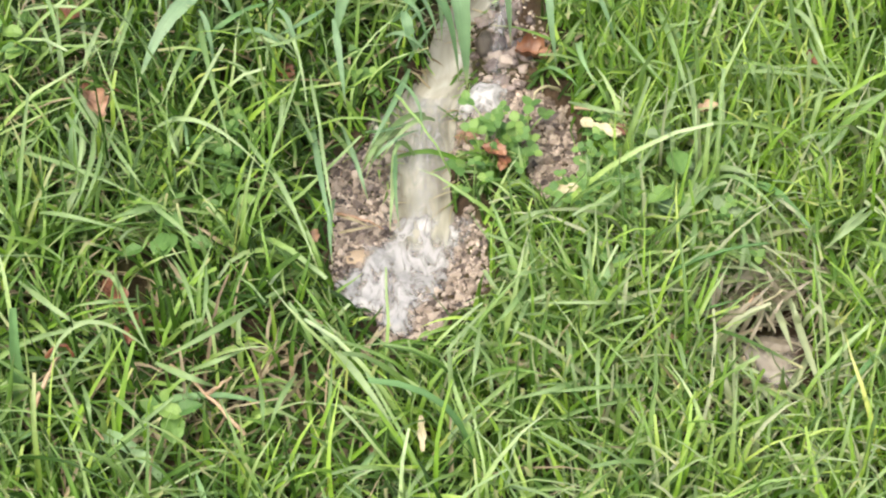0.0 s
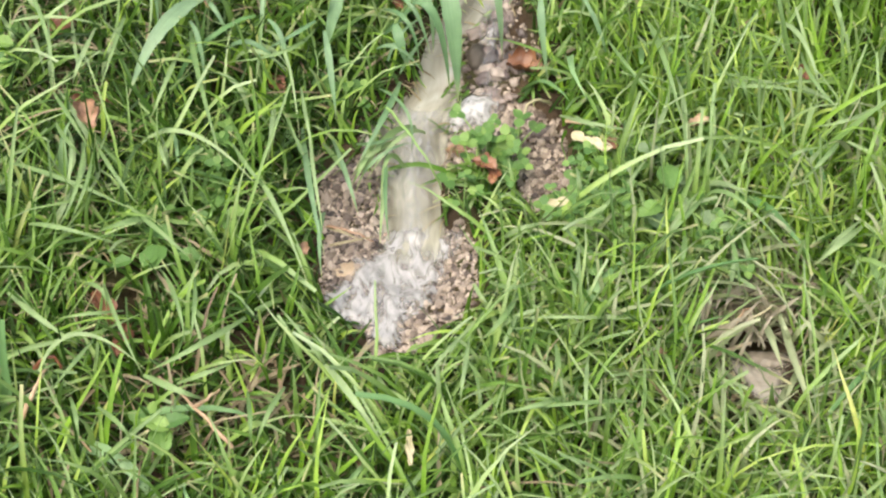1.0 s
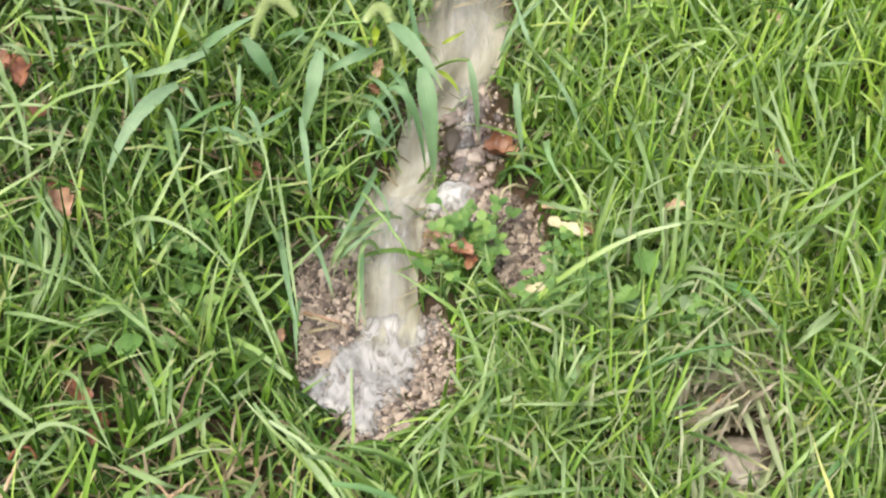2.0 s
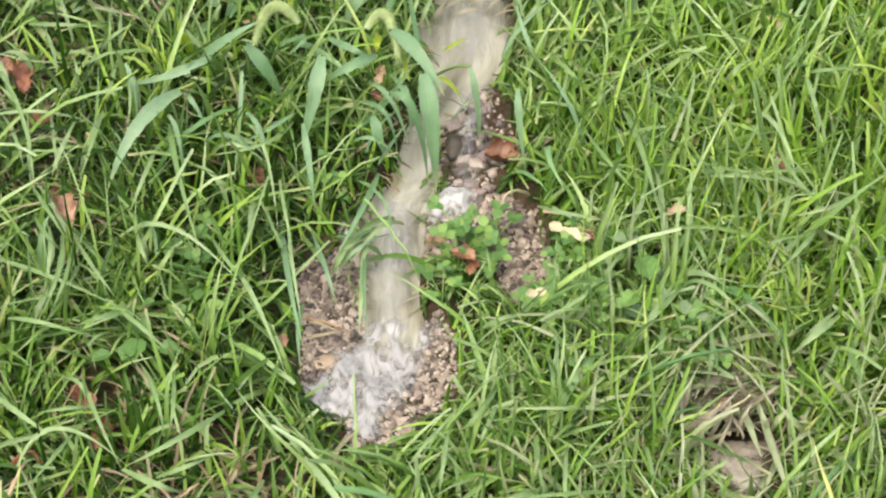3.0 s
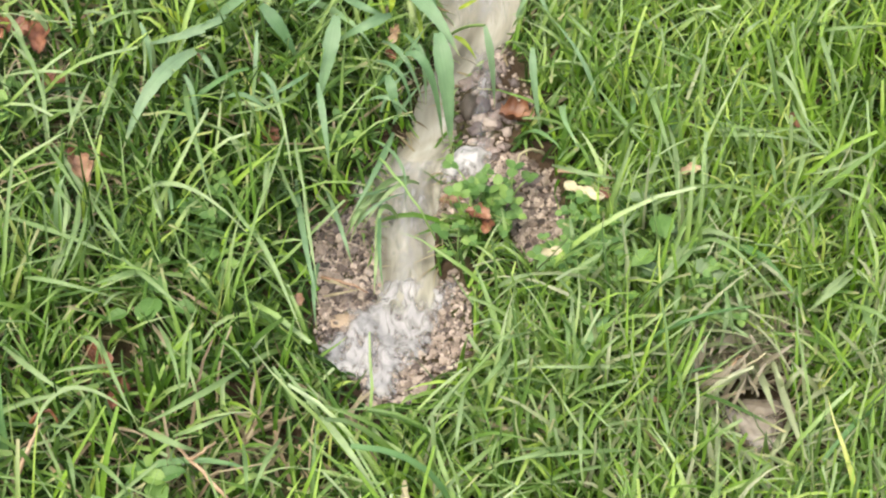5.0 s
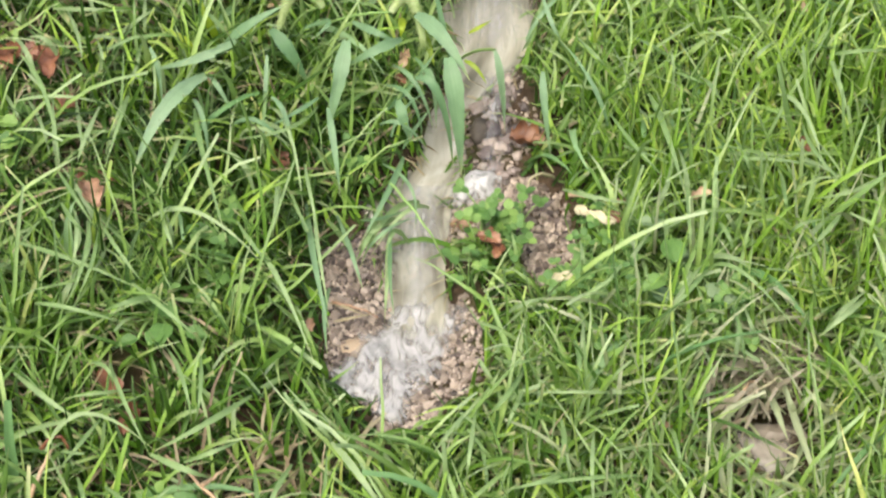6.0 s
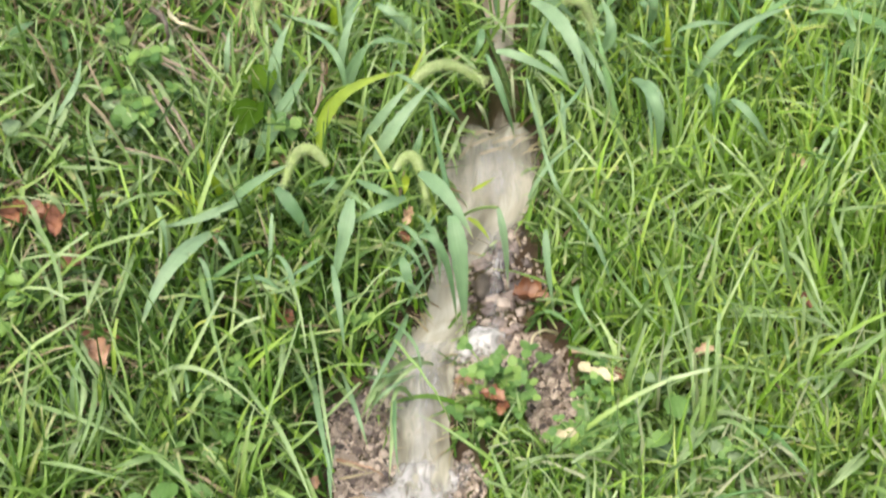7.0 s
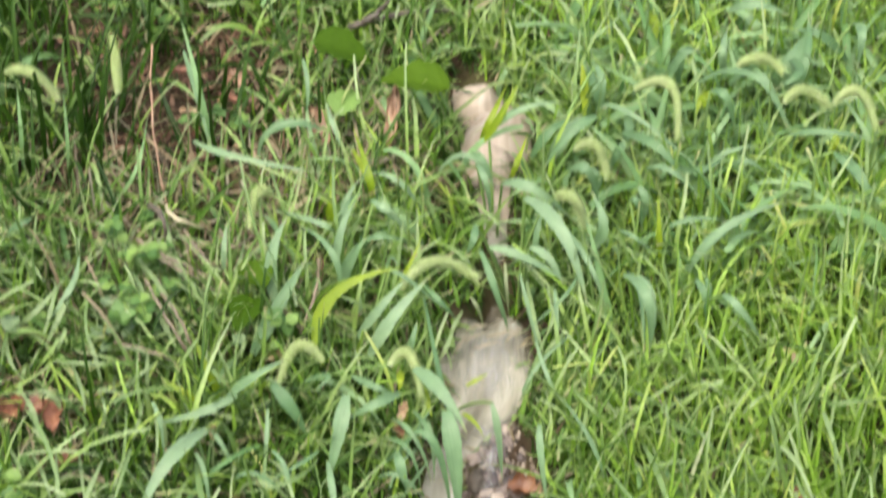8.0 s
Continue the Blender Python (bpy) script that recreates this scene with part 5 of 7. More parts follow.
tuft((0.223, 1.170, 0.000), [
    ((0.191, 1.128, 0.053), (0.172, 1.091, 0.073), (0.152, 1.079, 0.050), 0.0041),
    ((0.251, 1.158, 0.053), (0.260, 1.154, 0.073), (0.291, 1.177, 0.050), 0.0030),
    ((0.201, 1.175, 0.053), (0.205, 1.142, 0.073), (0.212, 1.142, 0.050), 0.0033),
    ((0.292, 1.182, 0.053), (0.275, 1.147, 0.073), (0.258, 1.141, 0.050), 0.0041),
    ((0.181, 1.208, 0.053), (0.179, 1.160, 0.073), (0.179, 1.145, 0.050), 0.0048)],
    "long pale green grass blades crossing over the lawn", TALL)
tuft((-0.049, 1.209, 0.000), [
    ((-0.025, 1.256, 0.030), (-0.036, 1.204, 0.050), (-0.057, 1.170, 0.030), 0.0055), ((-0.034, 1.195, 0.020), (-0.034, 1.138, 0.040), (-0.031, 1.113, 0.020), 0.0035),
    ((-0.074, 1.208, 0.020), (-0.061, 1.146, 0.050), (-0.053, 1.128, 0.030), 0.004), ((-0.097, 1.219, 0.020), (-0.086, 1.127, 0.060), (-0.075, 1.082, 0.040), 0.005),
    ((-0.041, 1.249, 0.030), (-0.019, 1.207, 0.050), (-0.017, 1.192, 0.020), 0.003), ((-0.057, 1.203, 0.020), (-0.040, 1.188, 0.040), (-0.020, 1.214, 0.020), 0.003),
    ((-0.052, 1.173, 0.020), (-0.035, 1.178, 0.040), (-0.015, 1.205, 0.020), 0.003), ((-0.077, 1.131, 0.030), (-0.079, 1.094, 0.050), (-0.077, 1.070, 0.030), 0.0045)],
    "pale thin grass blades trailing over the water")
tuft((-0.199, 1.706, -0.000), [((-0.196, 1.683, 0.020), (-0.202, 1.691, 0.080), (-0.219, 1.743, 0.120), 0.0065), ((-0.274, 1.619, 0.020), (-0.252, 1.611, 0.060), (-0.246, 1.669, 0.070), 0.004),
    ((-0.319, 1.657, 0.020), (-0.315, 1.655, 0.060), (-0.318, 1.680, 0.090), 0.004), ((-0.358, 1.657, 0.020), (-0.352, 1.644, 0.070), (-0.356, 1.676, 0.100), 0.005)],
    "tall pale green blades standing over bare soil", WEED)
tuft((-0.274, 1.170, 0.000), [
    ((-0.294, 1.143, 0.030), (-0.306, 1.135, 0.052), (-0.317, 1.144, 0.044), 0.0040),
    ((-0.283, 1.246, 0.030), (-0.284, 1.265, 0.052), (-0.291, 1.312, 0.044), 0.0042),
    ((-0.272, 1.111, 0.030), (-0.260, 1.115, 0.052), (-0.255, 1.147, 0.044), 0.0056),
    ((-0.267, 1.157, 0.030), (-0.257, 1.166, 0.052), (-0.270, 1.205, 0.044), 0.0046),
    ((-0.256, 1.195, 0.030), (-0.249, 1.151, 0.052), (-0.255, 1.135, 0.044), 0.0050)],
    "pale sage-green grass blades tangled over dead thatch", FINE_SAGE)
tuft((-0.197, 1.197, 0.000), [
    ((-0.248, 1.254, 0.030), (-0.239, 1.276, 0.052), (-0.231, 1.312, 0.044), 0.0036),
    ((-0.246, 1.179, 0.030), (-0.238, 1.145, 0.052), (-0.247, 1.134, 0.044), 0.0044),
    ((-0.242, 1.179, 0.030), (-0.260, 1.204, 0.052), (-0.279, 1.238, 0.044), 0.0044),
    ((-0.191, 1.170, 0.030), (-0.192, 1.171, 0.052), (-0.199, 1.194, 0.044), 0.0036),
    ((-0.135, 1.220, 0.030), (-0.146, 1.235, 0.052), (-0.169, 1.251, 0.044), 0.0040),
    ((-0.121, 1.182, 0.030), (-0.115, 1.192, 0.052), (-0.117, 1.226, 0.044), 0.0040)],
    "pale sage-green grass blades tangled over dead thatch", FINE_SAGE)
tuft((-0.303, 1.327, 0.000), [
    ((-0.330, 1.322, 0.030), (-0.317, 1.288, 0.052), (-0.310, 1.278, 0.044), 0.0034),
    ((-0.312, 1.316, 0.030), (-0.294, 1.270, 0.052), (-0.286, 1.244, 0.044), 0.0034),
    ((-0.307, 1.328, 0.030), (-0.313, 1.345, 0.052), (-0.329, 1.369, 0.044), 0.0052),
    ((-0.290, 1.354, 0.030), (-0.300, 1.358, 0.052), (-0.317, 1.366, 0.044), 0.0046),
    ((-0.275, 1.316, 0.030), (-0.266, 1.270, 0.052), (-0.261, 1.243, 0.044), 0.0034)],
    "pale sage-green grass blades tangled over dead thatch", FINE_SAGE)
tuft((-0.215, 1.332, 0.000), [
    ((-0.262, 1.341, 0.030), (-0.255, 1.340, 0.052), (-0.265, 1.372, 0.044), 0.0036),
    ((-0.248, 1.360, 0.030), (-0.242, 1.361, 0.052), (-0.238, 1.383, 0.044), 0.0034),
    ((-0.235, 1.324, 0.030), (-0.228, 1.328, 0.052), (-0.226, 1.359, 0.044), 0.0034),
    ((-0.208, 1.323, 0.030), (-0.211, 1.330, 0.052), (-0.222, 1.354, 0.044), 0.0050),
    ((-0.189, 1.357, 0.030), (-0.196, 1.357, 0.052), (-0.203, 1.383, 0.044), 0.0034),
    ((-0.146, 1.289, 0.030), (-0.123, 1.269, 0.052), (-0.109, 1.258, 0.044), 0.0046)],
    "pale sage-green grass blades tangled over dead thatch", FINE_SAGE)
tuft((-0.298, 1.411, 0.000), [
    ((-0.279, 1.379, 0.030), (-0.257, 1.361, 0.052), (-0.241, 1.364, 0.044), 0.0034),
    ((-0.290, 1.410, 0.030), (-0.275, 1.361, 0.052), (-0.271, 1.341, 0.044), 0.0034),
    ((-0.302, 1.413, 0.030), (-0.268, 1.390, 0.052), (-0.230, 1.396, 0.044), 0.0038),
    ((-0.305, 1.421, 0.030), (-0.296, 1.417, 0.052), (-0.296, 1.440, 0.044), 0.0038),
    ((-0.313, 1.432, 0.030), (-0.297, 1.458, 0.052), (-0.289, 1.509, 0.044), 0.0050)],
    "pale sage-green grass blades tangled over dead thatch", FINE_SAGE)
tuft((-0.334, 1.492, 0.000), [
    ((-0.317, 1.434, 0.030), (-0.308, 1.458, 0.052), (-0.310, 1.492, 0.044), 0.0036),
    ((-0.345, 1.442, 0.030), (-0.335, 1.395, 0.052), (-0.324, 1.383, 0.044), 0.0036),
    ((-0.340, 1.452, 0.030), (-0.315, 1.458, 0.052), (-0.296, 1.512, 0.044), 0.0052),
    ((-0.294, 1.526, 0.030), (-0.294, 1.524, 0.052), (-0.293, 1.556, 0.044), 0.0040),
    ((-0.347, 1.545, 0.030), (-0.328, 1.501, 0.052), (-0.316, 1.486, 0.044), 0.0040),
    ((-0.362, 1.554, 0.030), (-0.336, 1.531, 0.052), (-0.314, 1.534, 0.044), 0.0040)],
    "pale sage-green grass blades tangled over dead thatch", FINE_SAGE)
tuft((-0.215, 1.397, 0.000), [
    ((-0.226, 1.375, 0.030), (-0.226, 1.388, 0.052), (-0.227, 1.422, 0.044), 0.0038),
    ((-0.243, 1.384, 0.030), (-0.230, 1.379, 0.052), (-0.213, 1.402, 0.044), 0.0038),
    ((-0.264, 1.390, 0.030), (-0.273, 1.413, 0.052), (-0.283, 1.441, 0.044), 0.0036),
    ((-0.161, 1.410, 0.030), (-0.152, 1.406, 0.052), (-0.149, 1.427, 0.044), 0.0036),
    ((-0.201, 1.412, 0.030), (-0.230, 1.462, 0.052), (-0.260, 1.519, 0.044), 0.0044),
    ((-0.194, 1.414, 0.030), (-0.221, 1.473, 0.052), (-0.253, 1.522, 0.044), 0.0052)],
    "pale sage-green grass blades tangled over dead thatch", FINE_SAGE)
tuft((-0.201, 1.488, 0.000), [
    ((-0.260, 1.425, 0.030), (-0.241, 1.407, 0.052), (-0.224, 1.402, 0.044), 0.0038),
    ((-0.184, 1.474, 0.030), (-0.194, 1.476, 0.052), (-0.215, 1.505, 0.044), 0.0036),
    ((-0.197, 1.491, 0.030), (-0.215, 1.510, 0.052), (-0.237, 1.552, 0.044), 0.0038),
    ((-0.172, 1.504, 0.030), (-0.160, 1.501, 0.052), (-0.157, 1.550, 0.044), 0.0036),
    ((-0.177, 1.511, 0.030), (-0.173, 1.516, 0.052), (-0.180, 1.553, 0.044), 0.0040),
    ((-0.217, 1.525, 0.030), (-0.220, 1.537, 0.052), (-0.229, 1.579, 0.044), 0.0054)],
    "pale sage-green grass blades tangled over dead thatch", FINE_SAGE)
tuft((0.032, 1.458, 0.000), [
    ((0.019, 1.457, 0.002), (0.033, 1.456, 0.012), (0.050, 1.470, 0.006), 0.0040),
    ((0.026, 1.472, 0.002), (0.037, 1.468, 0.012), (0.048, 1.469, 0.006), 0.0036),
    ((0.042, 1.464, 0.002), (0.057, 1.460, 0.012), (0.075, 1.472, 0.006), 0.0034),
    ((0.032, 1.451, 0.002), (0.045, 1.447, 0.012), (0.056, 1.454, 0.006), 0.0032),
    ((0.015, 1.446, 0.002), (0.022, 1.449, 0.012), (0.028, 1.469, 0.006), 0.0034),
    ((0.058, 1.458, 0.002), (0.067, 1.459, 0.012), (0.079, 1.466, 0.006), 0.0030)],
    "pale dead grass caught at the lip of the pool", THATCH)
tuft((0.043, 1.481, 0.000), [
    ((0.041, 1.497, 0.060), (0.052, 1.462, 0.050), (0.061, 1.469, 0.012), 0.0042),
    ((0.058, 1.492, 0.060), (0.059, 1.469, 0.050), (0.062, 1.474, 0.012), 0.0030),
    ((0.029, 1.453, 0.060), (0.036, 1.447, 0.050), (0.040, 1.465, 0.012), 0.0034)],
    "bleached blades hanging over the throat of the rill", BLEACHED)
tuft((0.070, 1.441, 0.000), [
    ((0.076, 1.493, 0.040), (0.081, 1.438, 0.045), (0.090, 1.419, 0.020), 0.0044),
    ((0.099, 1.479, 0.040), (0.095, 1.441, 0.045), (0.085, 1.435, 0.020), 0.0040),
    ((0.107, 1.434, 0.040), (0.095, 1.415, 0.045), (0.081, 1.416, 0.020), 0.0040),
    ((0.092, 1.409, 0.040), (0.079, 1.392, 0.045), (0.072, 1.397, 0.020), 0.0036),
    ((0.015, 1.435, 0.040), (0.009, 1.410, 0.045), (0.003, 1.419, 0.020), 0.0042),
    ((0.023, 1.457, 0.040), (0.015, 1.433, 0.045), (0.011, 1.441, 0.020), 0.0040),
    ((0.076, 1.378, 0.040), (0.070, 1.360, 0.045), (0.065, 1.373, 0.020), 0.0032)],
    "green grass blades leaning over the pool's edge", TALL)
tuft((0.094, 1.130, 0.000), [
    ((0.048, 1.104, 0.034), (0.063, 1.097, 0.056), (0.081, 1.109, 0.046), 0.0042),
    ((0.092, 1.220, 0.034), (0.115, 1.193, 0.056), (0.148, 1.194, 0.046), 0.0036),
    ((0.096, 1.054, 0.034), (0.100, 1.063, 0.056), (0.101, 1.095, 0.046), 0.0044),
    ((0.105, 1.139, 0.034), (0.103, 1.138, 0.056), (0.102, 1.163, 0.046), 0.0040),
    ((0.129, 1.134, 0.034), (0.141, 1.143, 0.056), (0.156, 1.173, 0.046), 0.0038)],
    "pale sage-green blades crossing over the bright lawn", FINE_SAGE)
tuft((0.175, 1.158, 0.000), [
    ((0.152, 1.191, 0.034), (0.167, 1.206, 0.056), (0.173, 1.253, 0.046), 0.0046),
    ((0.157, 1.088, 0.034), (0.172, 1.107, 0.056), (0.190, 1.140, 0.046), 0.0050),
    ((0.182, 1.186, 0.034), (0.181, 1.211, 0.056), (0.177, 1.254, 0.046), 0.0050),
    ((0.183, 1.150, 0.034), (0.205, 1.138, 0.056), (0.226, 1.129, 0.046), 0.0042),
    ((0.202, 1.176, 0.034), (0.202, 1.200, 0.056), (0.205, 1.247, 0.046), 0.0036)],
    "pale sage-green blades crossing over the bright lawn", FINE_SAGE)
tuft((0.216, 1.140, 0.000), [
    ((0.204, 1.054, 0.034), (0.208, 1.072, 0.056), (0.208, 1.114, 0.046), 0.0036),
    ((0.209, 1.253, 0.034), (0.233, 1.235, 0.056), (0.264, 1.240, 0.046), 0.0044),
    ((0.217, 1.175, 0.034), (0.209, 1.174, 0.056), (0.201, 1.199, 0.046), 0.0036),
    ((0.223, 1.077, 0.034), (0.217, 1.077, 0.056), (0.214, 1.104, 0.046), 0.0036),
    ((0.227, 1.139, 0.034), (0.239, 1.106, 0.056), (0.255, 1.098, 0.046), 0.0040)],
    "pale sage-green blades crossing over the bright lawn", FINE_SAGE)
tuft((0.270, 1.184, 0.000), [
    ((0.254, 1.196, 0.034), (0.251, 1.205, 0.056), (0.249, 1.231, 0.046), 0.0036),
    ((0.259, 1.164, 0.034), (0.271, 1.163, 0.056), (0.292, 1.193, 0.046), 0.0046),
    ((0.266, 1.251, 0.034), (0.274, 1.226, 0.056), (0.299, 1.218, 0.046), 0.0038),
    ((0.272, 1.087, 0.034), (0.284, 1.091, 0.056), (0.304, 1.115, 0.046), 0.0048),
    ((0.300, 1.223, 0.034), (0.305, 1.216, 0.056), (0.320, 1.242, 0.046), 0.0042)],
    "pale sage-green blades crossing over the bright lawn", FINE_SAGE)
tuft((-0.032, 1.209, 0.000), [
    ((-0.013, 1.227, 0.012), (-0.037, 1.194, 0.034), (-0.057, 1.162, 0.012), 0.0052),
    ((-0.025, 1.214, 0.012), (-0.045, 1.182, 0.034), (-0.060, 1.177, 0.012), 0.0045),
    ((-0.041, 1.223, 0.012), (-0.050, 1.175, 0.034), (-0.060, 1.169, 0.012), 0.0050),
    ((-0.021, 1.187, 0.012), (-0.033, 1.178, 0.034), (-0.038, 1.153, 0.012), 0.0045),
    ((-0.034, 1.183, 0.012), (-0.036, 1.133, 0.034), (-0.038, 1.114, 0.012), 0.0036),
    ((-0.082, 1.211, 0.012), (-0.067, 1.171, 0.034), (-0.059, 1.170, 0.012), 0.0042),
    ((-0.006, 1.221, 0.012), (-0.025, 1.197, 0.034), (-0.049, 1.175, 0.012), 0.0042)],
    "pale grey-green grass blades drooping over the gravel into the rill", TALL)
tuft((-0.072, 1.149, 0.000), [
    ((-0.063, 1.187, 0.004), (-0.059, 1.160, 0.016), (-0.056, 1.151, 0.006), 0.0030),
    ((-0.078, 1.138, 0.004), (-0.065, 1.124, 0.016), (-0.050, 1.123, 0.006), 0.0030),
    ((-0.075, 1.121, 0.004), (-0.061, 1.115, 0.016), (-0.041, 1.128, 0.006), 0.0024)],
    "dry tan grass straws lying on wet gravel", STRAW)
tuft((0.212, 1.042, 0.000), [
    ((0.238, 1.061, 0.006), (0.230, 1.060, 0.026), (0.225, 1.070, 0.030), 0.0036),
    ((0.198, 1.032, 0.006), (0.205, 1.034, 0.026), (0.219, 1.045, 0.030), 0.0042),
    ((0.206, 1.029, 0.006), (0.211, 1.028, 0.026), (0.220, 1.042, 0.030), 0.0036),
    ((0.187, 1.038, 0.006), (0.208, 1.037, 0.026), (0.230, 1.058, 0.030), 0.0046),
    ((0.189, 1.050, 0.006), (0.193, 1.057, 0.026), (0.196, 1.070, 0.030), 0.0044),
    ((0.217, 1.036, 0.006), (0.220, 1.034, 0.026), (0.220, 1.047, 0.030), 0.0034),
    ((0.227, 1.032, 0.006), (0.229, 1.033, 0.026), (0.238, 1.045, 0.030), 0.0034),
    ((0.236, 1.058, 0.006), (0.245, 1.052, 0.026), (0.258, 1.060, 0.030), 0.0040)],
    "bleached dead grass blades arching over the wet hollow", THATCH)
tuft((0.216, 1.064, 0.000), [
    ((0.202, 1.063, 0.006), (0.200, 1.026, 0.022), (0.200, 1.000, 0.024), 0.0040),
    ((0.228, 1.084, 0.006), (0.212, 1.067, 0.022), (0.204, 1.053, 0.024), 0.0085),
    ((0.195, 1.082, 0.006), (0.188, 1.051, 0.022), (0.188, 1.025, 0.024), 0.0042),
    ((0.210, 1.016, 0.006), (0.215, 1.021, 0.022), (0.222, 1.034, 0.024), 0.0030),
    ((0.221, 1.057, 0.006), (0.227, 1.026, 0.022), (0.228, 1.017, 0.024), 0.0026),
    ((0.239, 1.062, 0.006), (0.232, 1.037, 0.022), (0.237, 1.025, 0.024), 0.0030),
    ((0.217, 1.087, 0.006), (0.203, 1.065, 0.022), (0.197, 1.049, 0.024), 0.0040)],
    "bleached dead grass blades hanging round the wet hollow", THATCH)
tuft((0.247, 1.021, 0.000), [
    ((0.232, 1.052, 0.010), (0.232, 1.016, 0.036), (0.239, 0.999, 0.026), 0.0058),
    ((0.243, 1.059, 0.010), (0.247, 0.993, 0.036), (0.261, 0.945, 0.026), 0.0058),
    ((0.249, 1.031, 0.010), (0.253, 1.026, 0.036), (0.270, 1.047, 0.026), 0.0040),
    ((0.251, 1.028, 0.010), (0.242, 1.025, 0.036), (0.241, 1.049, 0.026), 0.0038),
    ((0.276, 1.029, 0.010), (0.260, 1.026, 0.036), (0.253, 1.048, 0.026), 0.0044),
    ((0.195, 0.956, 0.010), (0.190, 0.968, 0.036), (0.187, 1.002, 0.026), 0.0050),
    ((0.242, 0.982, 0.010), (0.241, 0.951, 0.036), (0.247, 0.939, 0.026), 0.0040),
    ((0.287, 1.035, 0.010), (0.267, 1.011, 0.036), (0.251, 0.999, 0.026), 0.0044)],
    "pale green grass blades crossing over the wet hollow", BLEACHED)
tuft((0.225, 0.999, 0.000), [
    ((0.196, 1.021, 0.010), (0.197, 0.989, 0.028), (0.199, 0.970, 0.020), 0.0046),
    ((0.209, 0.983, 0.010), (0.217, 0.965, 0.028), (0.222, 0.953, 0.020), 0.0042),
    ((0.245, 0.997, 0.010), (0.235, 0.970, 0.028), (0.232, 0.953, 0.020), 0.0046),
    ((0.252, 1.010, 0.010), (0.244, 0.985, 0.028), (0.239, 0.976, 0.020), 0.0048),
    ((0.224, 0.983, 0.010), (0.209, 0.956, 0.028), (0.198, 0.944, 0.020), 0.0042)],
    "pale green grass blades fringing the muddy hollow", BLEACHED)


# ---- gravel, stones and white water ----
def pebble_mesh(seed, mat, sides=7, rows=4, smooth=False):
    """A rounded, uneven stone of about unit radius."""
    r = np.random.default_rng(seed)
    sx, sy, sz = r.uniform(0.75, 1.25), r.uniform(0.7, 1.1), r.uniform(0.5, 0.8)
    V, F = [(0, 0, 1)], []
    for i in range(1, rows):
        for j in range(sides):
            a, b = math.pi * i / rows, 2 * math.pi * (j + 0.5 * (i % 2)) / sides
            k = r.uniform(0.70, 1.22)
            V.append((k * math.sin(a) * math.cos(b), k * math.sin(a) * math.sin(b), k * math.cos(a)))
    V.append((0, 0, -1))
    last = len(V) - 1
    for j in range(sides):
        k = (j + 1) % sides
        F.append((0, 1 + j, 1 + k))
        for i in range(rows - 2):
            a, b = 1 + i * sides, 1 + (i + 1) * sides
            F += [(a + j, b + j, b + k), (a + j, b + k, a + k)]
        a = 1 + (rows - 2) * sides
        F.append((last, a + k, a + j))
    return set_mesh("pebble", np.array(V) * (sx, sy, sz), F, mat, None, smooth)


PEBBLES = [pebble_mesh(60 + k, PEBBLE) for k in range(8)]
STONES = [pebble_mesh(80 + k, GREY_STONE, 8, 4) for k in range(5)]


def in_bed(corners, n, rng, spread=0.0):
    """n places inside an outline, or up to spread metres past it."""
    c = np.array(corners)
    x, y = rng.uniform(c[:, 0].min() - spread, c[:, 0].max() + spread, n * 8), rng.uniform(c[:, 1].min() - spread, c[:, 1].max() + spread, n * 8)
    ok = outline_gap(x, y, corners) < spread + 0.004 * wave(x, y, 300, 44)
    return x[ok][:n], y[ok][:n]


def gravel(bed, n, size, label, seed, meshes=PEBBLES, grit=900, floor=-1.0):
    rng = np.random.default_rng(seed)
    cx, cy = np.mean(bed, axis=0)
    ob = thing("gravel_bed", (cx, cy, float(land(cx, cy))), label, "gravel", "gravel beds along the rill")
    base = np.array(ob.location)
    x, y = in_bed(bed, n, rng)
    n = len(x)
    z = np.maximum(land(x, y), floor)
    for k in range(n):
        r = rng.uniform(*size)
        p = part("pebble", meshes[k % len(meshes)], ob)
        p.location = Vector((x[k], y[k], z[k] + r * rng.uniform(0.1, 0.6))) - Vector(base)
        p.rotation_euler, p.scale = rng.uniform(-0.6, 0.6, 2).tolist() + [rng.uniform(0, 6.28)], (r, r, r)
    # the fine grit between them
    x, y = in_bed(bed, grit, rng, 0.004)
    grit = len(x)
    z = land(x, y)
    src = meshes[0]
    q = np.empty(len(src.vertices) * 3, np.float32)
    src.vertices.foreach_get("co", q)
    q = q.reshape(-1, 3)
    f = np.array([tuple(pl.vertices) for pl in src.polygons])
    r = rng.uniform(0.0010, 0.0026, grit)
    a = rng.uniform(0, 6.28, grit)
    c, s = np.cos(a)[:, None], np.sin(a)[:, None]
    X = (q[None, :, 0] * c - q[None, :, 1] * s) * r[:, None] + x[:, None] - base[0]
    Y = (q[None, :, 0] * s + q[None, :, 1] * c) * r[:, None] + y[:, None] - base[1]
    Z = q[None, :, 2] * r[:, None] + z[:, None] + 0.0008 - base[2]
    V = np.stack([X, Y, Z], -1).reshape(-1, 3)
    F = (f[None] + (np.arange(grit) * len(q))[:, None, None]).reshape(-1, 3)
    g = part("grit", set_mesh("grit", V, F, PEBBLE, None, False), ob)
    tagged(g, kind="stuff")
    return ob


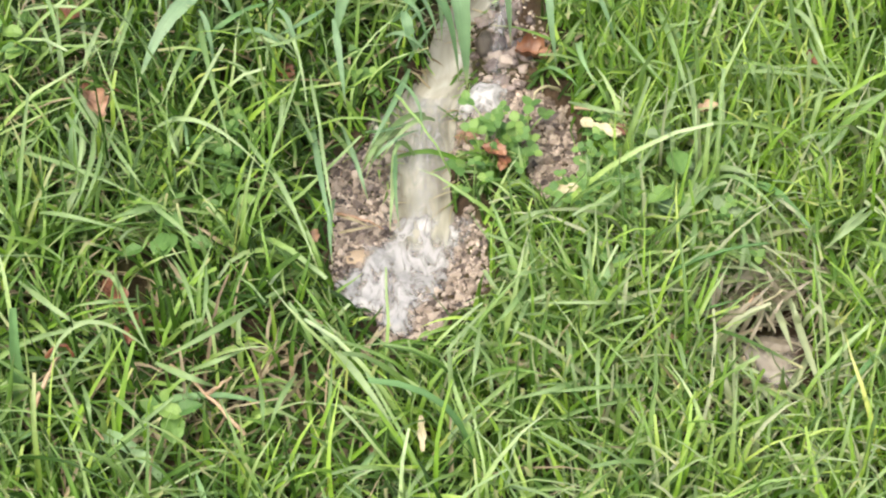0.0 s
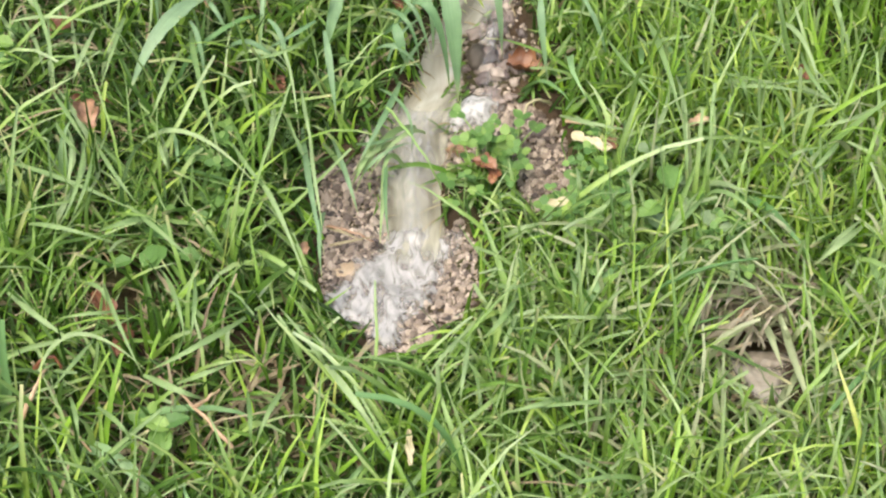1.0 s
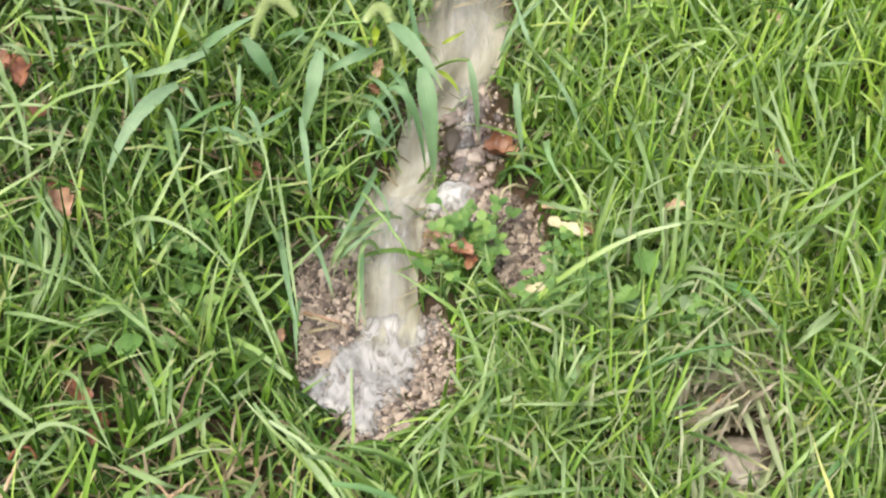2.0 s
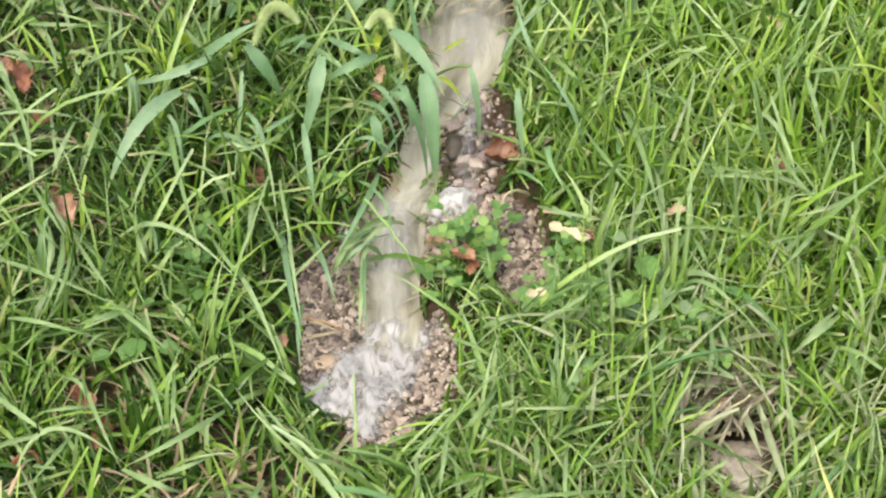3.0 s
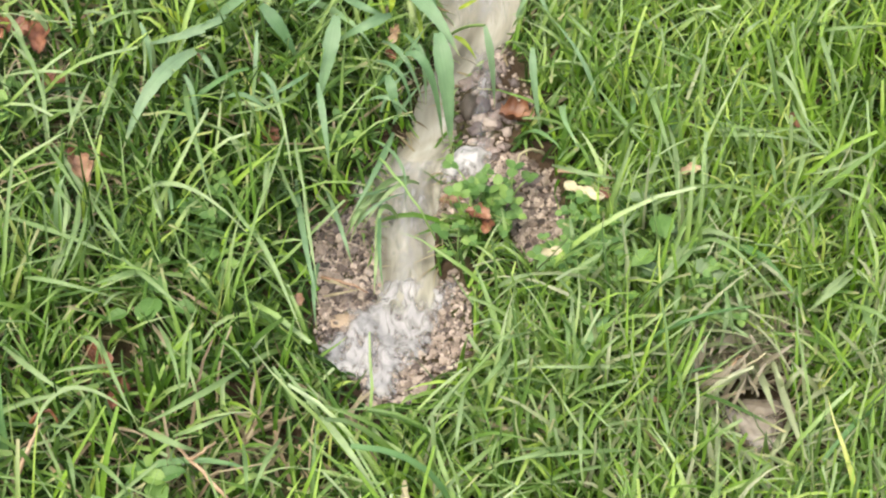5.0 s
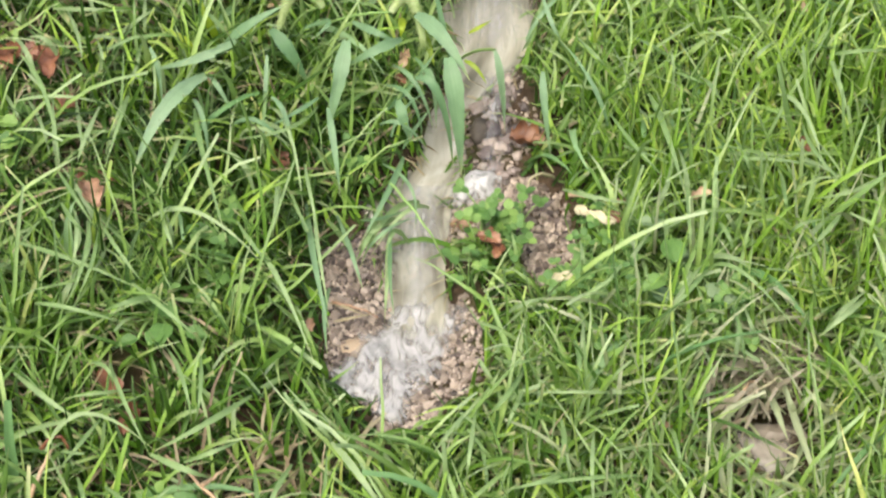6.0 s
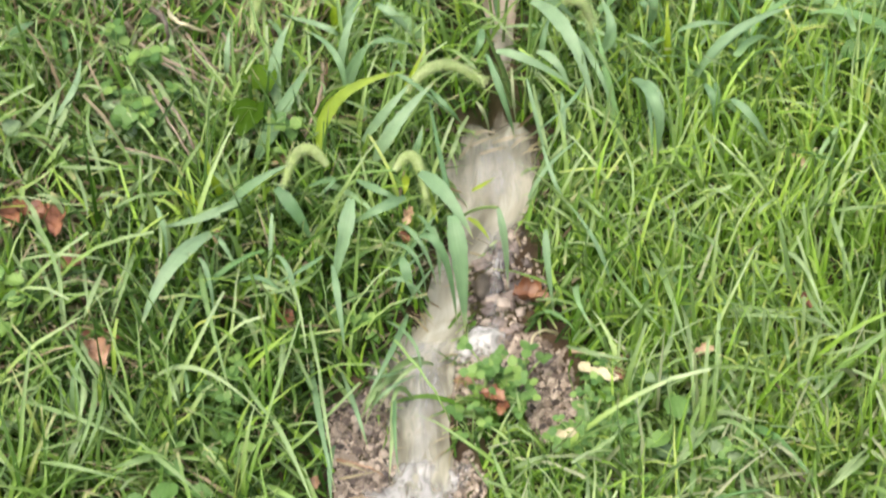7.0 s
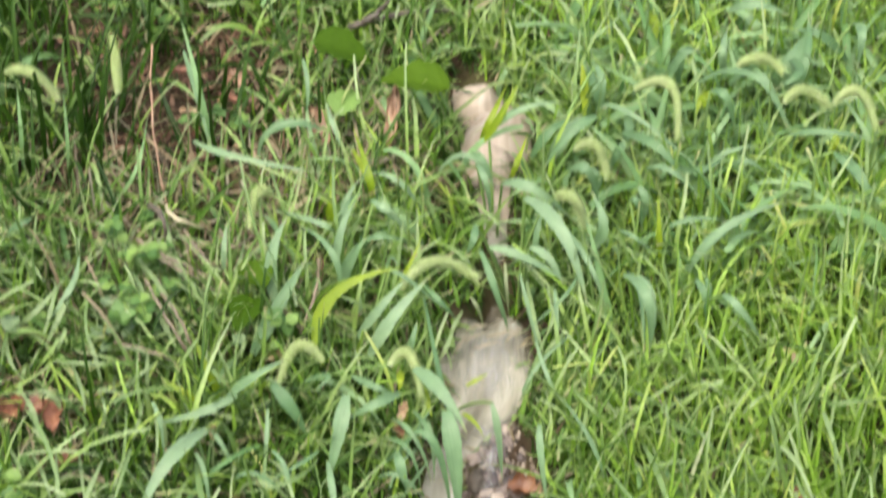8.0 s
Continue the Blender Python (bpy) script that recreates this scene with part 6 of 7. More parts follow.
gravel(LEFT_BED, 190, (0.0020, 0.0046), "small brown and pinkish pebbles banked beside the water", 101, PEBBLES + STONES[:2], 1400)
gravel(ARC_BED, 270, (0.0020, 0.0042), "loose grey-brown gravel in an arc round the clover", 103, PEBBLES, 1600)
gravel(END_BED, 300, (0.0020, 0.0042), "wet brown gravel washed by white water at the rill's end", 104, PEBBLES, 2200)
gravel(STONE_BED, 46, (0.0040, 0.0080), "larger grey and pinkish stones in the rill bed", 105, STONES, 400)


def stone(at, size, mat, label, seed, turn=0.0):
    me = pebble_mesh(seed, mat, 9, 6, True)
    ob = new("stone", me)
    ob.location, ob.scale, ob.rotation_euler = at, size, (0.1, 0.05, turn)
    return tagged(ob, label, "stone")


stone((-0.061, 1.104, -0.007), (0.014, 0.011, 0.009), TAN_STONE, "rounded tan stone at the foot of the rill", 201)
stone((0.032, 1.309, 0.000), (0.0085, 0.015, 0.0085), BARK, "dark wet stone in the rill bed", 202)
stone((0.045, 1.277, -0.008), (0.013, 0.010, 0.009), GREY_STONE, "wet pinkish-grey stone in the rill bed", 204)
stone((0.020, 1.220, -0.006), (0.008, 0.007, 0.007), PINK, "small orange-brown stone on wet gravel", 205)
stone((0.080, 1.237, -0.004), (0.010, 0.008, 0.006), GREY_STONE, "flat pinkish-grey stone at the gravel's edge", 206, 0.4)


def sheet(corners, mat, label, lift, seed, soft=0.012, n=64, grain=(25, 40)):
    """A thin uneven sheet of water inside an outline, shallow towards its edge."""
    c = np.array(corners)
    xs, ys = np.linspace(c[:, 0].min() - 0.004, c[:, 0].max() + 0.004, n), np.linspace(c[:, 1].min() - 0.004, c[:, 1].max() + 0.004, n)
    X, Y = np.meshgrid(xs, ys, indexing="ij")
    inner = -outline_gap(X, Y, corners) + 0.003 * wave(X, Y, 260, seed + 60)
    deep = np.clip(inner / soft, 0, 1)
    Z = land(X, Y) + lift * (0.35 + 0.65 * deep) + 0.0016 * wave(X, Y, 320, seed + 50) + 0.0009 * wave(X, Y, 800, seed + 51)
    F = grid_faces(n, n)
    F = F[(inner.ravel()[F] > -0.001).any(1)]
    me = set_mesh("water", np.stack([X, Y, Z], -1).reshape(-1, 3), F, mat, np.stack([X * grain[0], Y * grain[1]], -1).reshape(-1, 2))
    me.attributes.new("depth", "FLOAT", "POINT").data.foreach_set("value", deep.astype(np.float32).ravel())
    return tagged(new("water", me), label, "water", kind="structure")


FAN = [(-0.055, 1.114), (-0.041, 1.126), (-0.034, 1.146), (-0.010, 1.150), (0.004, 1.146), (0.020, 1.136), (0.014, 1.124), (0.008, 1.112), (0.007, 1.096), (0.002, 1.084), (-0.003, 1.071),
       (-0.015, 1.064), (-0.019, 1.050), (-0.026, 1.034), (-0.040, 1.034), (-0.047, 1.050), (-0.058, 1.050), (-0.071, 1.050), (-0.078, 1.066), (-0.077, 1.086), (-0.062, 1.094)]
SLIP = [(0.004, 1.236), (0.012, 1.256), (0.026, 1.272), (0.042, 1.270), (0.051, 1.260), (0.042, 1.243), (0.020, 1.232)]
sheet(FAN, FOAM, "white foaming water spreading over gravel", 0.0065, 1, 0.008, 80)
sheet(SLIP, FOAM_THICK, "white water slipping between stones", 0.010, 2, 0.008)
sheet([(0.024, 1.378), (0.056, 1.386), (0.062, 1.340), (0.052, 1.300), (0.050, 1.262), (0.032, 1.262), (0.030, 1.310)], FOAM_SOFT, "thin broken water running between pale stones", 0.009, 6)
sheet([(0.016, 1.480), (0.075, 1.486), (0.080, 1.440), (0.066, 1.395), (0.024, 1.395), (0.012, 1.430)], FOAM_SOFT, "pale broken water in the pool under the bank", 0.010, 3, 0.02)
sheet([(0.202, 1.032), (0.216, 1.030), (0.235, 1.024), (0.248, 1.019), (0.247, 1.004), (0.237, 0.992), (0.227, 0.989), (0.216, 0.995), (0.209, 1.010), (0.202, 1.017)], SILT, "pale wet silt washed out round the second spring", 0.0030, 13, 0.012, grain=(12, 40))
sheet([(0.212, 1.036), (0.226, 1.038), (0.238, 1.042), (0.251, 1.034), (0.249, 1.017), (0.234, 1.015), (0.216, 1.023)], POOL, "brown muddy water welling from a hollow in the lawn", 0.0045, 4, 0.010, grain=(9, 34))
sheet([(-0.034, 1.262), (0.006, 1.262), (0.010, 1.215), (0.004, 1.160), (0.002, 1.130), (-0.030, 1.130), (-0.034, 1.190)], FOAM_SOFT, "pale streaks of foam on the running water", 0.011, 11, 0.014)
sheet([(-0.062, 1.236), (-0.030, 1.262), (-0.020, 1.225), (-0.024, 1.150), (-0.026, 1.116), (-0.042, 1.122), (-0.045, 1.160), (-0.048, 1.196)], WATER, "thin muddy water spilling between the grass stalks", 0.003, 12, 0.016)


def froth(at, wide, long, high, turn, label, seed, folds=0.4):
    """A boiling head of water: a lumpy dome with a folded, streaked skin and a ragged foot."""
    n, m = 30, 72
    R, T = np.meshgrid(np.linspace(0.001, 1, n), np.linspace(0, 2 * np.pi, m), indexing="ij")
    edge = 1 + R ** 4 * (0.12 * np.sin(2 * T + seed) + 0.10 * np.sin(5 * T + 2 * seed) + 0.05 * np.sin(11 * T))
    u, v = wide * R * edge * np.cos(T), long * R * edge * np.sin(T)
    c, s = math.cos(turn), math.sin(turn)
    X, Y = u * c - v * s, u * s + v * c
    lump = 1 + folds * wave(X, Y, 150, seed + 70) + 0.35 * folds * wave(X, Y, 420, seed + 71)
    Z = high * (1 - R ** 2) * lump - 0.008 * R ** 2
    me = set_mesh("water", np.stack([X, Y, Z], -1).reshape(-1, 3), grid_faces(n, m), FROTH, np.stack([X * 30, (Y - Z) * 16], -1).reshape(-1, 2))
    me.attributes.new("depth", "FLOAT", "POINT").data.foreach_set("value", np.clip((1 - R) * 3, 0, 1).astype(np.float32).ravel())
    ob = new("water", me)
    ob.location = at
    return tagged(ob, label, "water", kind="structure")


froth((0.040, 1.762, -0.002), 0.027, 0.029, 0.024, 0.3, "pale frothing head of water boiling out of the bank", 5, 0.28)
froth((0.050, 1.731, -0.002), 0.026, 0.020, 0.016, 1.2, "pale frothing fold of water below its source", 8, 0.25)
froth((0.056, 1.703, 0.004), 0.033, 0.068, 0.017, -0.38, "pale peach-tinted water sliding down from its source", 2, 0.15)


# ---- clover, dock and other leaves ----
def ovate_mesh(length, width, mat, notch=0.0, cup=0.15, curl=0.2, n=9, m=7, seed=0):
    """A broad leaf along +y from the origin: oval with a pointed or notched tip, veined and cupped."""
    r = np.random.default_rng(seed)
    s, u = np.meshgrid(np.linspace(0, 1, n), np.linspace(-1, 1, m), indexing="ij")
    w = width / 2 * np.clip(np.sin(np.pi * np.clip(s, 0.01, 0.99) ** 0.8), 0.04, 1) ** 0.75
    w = w * (1 + 0.05 * np.sin(s * 20 + r.uniform(0, 6)))
    X = u * w
    Y = s * length - notch * length * np.clip(1 - np.abs(u) * 2, 0, 1) * s ** 4
    Z = cup * np.abs(X) - curl * length * s ** 2 + 0.035 * width * np.sin(s * 26 - np.abs(u) * 7)
    V = np.stack([X, Y, Z], -1).reshape(-1, 3)
    uv = np.stack([u / 2 + 0.5, s * 0.8], -1).reshape(-1, 2)
    return set_mesh("leaf", V, grid_faces(n, m), mat, uv)


CLOVER_LEAFLET = ovate_mesh(0.0085, 0.008, CLOVER, 0.18, 0.12, 0.05, 6, 5)


def clover(at, label="bright green three-leaved clover in the grass", seed=0, stalks=4, size=1.0, reach=0.016, taller=0.0):
    rng = np.random.default_rng(seed)
    at = (at[0], at[1], float(land(at[0], at[1])))
    ob = thing("clover", at, label, "clover", "clover plants in the lawn")
    for _ in range(stalks):
        a, d, h = rng.uniform(0, 6.28), reach * rng.uniform(0.2, 1.2), rng.uniform(0.018, 0.044) + taller
        top = np.array([d * math.cos(a), d * math.sin(a), h])
        stem = part("stalk", tube_mesh(bend3((0, 0, 0), top * (0.3, 0.3, 0.6), top, 6), 0.0006, STEM, 5), ob)
        turn = rng.uniform(0, 6.28)
        k = size * rng.uniform(0.7, 1.15)
        for j in range(3):
            leaf = part("leaflet", CLOVER_LEAFLET, stem)
            leaf.location = top
            leaf.rotation_euler = (rng.uniform(-0.4, 0.6), rng.uniform(-0.4, 0.4), turn + j * 2.09)
            leaf.scale = (k, k, k)
    return ob


def clover_spots():
    spots = [(0.034, 1.213, 0.000), (0.045, 1.202, 0.000), (0.057, 1.197, 0.000), (0.030, 1.180, 0.000), (0.047, 1.172, 0.000), (0.062, 1.213, 0.000), (0.039, 1.196, 0.000), (0.049, 1.186, 0.000),
             (0.116, 1.154, 0.000), (0.128, 1.133, 0.000), (0.141, 1.160, 0.000), (0.158, 1.170, 0.000), (0.176, 1.187, 0.000), (0.119, 1.118, 0.000), (0.144, 1.133, 0.000), (0.170, 1.149, 0.000)]
    spots2 = [(-0.159, 1.190, 0.000), (-0.152, 1.168, 0.000), (-0.204, 1.126, 0.000), (-0.215, 1.131, 0.000), (-0.172, 1.163, 0.000), (0.022, 1.153, 0.000), (-0.080, 1.251, 0.000), (-0.063, 1.245, 0.000),
              (-0.247, 1.508, 0.000), (-0.257, 1.494, 0.000), (-0.239, 1.562, -0.000), (-0.270, 1.511, 0.000), (-0.224, 1.524, 0.000), (-0.202, 1.704, 0.000), (-0.184, 1.700, 0.000), (-0.149, 1.391, 0.000)]
    spots3 = [(-0.325, 1.301, 0.000), (-0.317, 1.280, 0.000), (-0.184, 0.960, 0.000), (0.095, 1.138, 0.000), (0.075, 1.122, 0.000), (-0.329, 1.456, 0.000), (-0.294, 1.436, -0.000), (0.343, 1.562, -0.000), (0.352, 1.555, 0.000),
              (-0.278, 1.862, 0.000), (-0.251, 1.853, 0.000), (-0.180, 1.912, 0.000), (-0.110, 1.902, 0.000)]
    return spots + spots2 + spots3


THATCH_CLOVER = [(-0.237, 1.512, 0.0), (-0.226, 1.508, 0.0), (-0.241, 1.459, 0.0), (-0.231, 1.456, 0.0), (-0.248, 1.437, 0.0), (-0.241, 1.434, 0.0), (-0.217, 1.469, 0.0), (-0.115, 1.410, 0.0), (-0.265, 1.532, 0.0)]


for k, p in enumerate(clover_spots()):
    clover(p, seed=300 + k)
for k, p in enumerate(THATCH_CLOVER):
    clover(p, "pale round-leaved clover standing in dry thatch", 340 + k, 3, 1.25, 0.012, 0.025)
# a looser patch of it beyond the gravel arc
PATCH = np.random.default_rng(77)
for k in range(40):
    clover((PATCH.uniform(0.100, 0.225), PATCH.uniform(1.08, 1.205), 0), "small pale green clover leaves creeping through the lawn", 400 + k, 4, 0.70, 0.024, 0.010)


def broad_weed(base, leaves, label, mat=DOCK):
    """leaves: foot, heading in degrees, tilt, length, width."""
    ob = thing("broad_leaf_weed", base, label, "plant", "broad-leaved weeds")
    b = np.asarray(base)
    for k, (at, heading, tilt, length, width) in enumerate(leaves):
        foot = np.asarray(at) - b
        leaf = part("leaf", ovate_mesh(length, width, mat, 0, 0.42, 0.22, 14, 11, k), ob)
        leaf.location, leaf.rotation_euler = foot, (radians(tilt), 0, radians(heading))
        part("stalk", tube_mesh(bend3((0, 0, 0), foot * (0.4, 0.4, 0.7), foot, 7), np.linspace(0.0016, 0.001, 7), STEM, 6), ob)
    return ob


broad_weed((-0.039, 1.776, 0.000), [((-0.107, 1.766, 0.070), -98, -6, 0.054, 0.044), ((0.015, 1.689, 0.080), 80, 14, 0.060, 0.042)], "dark green dock weed with broad drooping leaves")
broad_weed((-0.074, 1.737, 0.000), [((-0.082, 1.690, 0.050), -20, 15, 0.034, 0.030)], "pale yellow-green broad leaf at the bank", CLOVER)
broad_weed((-0.145, 1.475, 0.000), [((-0.135, 1.460, 0.066), 38, 10, 0.036, 0.029), ((-0.144, 1.454, 0.060), 160, 10, 0.038, 0.028), ((-0.140, 1.468, 0.054), -8, 10, 0.026, 0.020), ((-0.149, 1.456, 0.048), 75, 10, 0.024, 0.018)],
           "dark green broad-leaved weed under the foxtails")
broad_weed((-0.180, 0.939, 0.000), [((-0.177, 0.916, 0.040), 5, 20, 0.026, 0.016), ((-0.172, 0.930, 0.050), 70, 15, 0.02, 0.013), ((-0.176, 0.933, 0.050), -70, 15, 0.018, 0.012)],
           "small bright green broad-leaved seedling in the lawn", CLOVER)
broad_weed((0.160, 1.211, 0.000), [((0.165, 1.184, 0.040), 95, 8, 0.024, 0.012)], "single pale green plantain leaf lying on grass", CLOVER)
broad_weed((-0.324, 1.289, 0.000), [((-0.312, 1.272, 0.050), 80, 8, 0.018, 0.013), ((-0.310, 1.258, 0.050), 100, 12, 0.017, 0.012), ((-0.322, 1.248, 0.050), -60, 12, 0.015, 0.011), ((-0.330, 1.270, 0.055), 20, 14, 0.016, 0.012), ((-0.318, 1.236, 0.045), 140, 10, 0.014, 0.010)],
           "bright green seedling with oval leaves", CLOVER)
broad_weed((0.346, 1.548, 0.000), [((0.327, 1.517, 0.050), -100, 10, 0.028, 0.026), ((0.343, 1.496, 0.050), -60, 10, 0.024, 0.022)], "pale green rounded leaves in long grass", CLOVER)
broad_weed((-0.200, 1.119, 0.000), [((-0.191, 1.090, 0.042), 170, 8, 0.020, 0.016), ((-0.183, 1.097, 0.042), 60, 8, 0.018, 0.014), ((-0.201, 1.072, 0.042), -30, 8, 0.018, 0.013), ((-0.209, 1.077, 0.042), 110, 8, 0.016, 0.010), ((-0.176, 1.082, 0.042), -100, 8, 0.016, 0.013)], "pale green broad-leaved seedling among the blades", CLOVER)
broad_weed((-0.155, 1.161, 0.000), [((-0.151, 1.135, 0.042), 160, 8, 0.013, 0.011), ((-0.157, 1.115, 0.042), 90, 8, 0.014, 0.010), ((-0.145, 1.117, 0.042), -70, 8, 0.015, 0.011), ((-0.141, 1.102, 0.042), 20, 8, 0.013, 0.010)], "small fresh green seedling in the grass", CLOVER)
broad_weed((0.176, 1.170, 0.000), [((0.168, 1.129, 0.060), 10, 8, 0.024, 0.018), ((0.159, 1.114, 0.060), 120, 8, 0.018, 0.014)], "pale green plantain leaves in the lawn", CLOVER)
broad_weed((-0.249, 1.466, 0.000), [((-0.266, 1.456, 0.050), -20, 8, 0.012, 0.011), ((-0.258, 1.456, 0.050), 30, 8, 0.013, 0.012), ((-0.240, 1.450, 0.050), 10, 8, 0.014, 0.014), ((-0.232, 1.452, 0.050), -60, 8, 0.014, 0.010), ((-0.245, 1.435, 0.050), 170, 8, 0.014, 0.013), ((-0.251, 1.428, 0.050), 100, 8, 0.012, 0.009)],
           "round-leaved grey-green creeping weed in the thatch", SAGE)
broad_weed((-0.229, 1.523, 0.000), [((-0.234, 1.503, 0.050), 20, 8, 0.017, 0.014), ((-0.223, 1.504, 0.050), -50, 8, 0.014, 0.011)],
           "grey-green rounded leaves among dry stems", SAGE)
broad_weed((-0.294, 1.443, 0.000), [((-0.264, 1.418, 0.050), 60, 8, 0.013, 0.011), ((-0.272, 1.424, 0.050), -30, 8, 0.012, 0.010), ((-0.257, 1.414, 0.050), 140, 8, 0.011, 0.009), ((-0.343, 1.431, 0.050), -30, 8, 0.017, 0.016), ((-0.334, 1.428, 0.050), 60, 8, 0.014, 0.010)],
           "low grey-green creeping leaves in the grass", SAGE)
broad_weed((-0.156, 1.446, 0.000), [((-0.158, 1.452, 0.050), -30, 8, 0.012, 0.010), ((-0.151, 1.414, 0.050), 50, 8, 0.013, 0.010), ((-0.160, 1.413, 0.050), -70, 8, 0.012, 0.011)],
           "grey-green rounded leaves under the dock", SAGE)
broad_weed((0.143, 1.190, 0.000), [((0.143, 1.170, 0.055), -92, 8, 0.021, 0.010)],
           "single pale oval leaf lying on grass", SAGE)
broad_weed((0.173, 1.148, 0.000), [((0.170, 1.145, 0.045), 10, 8, 0.015, 0.014), ((0.175, 1.146, 0.045), -60, 8, 0.012, 0.010), ((0.181, 1.133, 0.045), 160, 8, 0.013, 0.012), ((0.160, 1.105, 0.045), 20, 8, 0.016, 0.014), ((0.192, 1.109, 0.045), -30, 8, 0.015, 0.014), ((0.201, 1.105, 0.045), -80, 8, 0.012, 0.010), ((0.135, 1.151, 0.045), -20, 8, 0.013, 0.012)],
           "low round-leaved grey-green weed in the lawn", SAGE)


def dead_leaf(at, length, width, heading, curl, mat, label, seed=0, tilt=0.0, name="dead_leaf"):
    """A dry leaf curled about its length, crinkled, with a little thickness."""
    r = np.random.default_rng(seed)
    n, m = 12, 9
    s, u = np.meshgrid(np.linspace(0, 1, n), np.linspace(-1, 1, m), indexing="ij")
    w = width / 2 * np.clip(np.sin(np.pi * np.clip(s, 0.03, 0.97)), 0.15, 1) ** 0.5 * (1 + 0.22 * np.sin(s * 15 + r.uniform(0, 6)) + 0.12 * np.sin(s * 31 + np.sign(u) * 2))
    ang = u * curl
    k = w / max(curl, 0.05)
    X, Z = k * np.sin(ang), k * (1 - np.cos(ang))
    Y = (s - 0.5) * length
    Z = Z + 0.06 * length * np.sin(s * 3 + r.uniform(0, 3)) + 0.045 * length * np.sin(s * 16 + u * 5 + r.uniform(0, 6)) + 0.03 * length * np.sin(s * 9 - u * 8 + r.uniform(0, 6))
    top = np.stack([X, Y, Z], -1).reshape(-1, 3)
    f = grid_faces(n, m)
    low = top - (0, 0, 0.0006)
    V, F = np.concatenate([top, low]), np.concatenate([f, f[:, ::-1] + n * m])
    ob = new(name, set_mesh(name, V, F, mat))
    ob.location, ob.rotation_euler = at, (radians(tilt), 0, radians(heading))
    return tagged(ob, label, "leaf", "dead leaves in the lawn")


dead_leaf((-0.244, 1.174, 0.084), 0.027, 0.028, 20, 1.9, PINK, "curled pinkish-brown dead leaf sunk in grass", 1)
dead_leaf((-0.255, 1.238, 0.020), 0.028, 0.026, -30, 0.8, RUST, "dark rust-brown dead leaf under the grass", 2)
dead_leaf((-0.300, 1.353, 0.032), 0.034, 0.022, 10, 1.2, RUST, "rust-brown curled dead leaf in thin grass", 3)
dead_leaf((-0.317, 1.366, 0.028), 0.030, 0.020, 60, 0.9, RUST, "flat rust-brown dead leaf on soil", 4)
dead_leaf((-0.287, 1.318, 0.022), 0.026, 0.020, -20, 0.7, RUST, "dark brown dead leaf scrap on soil", 5)
dead_leaf((-0.336, 1.369, 0.022), 0.030, 0.022, 20, 0.7, RUST, "brown dead leaf scrap on soil", 6)
dead_leaf((0.067, 1.294, 0.008), 0.024, 0.032, 75, 1.6, ORANGE, "glossy rust-brown curled leaf beside the stones", 7)
dead_leaf((0.078, 1.290, 0.007), 0.014, 0.018, 80, 1.7, PINK, "pale curled leaf end beside the stones", 8)
dead_leaf((0.037, 1.173, 0.034), 0.019, 0.015, 60, 1.0, ORANGE, "orange-brown dead leaf caught in clover", 9)
dead_leaf((0.044, 1.165, 0.030), 0.015, 0.011, -20, 1.0, ORANGE, "orange dead leaf scrap in clover", 10)
dead_leaf((0.191, 1.198, 0.052), 0.016, 0.012, 100, 1.3, TAN, "small tan dead leaf in the grass", 11)
dead_leaf((0.114, 1.185, 0.046), 0.032, 0.010, 62, 0.5, PALE, "flat pale yellow leaf lying on grass", 12)
dead_leaf((0.128, 1.183, 0.046), 0.012, 0.010, 30, 0.9, RUST, "small orange leaf scrap", 13)
dead_leaf((0.088, 1.137, 0.032), 0.024, 0.009, 108, 0.9, PALE, "pale cream leaf at the gravel's edge", 14)
dead_leaf((-0.025, 1.337, 0.050), 0.024, 0.010, -10, 1.3, TAN, "curled tan dead leaf among foxtail leaves", 15)
dead_leaf((-0.028, 1.325, 0.040), 0.014, 0.009, 30, 1.2, RUST, "small brown dead leaf among foxtail leaves", 16)
dead_leaf((0.151, 1.014, 0.020), 0.022, 0.009, 105, 1.0, PINK, "pinkish-tan dead leaf scrap in grass", 17)
dead_leaf((-0.046, 0.919, 0.030), 0.011, 0.010, 10, 1.4, PINK, "small pinkish leaf bud on the grass", 18)
dead_leaf((-0.091, 1.106, 0.020), 0.012, 0.008, 10, 1.2, PINK, "small pink-brown leaf scrap beside gravel", 19)
dead_leaf((-0.229, 1.057, 0.014), 0.036, 0.016, 30, 0.9, RUST, "dark rust-brown dead leaf deep in the grass", 20)
dead_leaf((-0.215, 1.031, 0.012), 0.030, 0.016, -10, 0.9, RUST, "rust-brown dead leaf deep in the grass", 21)
dead_leaf((-0.120, 1.270, 0.010), 0.022, 0.016, 50, 0.9, RUST, "dark brown dead leaf in shade", 22)
dead_leaf((-0.035, 1.690, 0.050), 0.064, 0.013, -8, 0.9, PINK, "long peach-coloured dry leaf standing on the bank", 23, 40)
dead_leaf((-0.096, 1.689, 0.040), 0.034, 0.018, 10, 1.1, PINK, "peach-coloured curled dry leaf on the bank", 24, 30)
dead_leaf((-0.107, 1.598, 0.030), 0.036, 0.009, 118, 0.9, PALE, "pale straw-coloured dry leaf among weeds", 25)
dead_leaf((0.288, 1.813, 0.020), 0.040, 0.026, 40, 0.9, RUST, "orange-brown dead leaf under weed leaves", 26)
dead_leaf((-0.181, 1.786, 0.010), 0.026, 0.010, 50, 1.0, PINK, "small orange-tan leaf scrap on bare soil", 27)
dead_leaf((-0.208, 1.743, 0.020), 0.022, 0.008, 5, 1.0, PINK, "small peach-coloured leaf scrap on bare soil", 28, 30)
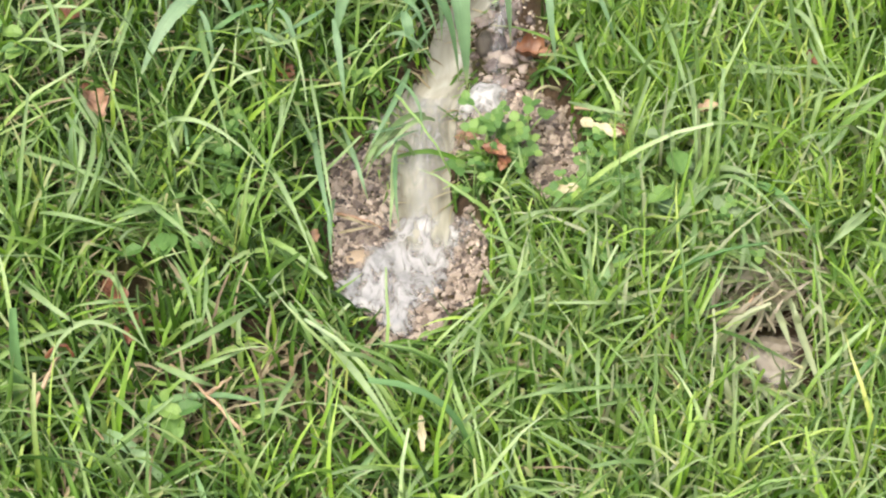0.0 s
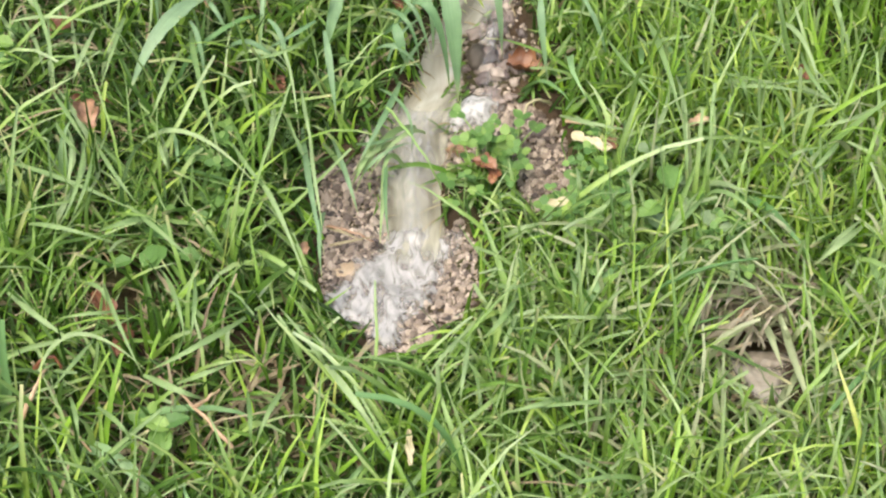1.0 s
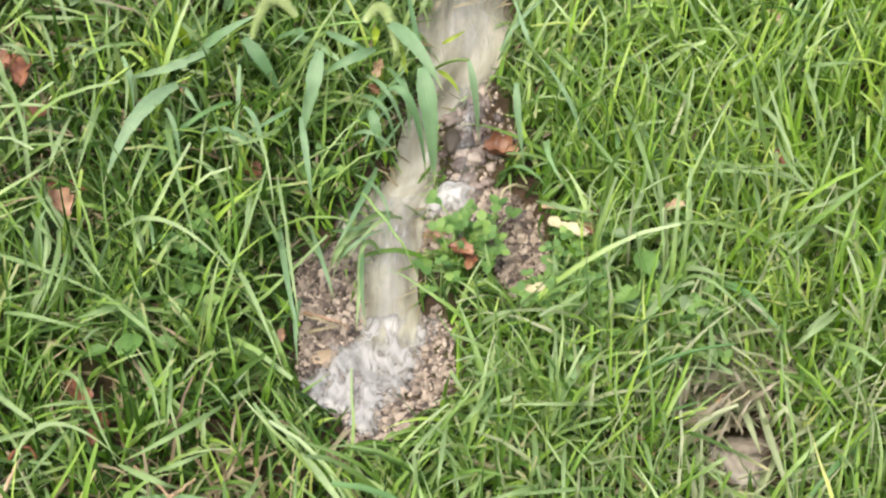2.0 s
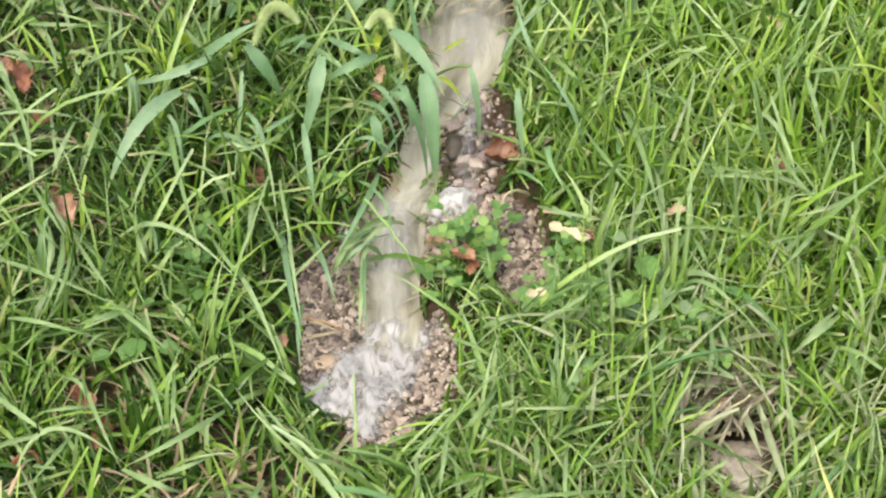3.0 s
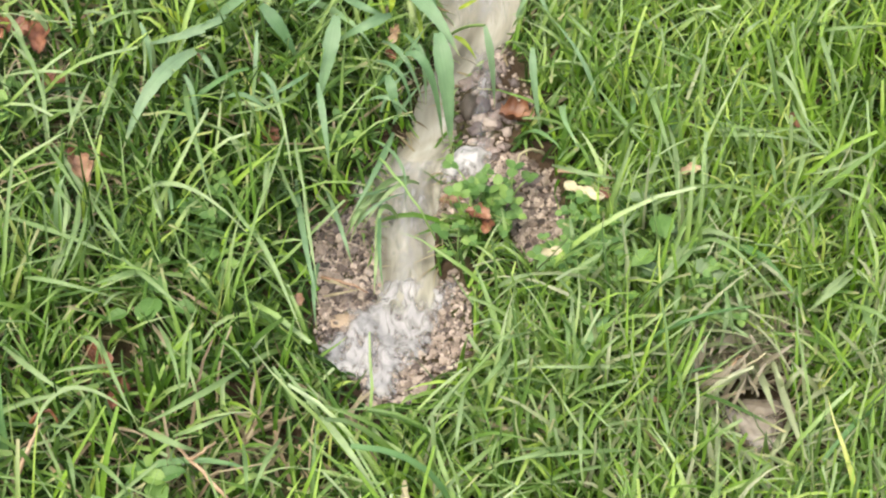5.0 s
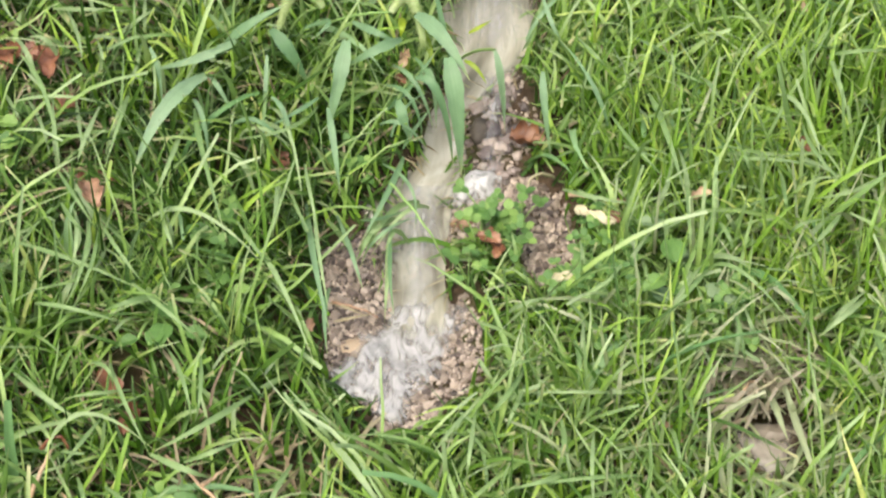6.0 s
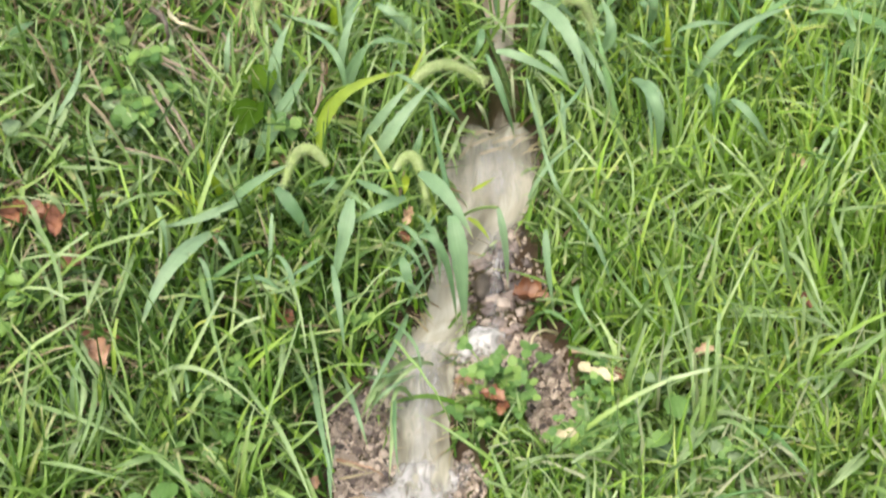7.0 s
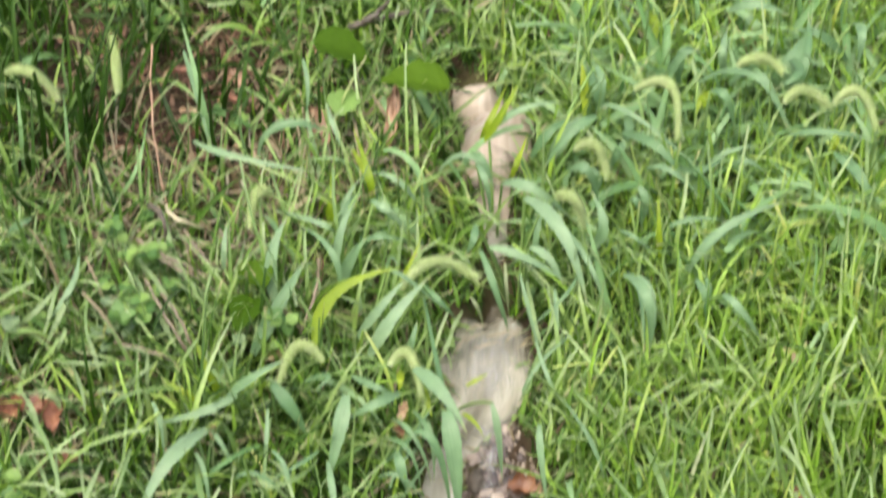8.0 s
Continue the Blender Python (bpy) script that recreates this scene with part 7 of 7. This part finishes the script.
dead_leaf((0.283, 1.413, 0.030), 0.020, 0.014, 40, 1.2, TAN, "small tan dead leaf tuft in grass", 29)
dead_leaf((-0.122, 1.419, 0.030), 0.024, 0.010, 110, 1.0, TAN, "tan dead leaf under foxtail leaves", 30)
dead_leaf((-0.171, 1.318, 0.050), 0.014, 0.009, 10, 1.3, PINK, "small pale pink dead leaf on grass", 31)
dead_leaf((-0.014, 0.924, 0.040), 0.024, 0.006, 3, 0.8, PALE, "cut pale grass-blade end standing in the lawn", 32, 35)
dead_leaf((0.273, 1.254, 0.045), 0.018, 0.008, 10, 0.8, RUST, "small orange leaf scrap in grass", 33)
dead_leaf((0.178, 1.513, 0.020), 0.014, 0.010, 20, 1.0, RUST, "brown leaf scrap under weed leaves", 34)
dead_leaf((-0.217, 1.769, 0.012), 0.022, 0.009, 20, 1.0, PINK, "peach-brown dead leaf scrap on bare soil", 50, 12)
dead_leaf((-0.218, 1.741, 0.012), 0.020, 0.008, 80, 1.0, TAN, "tan dead leaf scrap on bare soil", 51, 12)
dead_leaf((-0.177, 1.791, 0.012), 0.022, 0.010, 50, 1.0, PINK, "peach-brown dead leaf scrap on bare soil", 52, 12)
dead_leaf((-0.192, 1.687, 0.012), 0.026, 0.012, 120, 1.0, PINK, "peach-brown dead leaf scrap on bare soil", 53, 12)
dead_leaf((-0.172, 1.729, 0.012), 0.024, 0.010, 10, 1.0, RUST, "rust-brown dead leaf scrap on bare soil", 54, 12)
dead_leaf((-0.244, 1.789, 0.012), 0.018, 0.008, 160, 1.0, TAN, "tan dead leaf scrap on bare soil", 55, 12)
dead_leaf((-0.184, 1.760, 0.012), 0.020, 0.010, 70, 1.0, RUST, "rust-brown dead leaf scrap on bare soil", 56, 12)
dead_leaf((-0.160, 1.752, 0.012), 0.024, 0.008, 35, 1.0, PINK, "peach-brown dead leaf scrap on bare soil", 57, 12)
dead_leaf((-0.207, 1.717, 0.012), 0.022, 0.012, 140, 1.0, RUST, "rust-brown dead leaf scrap on bare soil", 58, 12)
dead_leaf((-0.230, 1.801, 0.012), 0.018, 0.010, 100, 1.0, RUST, "rust-brown dead leaf scrap on bare soil", 59, 12)
dead_leaf((-0.165, 1.686, 0.012), 0.026, 0.010, 60, 1.0, TAN, "tan dead leaf scrap on bare soil", 60, 12)
dead_leaf((-0.106, 1.728, 0.012), 0.034, 0.016, 10, 1.0, PINK, "peach-brown dead leaf scrap on bare soil", 61, 12)


def stalk(points, radius, mat, label, name="dry_stalk", category="stalk"):
    """points: foot, middle, tip, and forks as further triples."""
    a = np.asarray(points[0], float)
    ob = thing(name, tuple(a), label, category, "dry stalks in the lawn")
    for k in range(0, len(points), 3):
        P = bend3(*[np.asarray(p) - a for p in points[k:k + 3]], 14)
        P = P + 0.0005 * np.stack([np.sin(np.arange(14) * 1.7 + k), np.cos(np.arange(14) * 1.3), np.sin(np.arange(14) * 0.9)], -1)
        part("stem" if k == 0 else "branch", tube_mesh(P, np.linspace(radius, radius * 0.55, 14), mat, 7), ob)
    return ob


stalk([(-0.130, 0.917, 0.048), (-0.156, 0.946, 0.053), (-0.183, 0.978, 0.043), (-0.156, 0.946, 0.053), (-0.149, 0.952, 0.053), (-0.141, 0.964, 0.048)], 0.0016, TAN, "forked tan dry stem lying on the grass")
stalk([(-0.270, 0.939, 0.048), (-0.262, 0.956, 0.058), (-0.257, 0.984, 0.048)], 0.0019, TAN, "tan dry stem with a curled end in grass")
stalk([(-0.266, 0.979, 0.048), (-0.255, 0.983, 0.058), (-0.248, 0.981, 0.048)], 0.0017, RUST, "rusty curl of dry stem")
stalk([(-0.252, 0.953, 0.033), (-0.237, 0.936, 0.038), (-0.225, 0.926, 0.030)], 0.0014, TAN, "thin tan dry stem low in the grass")
stalk([(-0.076, 1.132, 0.012), (-0.059, 1.126, 0.014), (-0.043, 1.122, 0.008)], 0.0012, PINK, "thin pinkish twig across the pebbles")
stalk([(0.087, 1.250, 0.012), (0.074, 1.238, 0.030), (0.066, 1.233, 0.020)], 0.0014, PALE, "pale bent straw by the gravel")
stalk([(0.097, 1.226, 0.020), (0.126, 1.221, 0.022), (0.155, 1.216, 0.020)], 0.0014, TAN, "tan dry straw lying in the grass")
stalk([(-0.244, 1.729, 0.100), (-0.241, 1.662, 0.060), (-0.225, 1.594, 0.020)], 0.0011, PINK, "tall tan dry stalk leaning over bare soil")
stalk([(-0.235, 1.592, 0.030), (-0.221, 1.548, 0.040), (-0.223, 1.527, 0.020)], 0.0022, PALE, "pale bent dry blade on thatch")
stalk([(-0.196, 1.425, 0.020), (-0.219, 1.480, 0.030), (-0.237, 1.540, 0.030)], 0.0018, DRAB, "drab brown dry stem lying in thatch")
stalk([(-0.186, 1.530, 0.020), (-0.205, 1.547, 0.030), (-0.222, 1.578, 0.020)], 0.0014, DRAB, "thin drab dry stem in thatch")
stalk([(-0.108, 1.463, 0.020), (-0.094, 1.488, 0.040), (-0.092, 1.515, 0.045)], 0.0018, PINK, "bent pinkish dry stem among foxtail leaves")
stalk([(0.275, 1.850, 0.030), (0.279, 1.800, 0.050), (0.287, 1.799, 0.030)], 0.0014, TAN, "thin tan dry stem among weeds")
stalk([(-0.086, 1.832, 0.030), (-0.039, 1.837, 0.045), (0.019, 1.864, 0.030), (-0.065, 1.834, 0.040), (-0.051, 1.833, 0.050), (-0.039, 1.854, 0.050)], 0.0038, BARK, "dark fallen twig lying on the grass", "twig", "twig")
stalk([(-0.034, 1.212, 0.050), (-0.011, 1.172, 0.055), (0.006, 1.161, 0.020)], 0.0011, STEM, "thin green stem hanging across the water", "trailing_grass")
stalk([(0.163, 1.005, 0.012), (0.173, 1.009, 0.020), (0.183, 1.020, 0.015)], 0.0012, TAN, "thin tan straw in the grass")
stalk([(0.206, 1.034, 0.012), (0.212, 1.040, 0.030), (0.219, 1.048, 0.030)], 0.0014, TAN, "pale dry straw over the hollow")
stalk([(0.198, 1.024, 0.012), (0.208, 1.030, 0.025), (0.235, 1.050, 0.030)], 0.0013, PALE, "pale bent straw over the hollow")
stalk([(0.123, 0.976, 0.020), (0.131, 0.955, 0.030), (0.141, 0.955, 0.020), (0.142, 0.974, 0.020), (0.133, 0.957, 0.030), (0.124, 0.950, 0.020)], 0.0014, PALE, "pale crossed straws on the grass")
stalk([(-0.246, 1.534, 0.050), (-0.217, 1.497, 0.065), (-0.178, 1.486, 0.050)], 0.0017, DRAB, "drab dry stem lying in the thatch")
stalk([(-0.243, 1.525, 0.050), (-0.208, 1.484, 0.065), (-0.185, 1.485, 0.050)], 0.0013, DRAB, "drab brown dry stem bent over the thatch")
stalk([(-0.221, 1.469, 0.050), (-0.203, 1.428, 0.065), (-0.192, 1.407, 0.050)], 0.0014, DRAB, "drab reddish dry stem lying in the thatch")
stalk([(-0.235, 1.485, 0.050), (-0.213, 1.428, 0.065), (-0.195, 1.402, 0.050)], 0.0014, DRAB, "drab dry stem lying in the thatch")
stalk([(-0.095, 1.509, 0.050), (-0.095, 1.455, 0.065), (-0.107, 1.426, 0.050)], 0.0018, DRAB, "drab brown dry stem bent over the thatch")
stalk([(-0.208, 1.545, 0.050), (-0.185, 1.495, 0.065), (-0.174, 1.499, 0.050)], 0.0012, DRAB, "drab dry stem lying in the thatch")
stalk([(-0.178, 1.545, 0.050), (-0.163, 1.509, 0.065), (-0.150, 1.541, 0.050)], 0.0013, DRAB, "drab dry stem lying in the thatch")
stalk([(-0.224, 1.573, 0.050), (-0.212, 1.543, 0.065), (-0.192, 1.549, 0.050)], 0.0022, PALE, "pale bent dry blade in the thatch")
stalk([(-0.239, 1.575, 0.050), (-0.225, 1.546, 0.065), (-0.223, 1.539, 0.050)], 0.0026, BARK, "dark brown curled strip in the thatch")
stalk([(-0.255, 1.415, 0.050), (-0.223, 1.390, 0.065), (-0.200, 1.390, 0.050)], 0.0012, DRAB, "drab dry stem lying in the thatch")
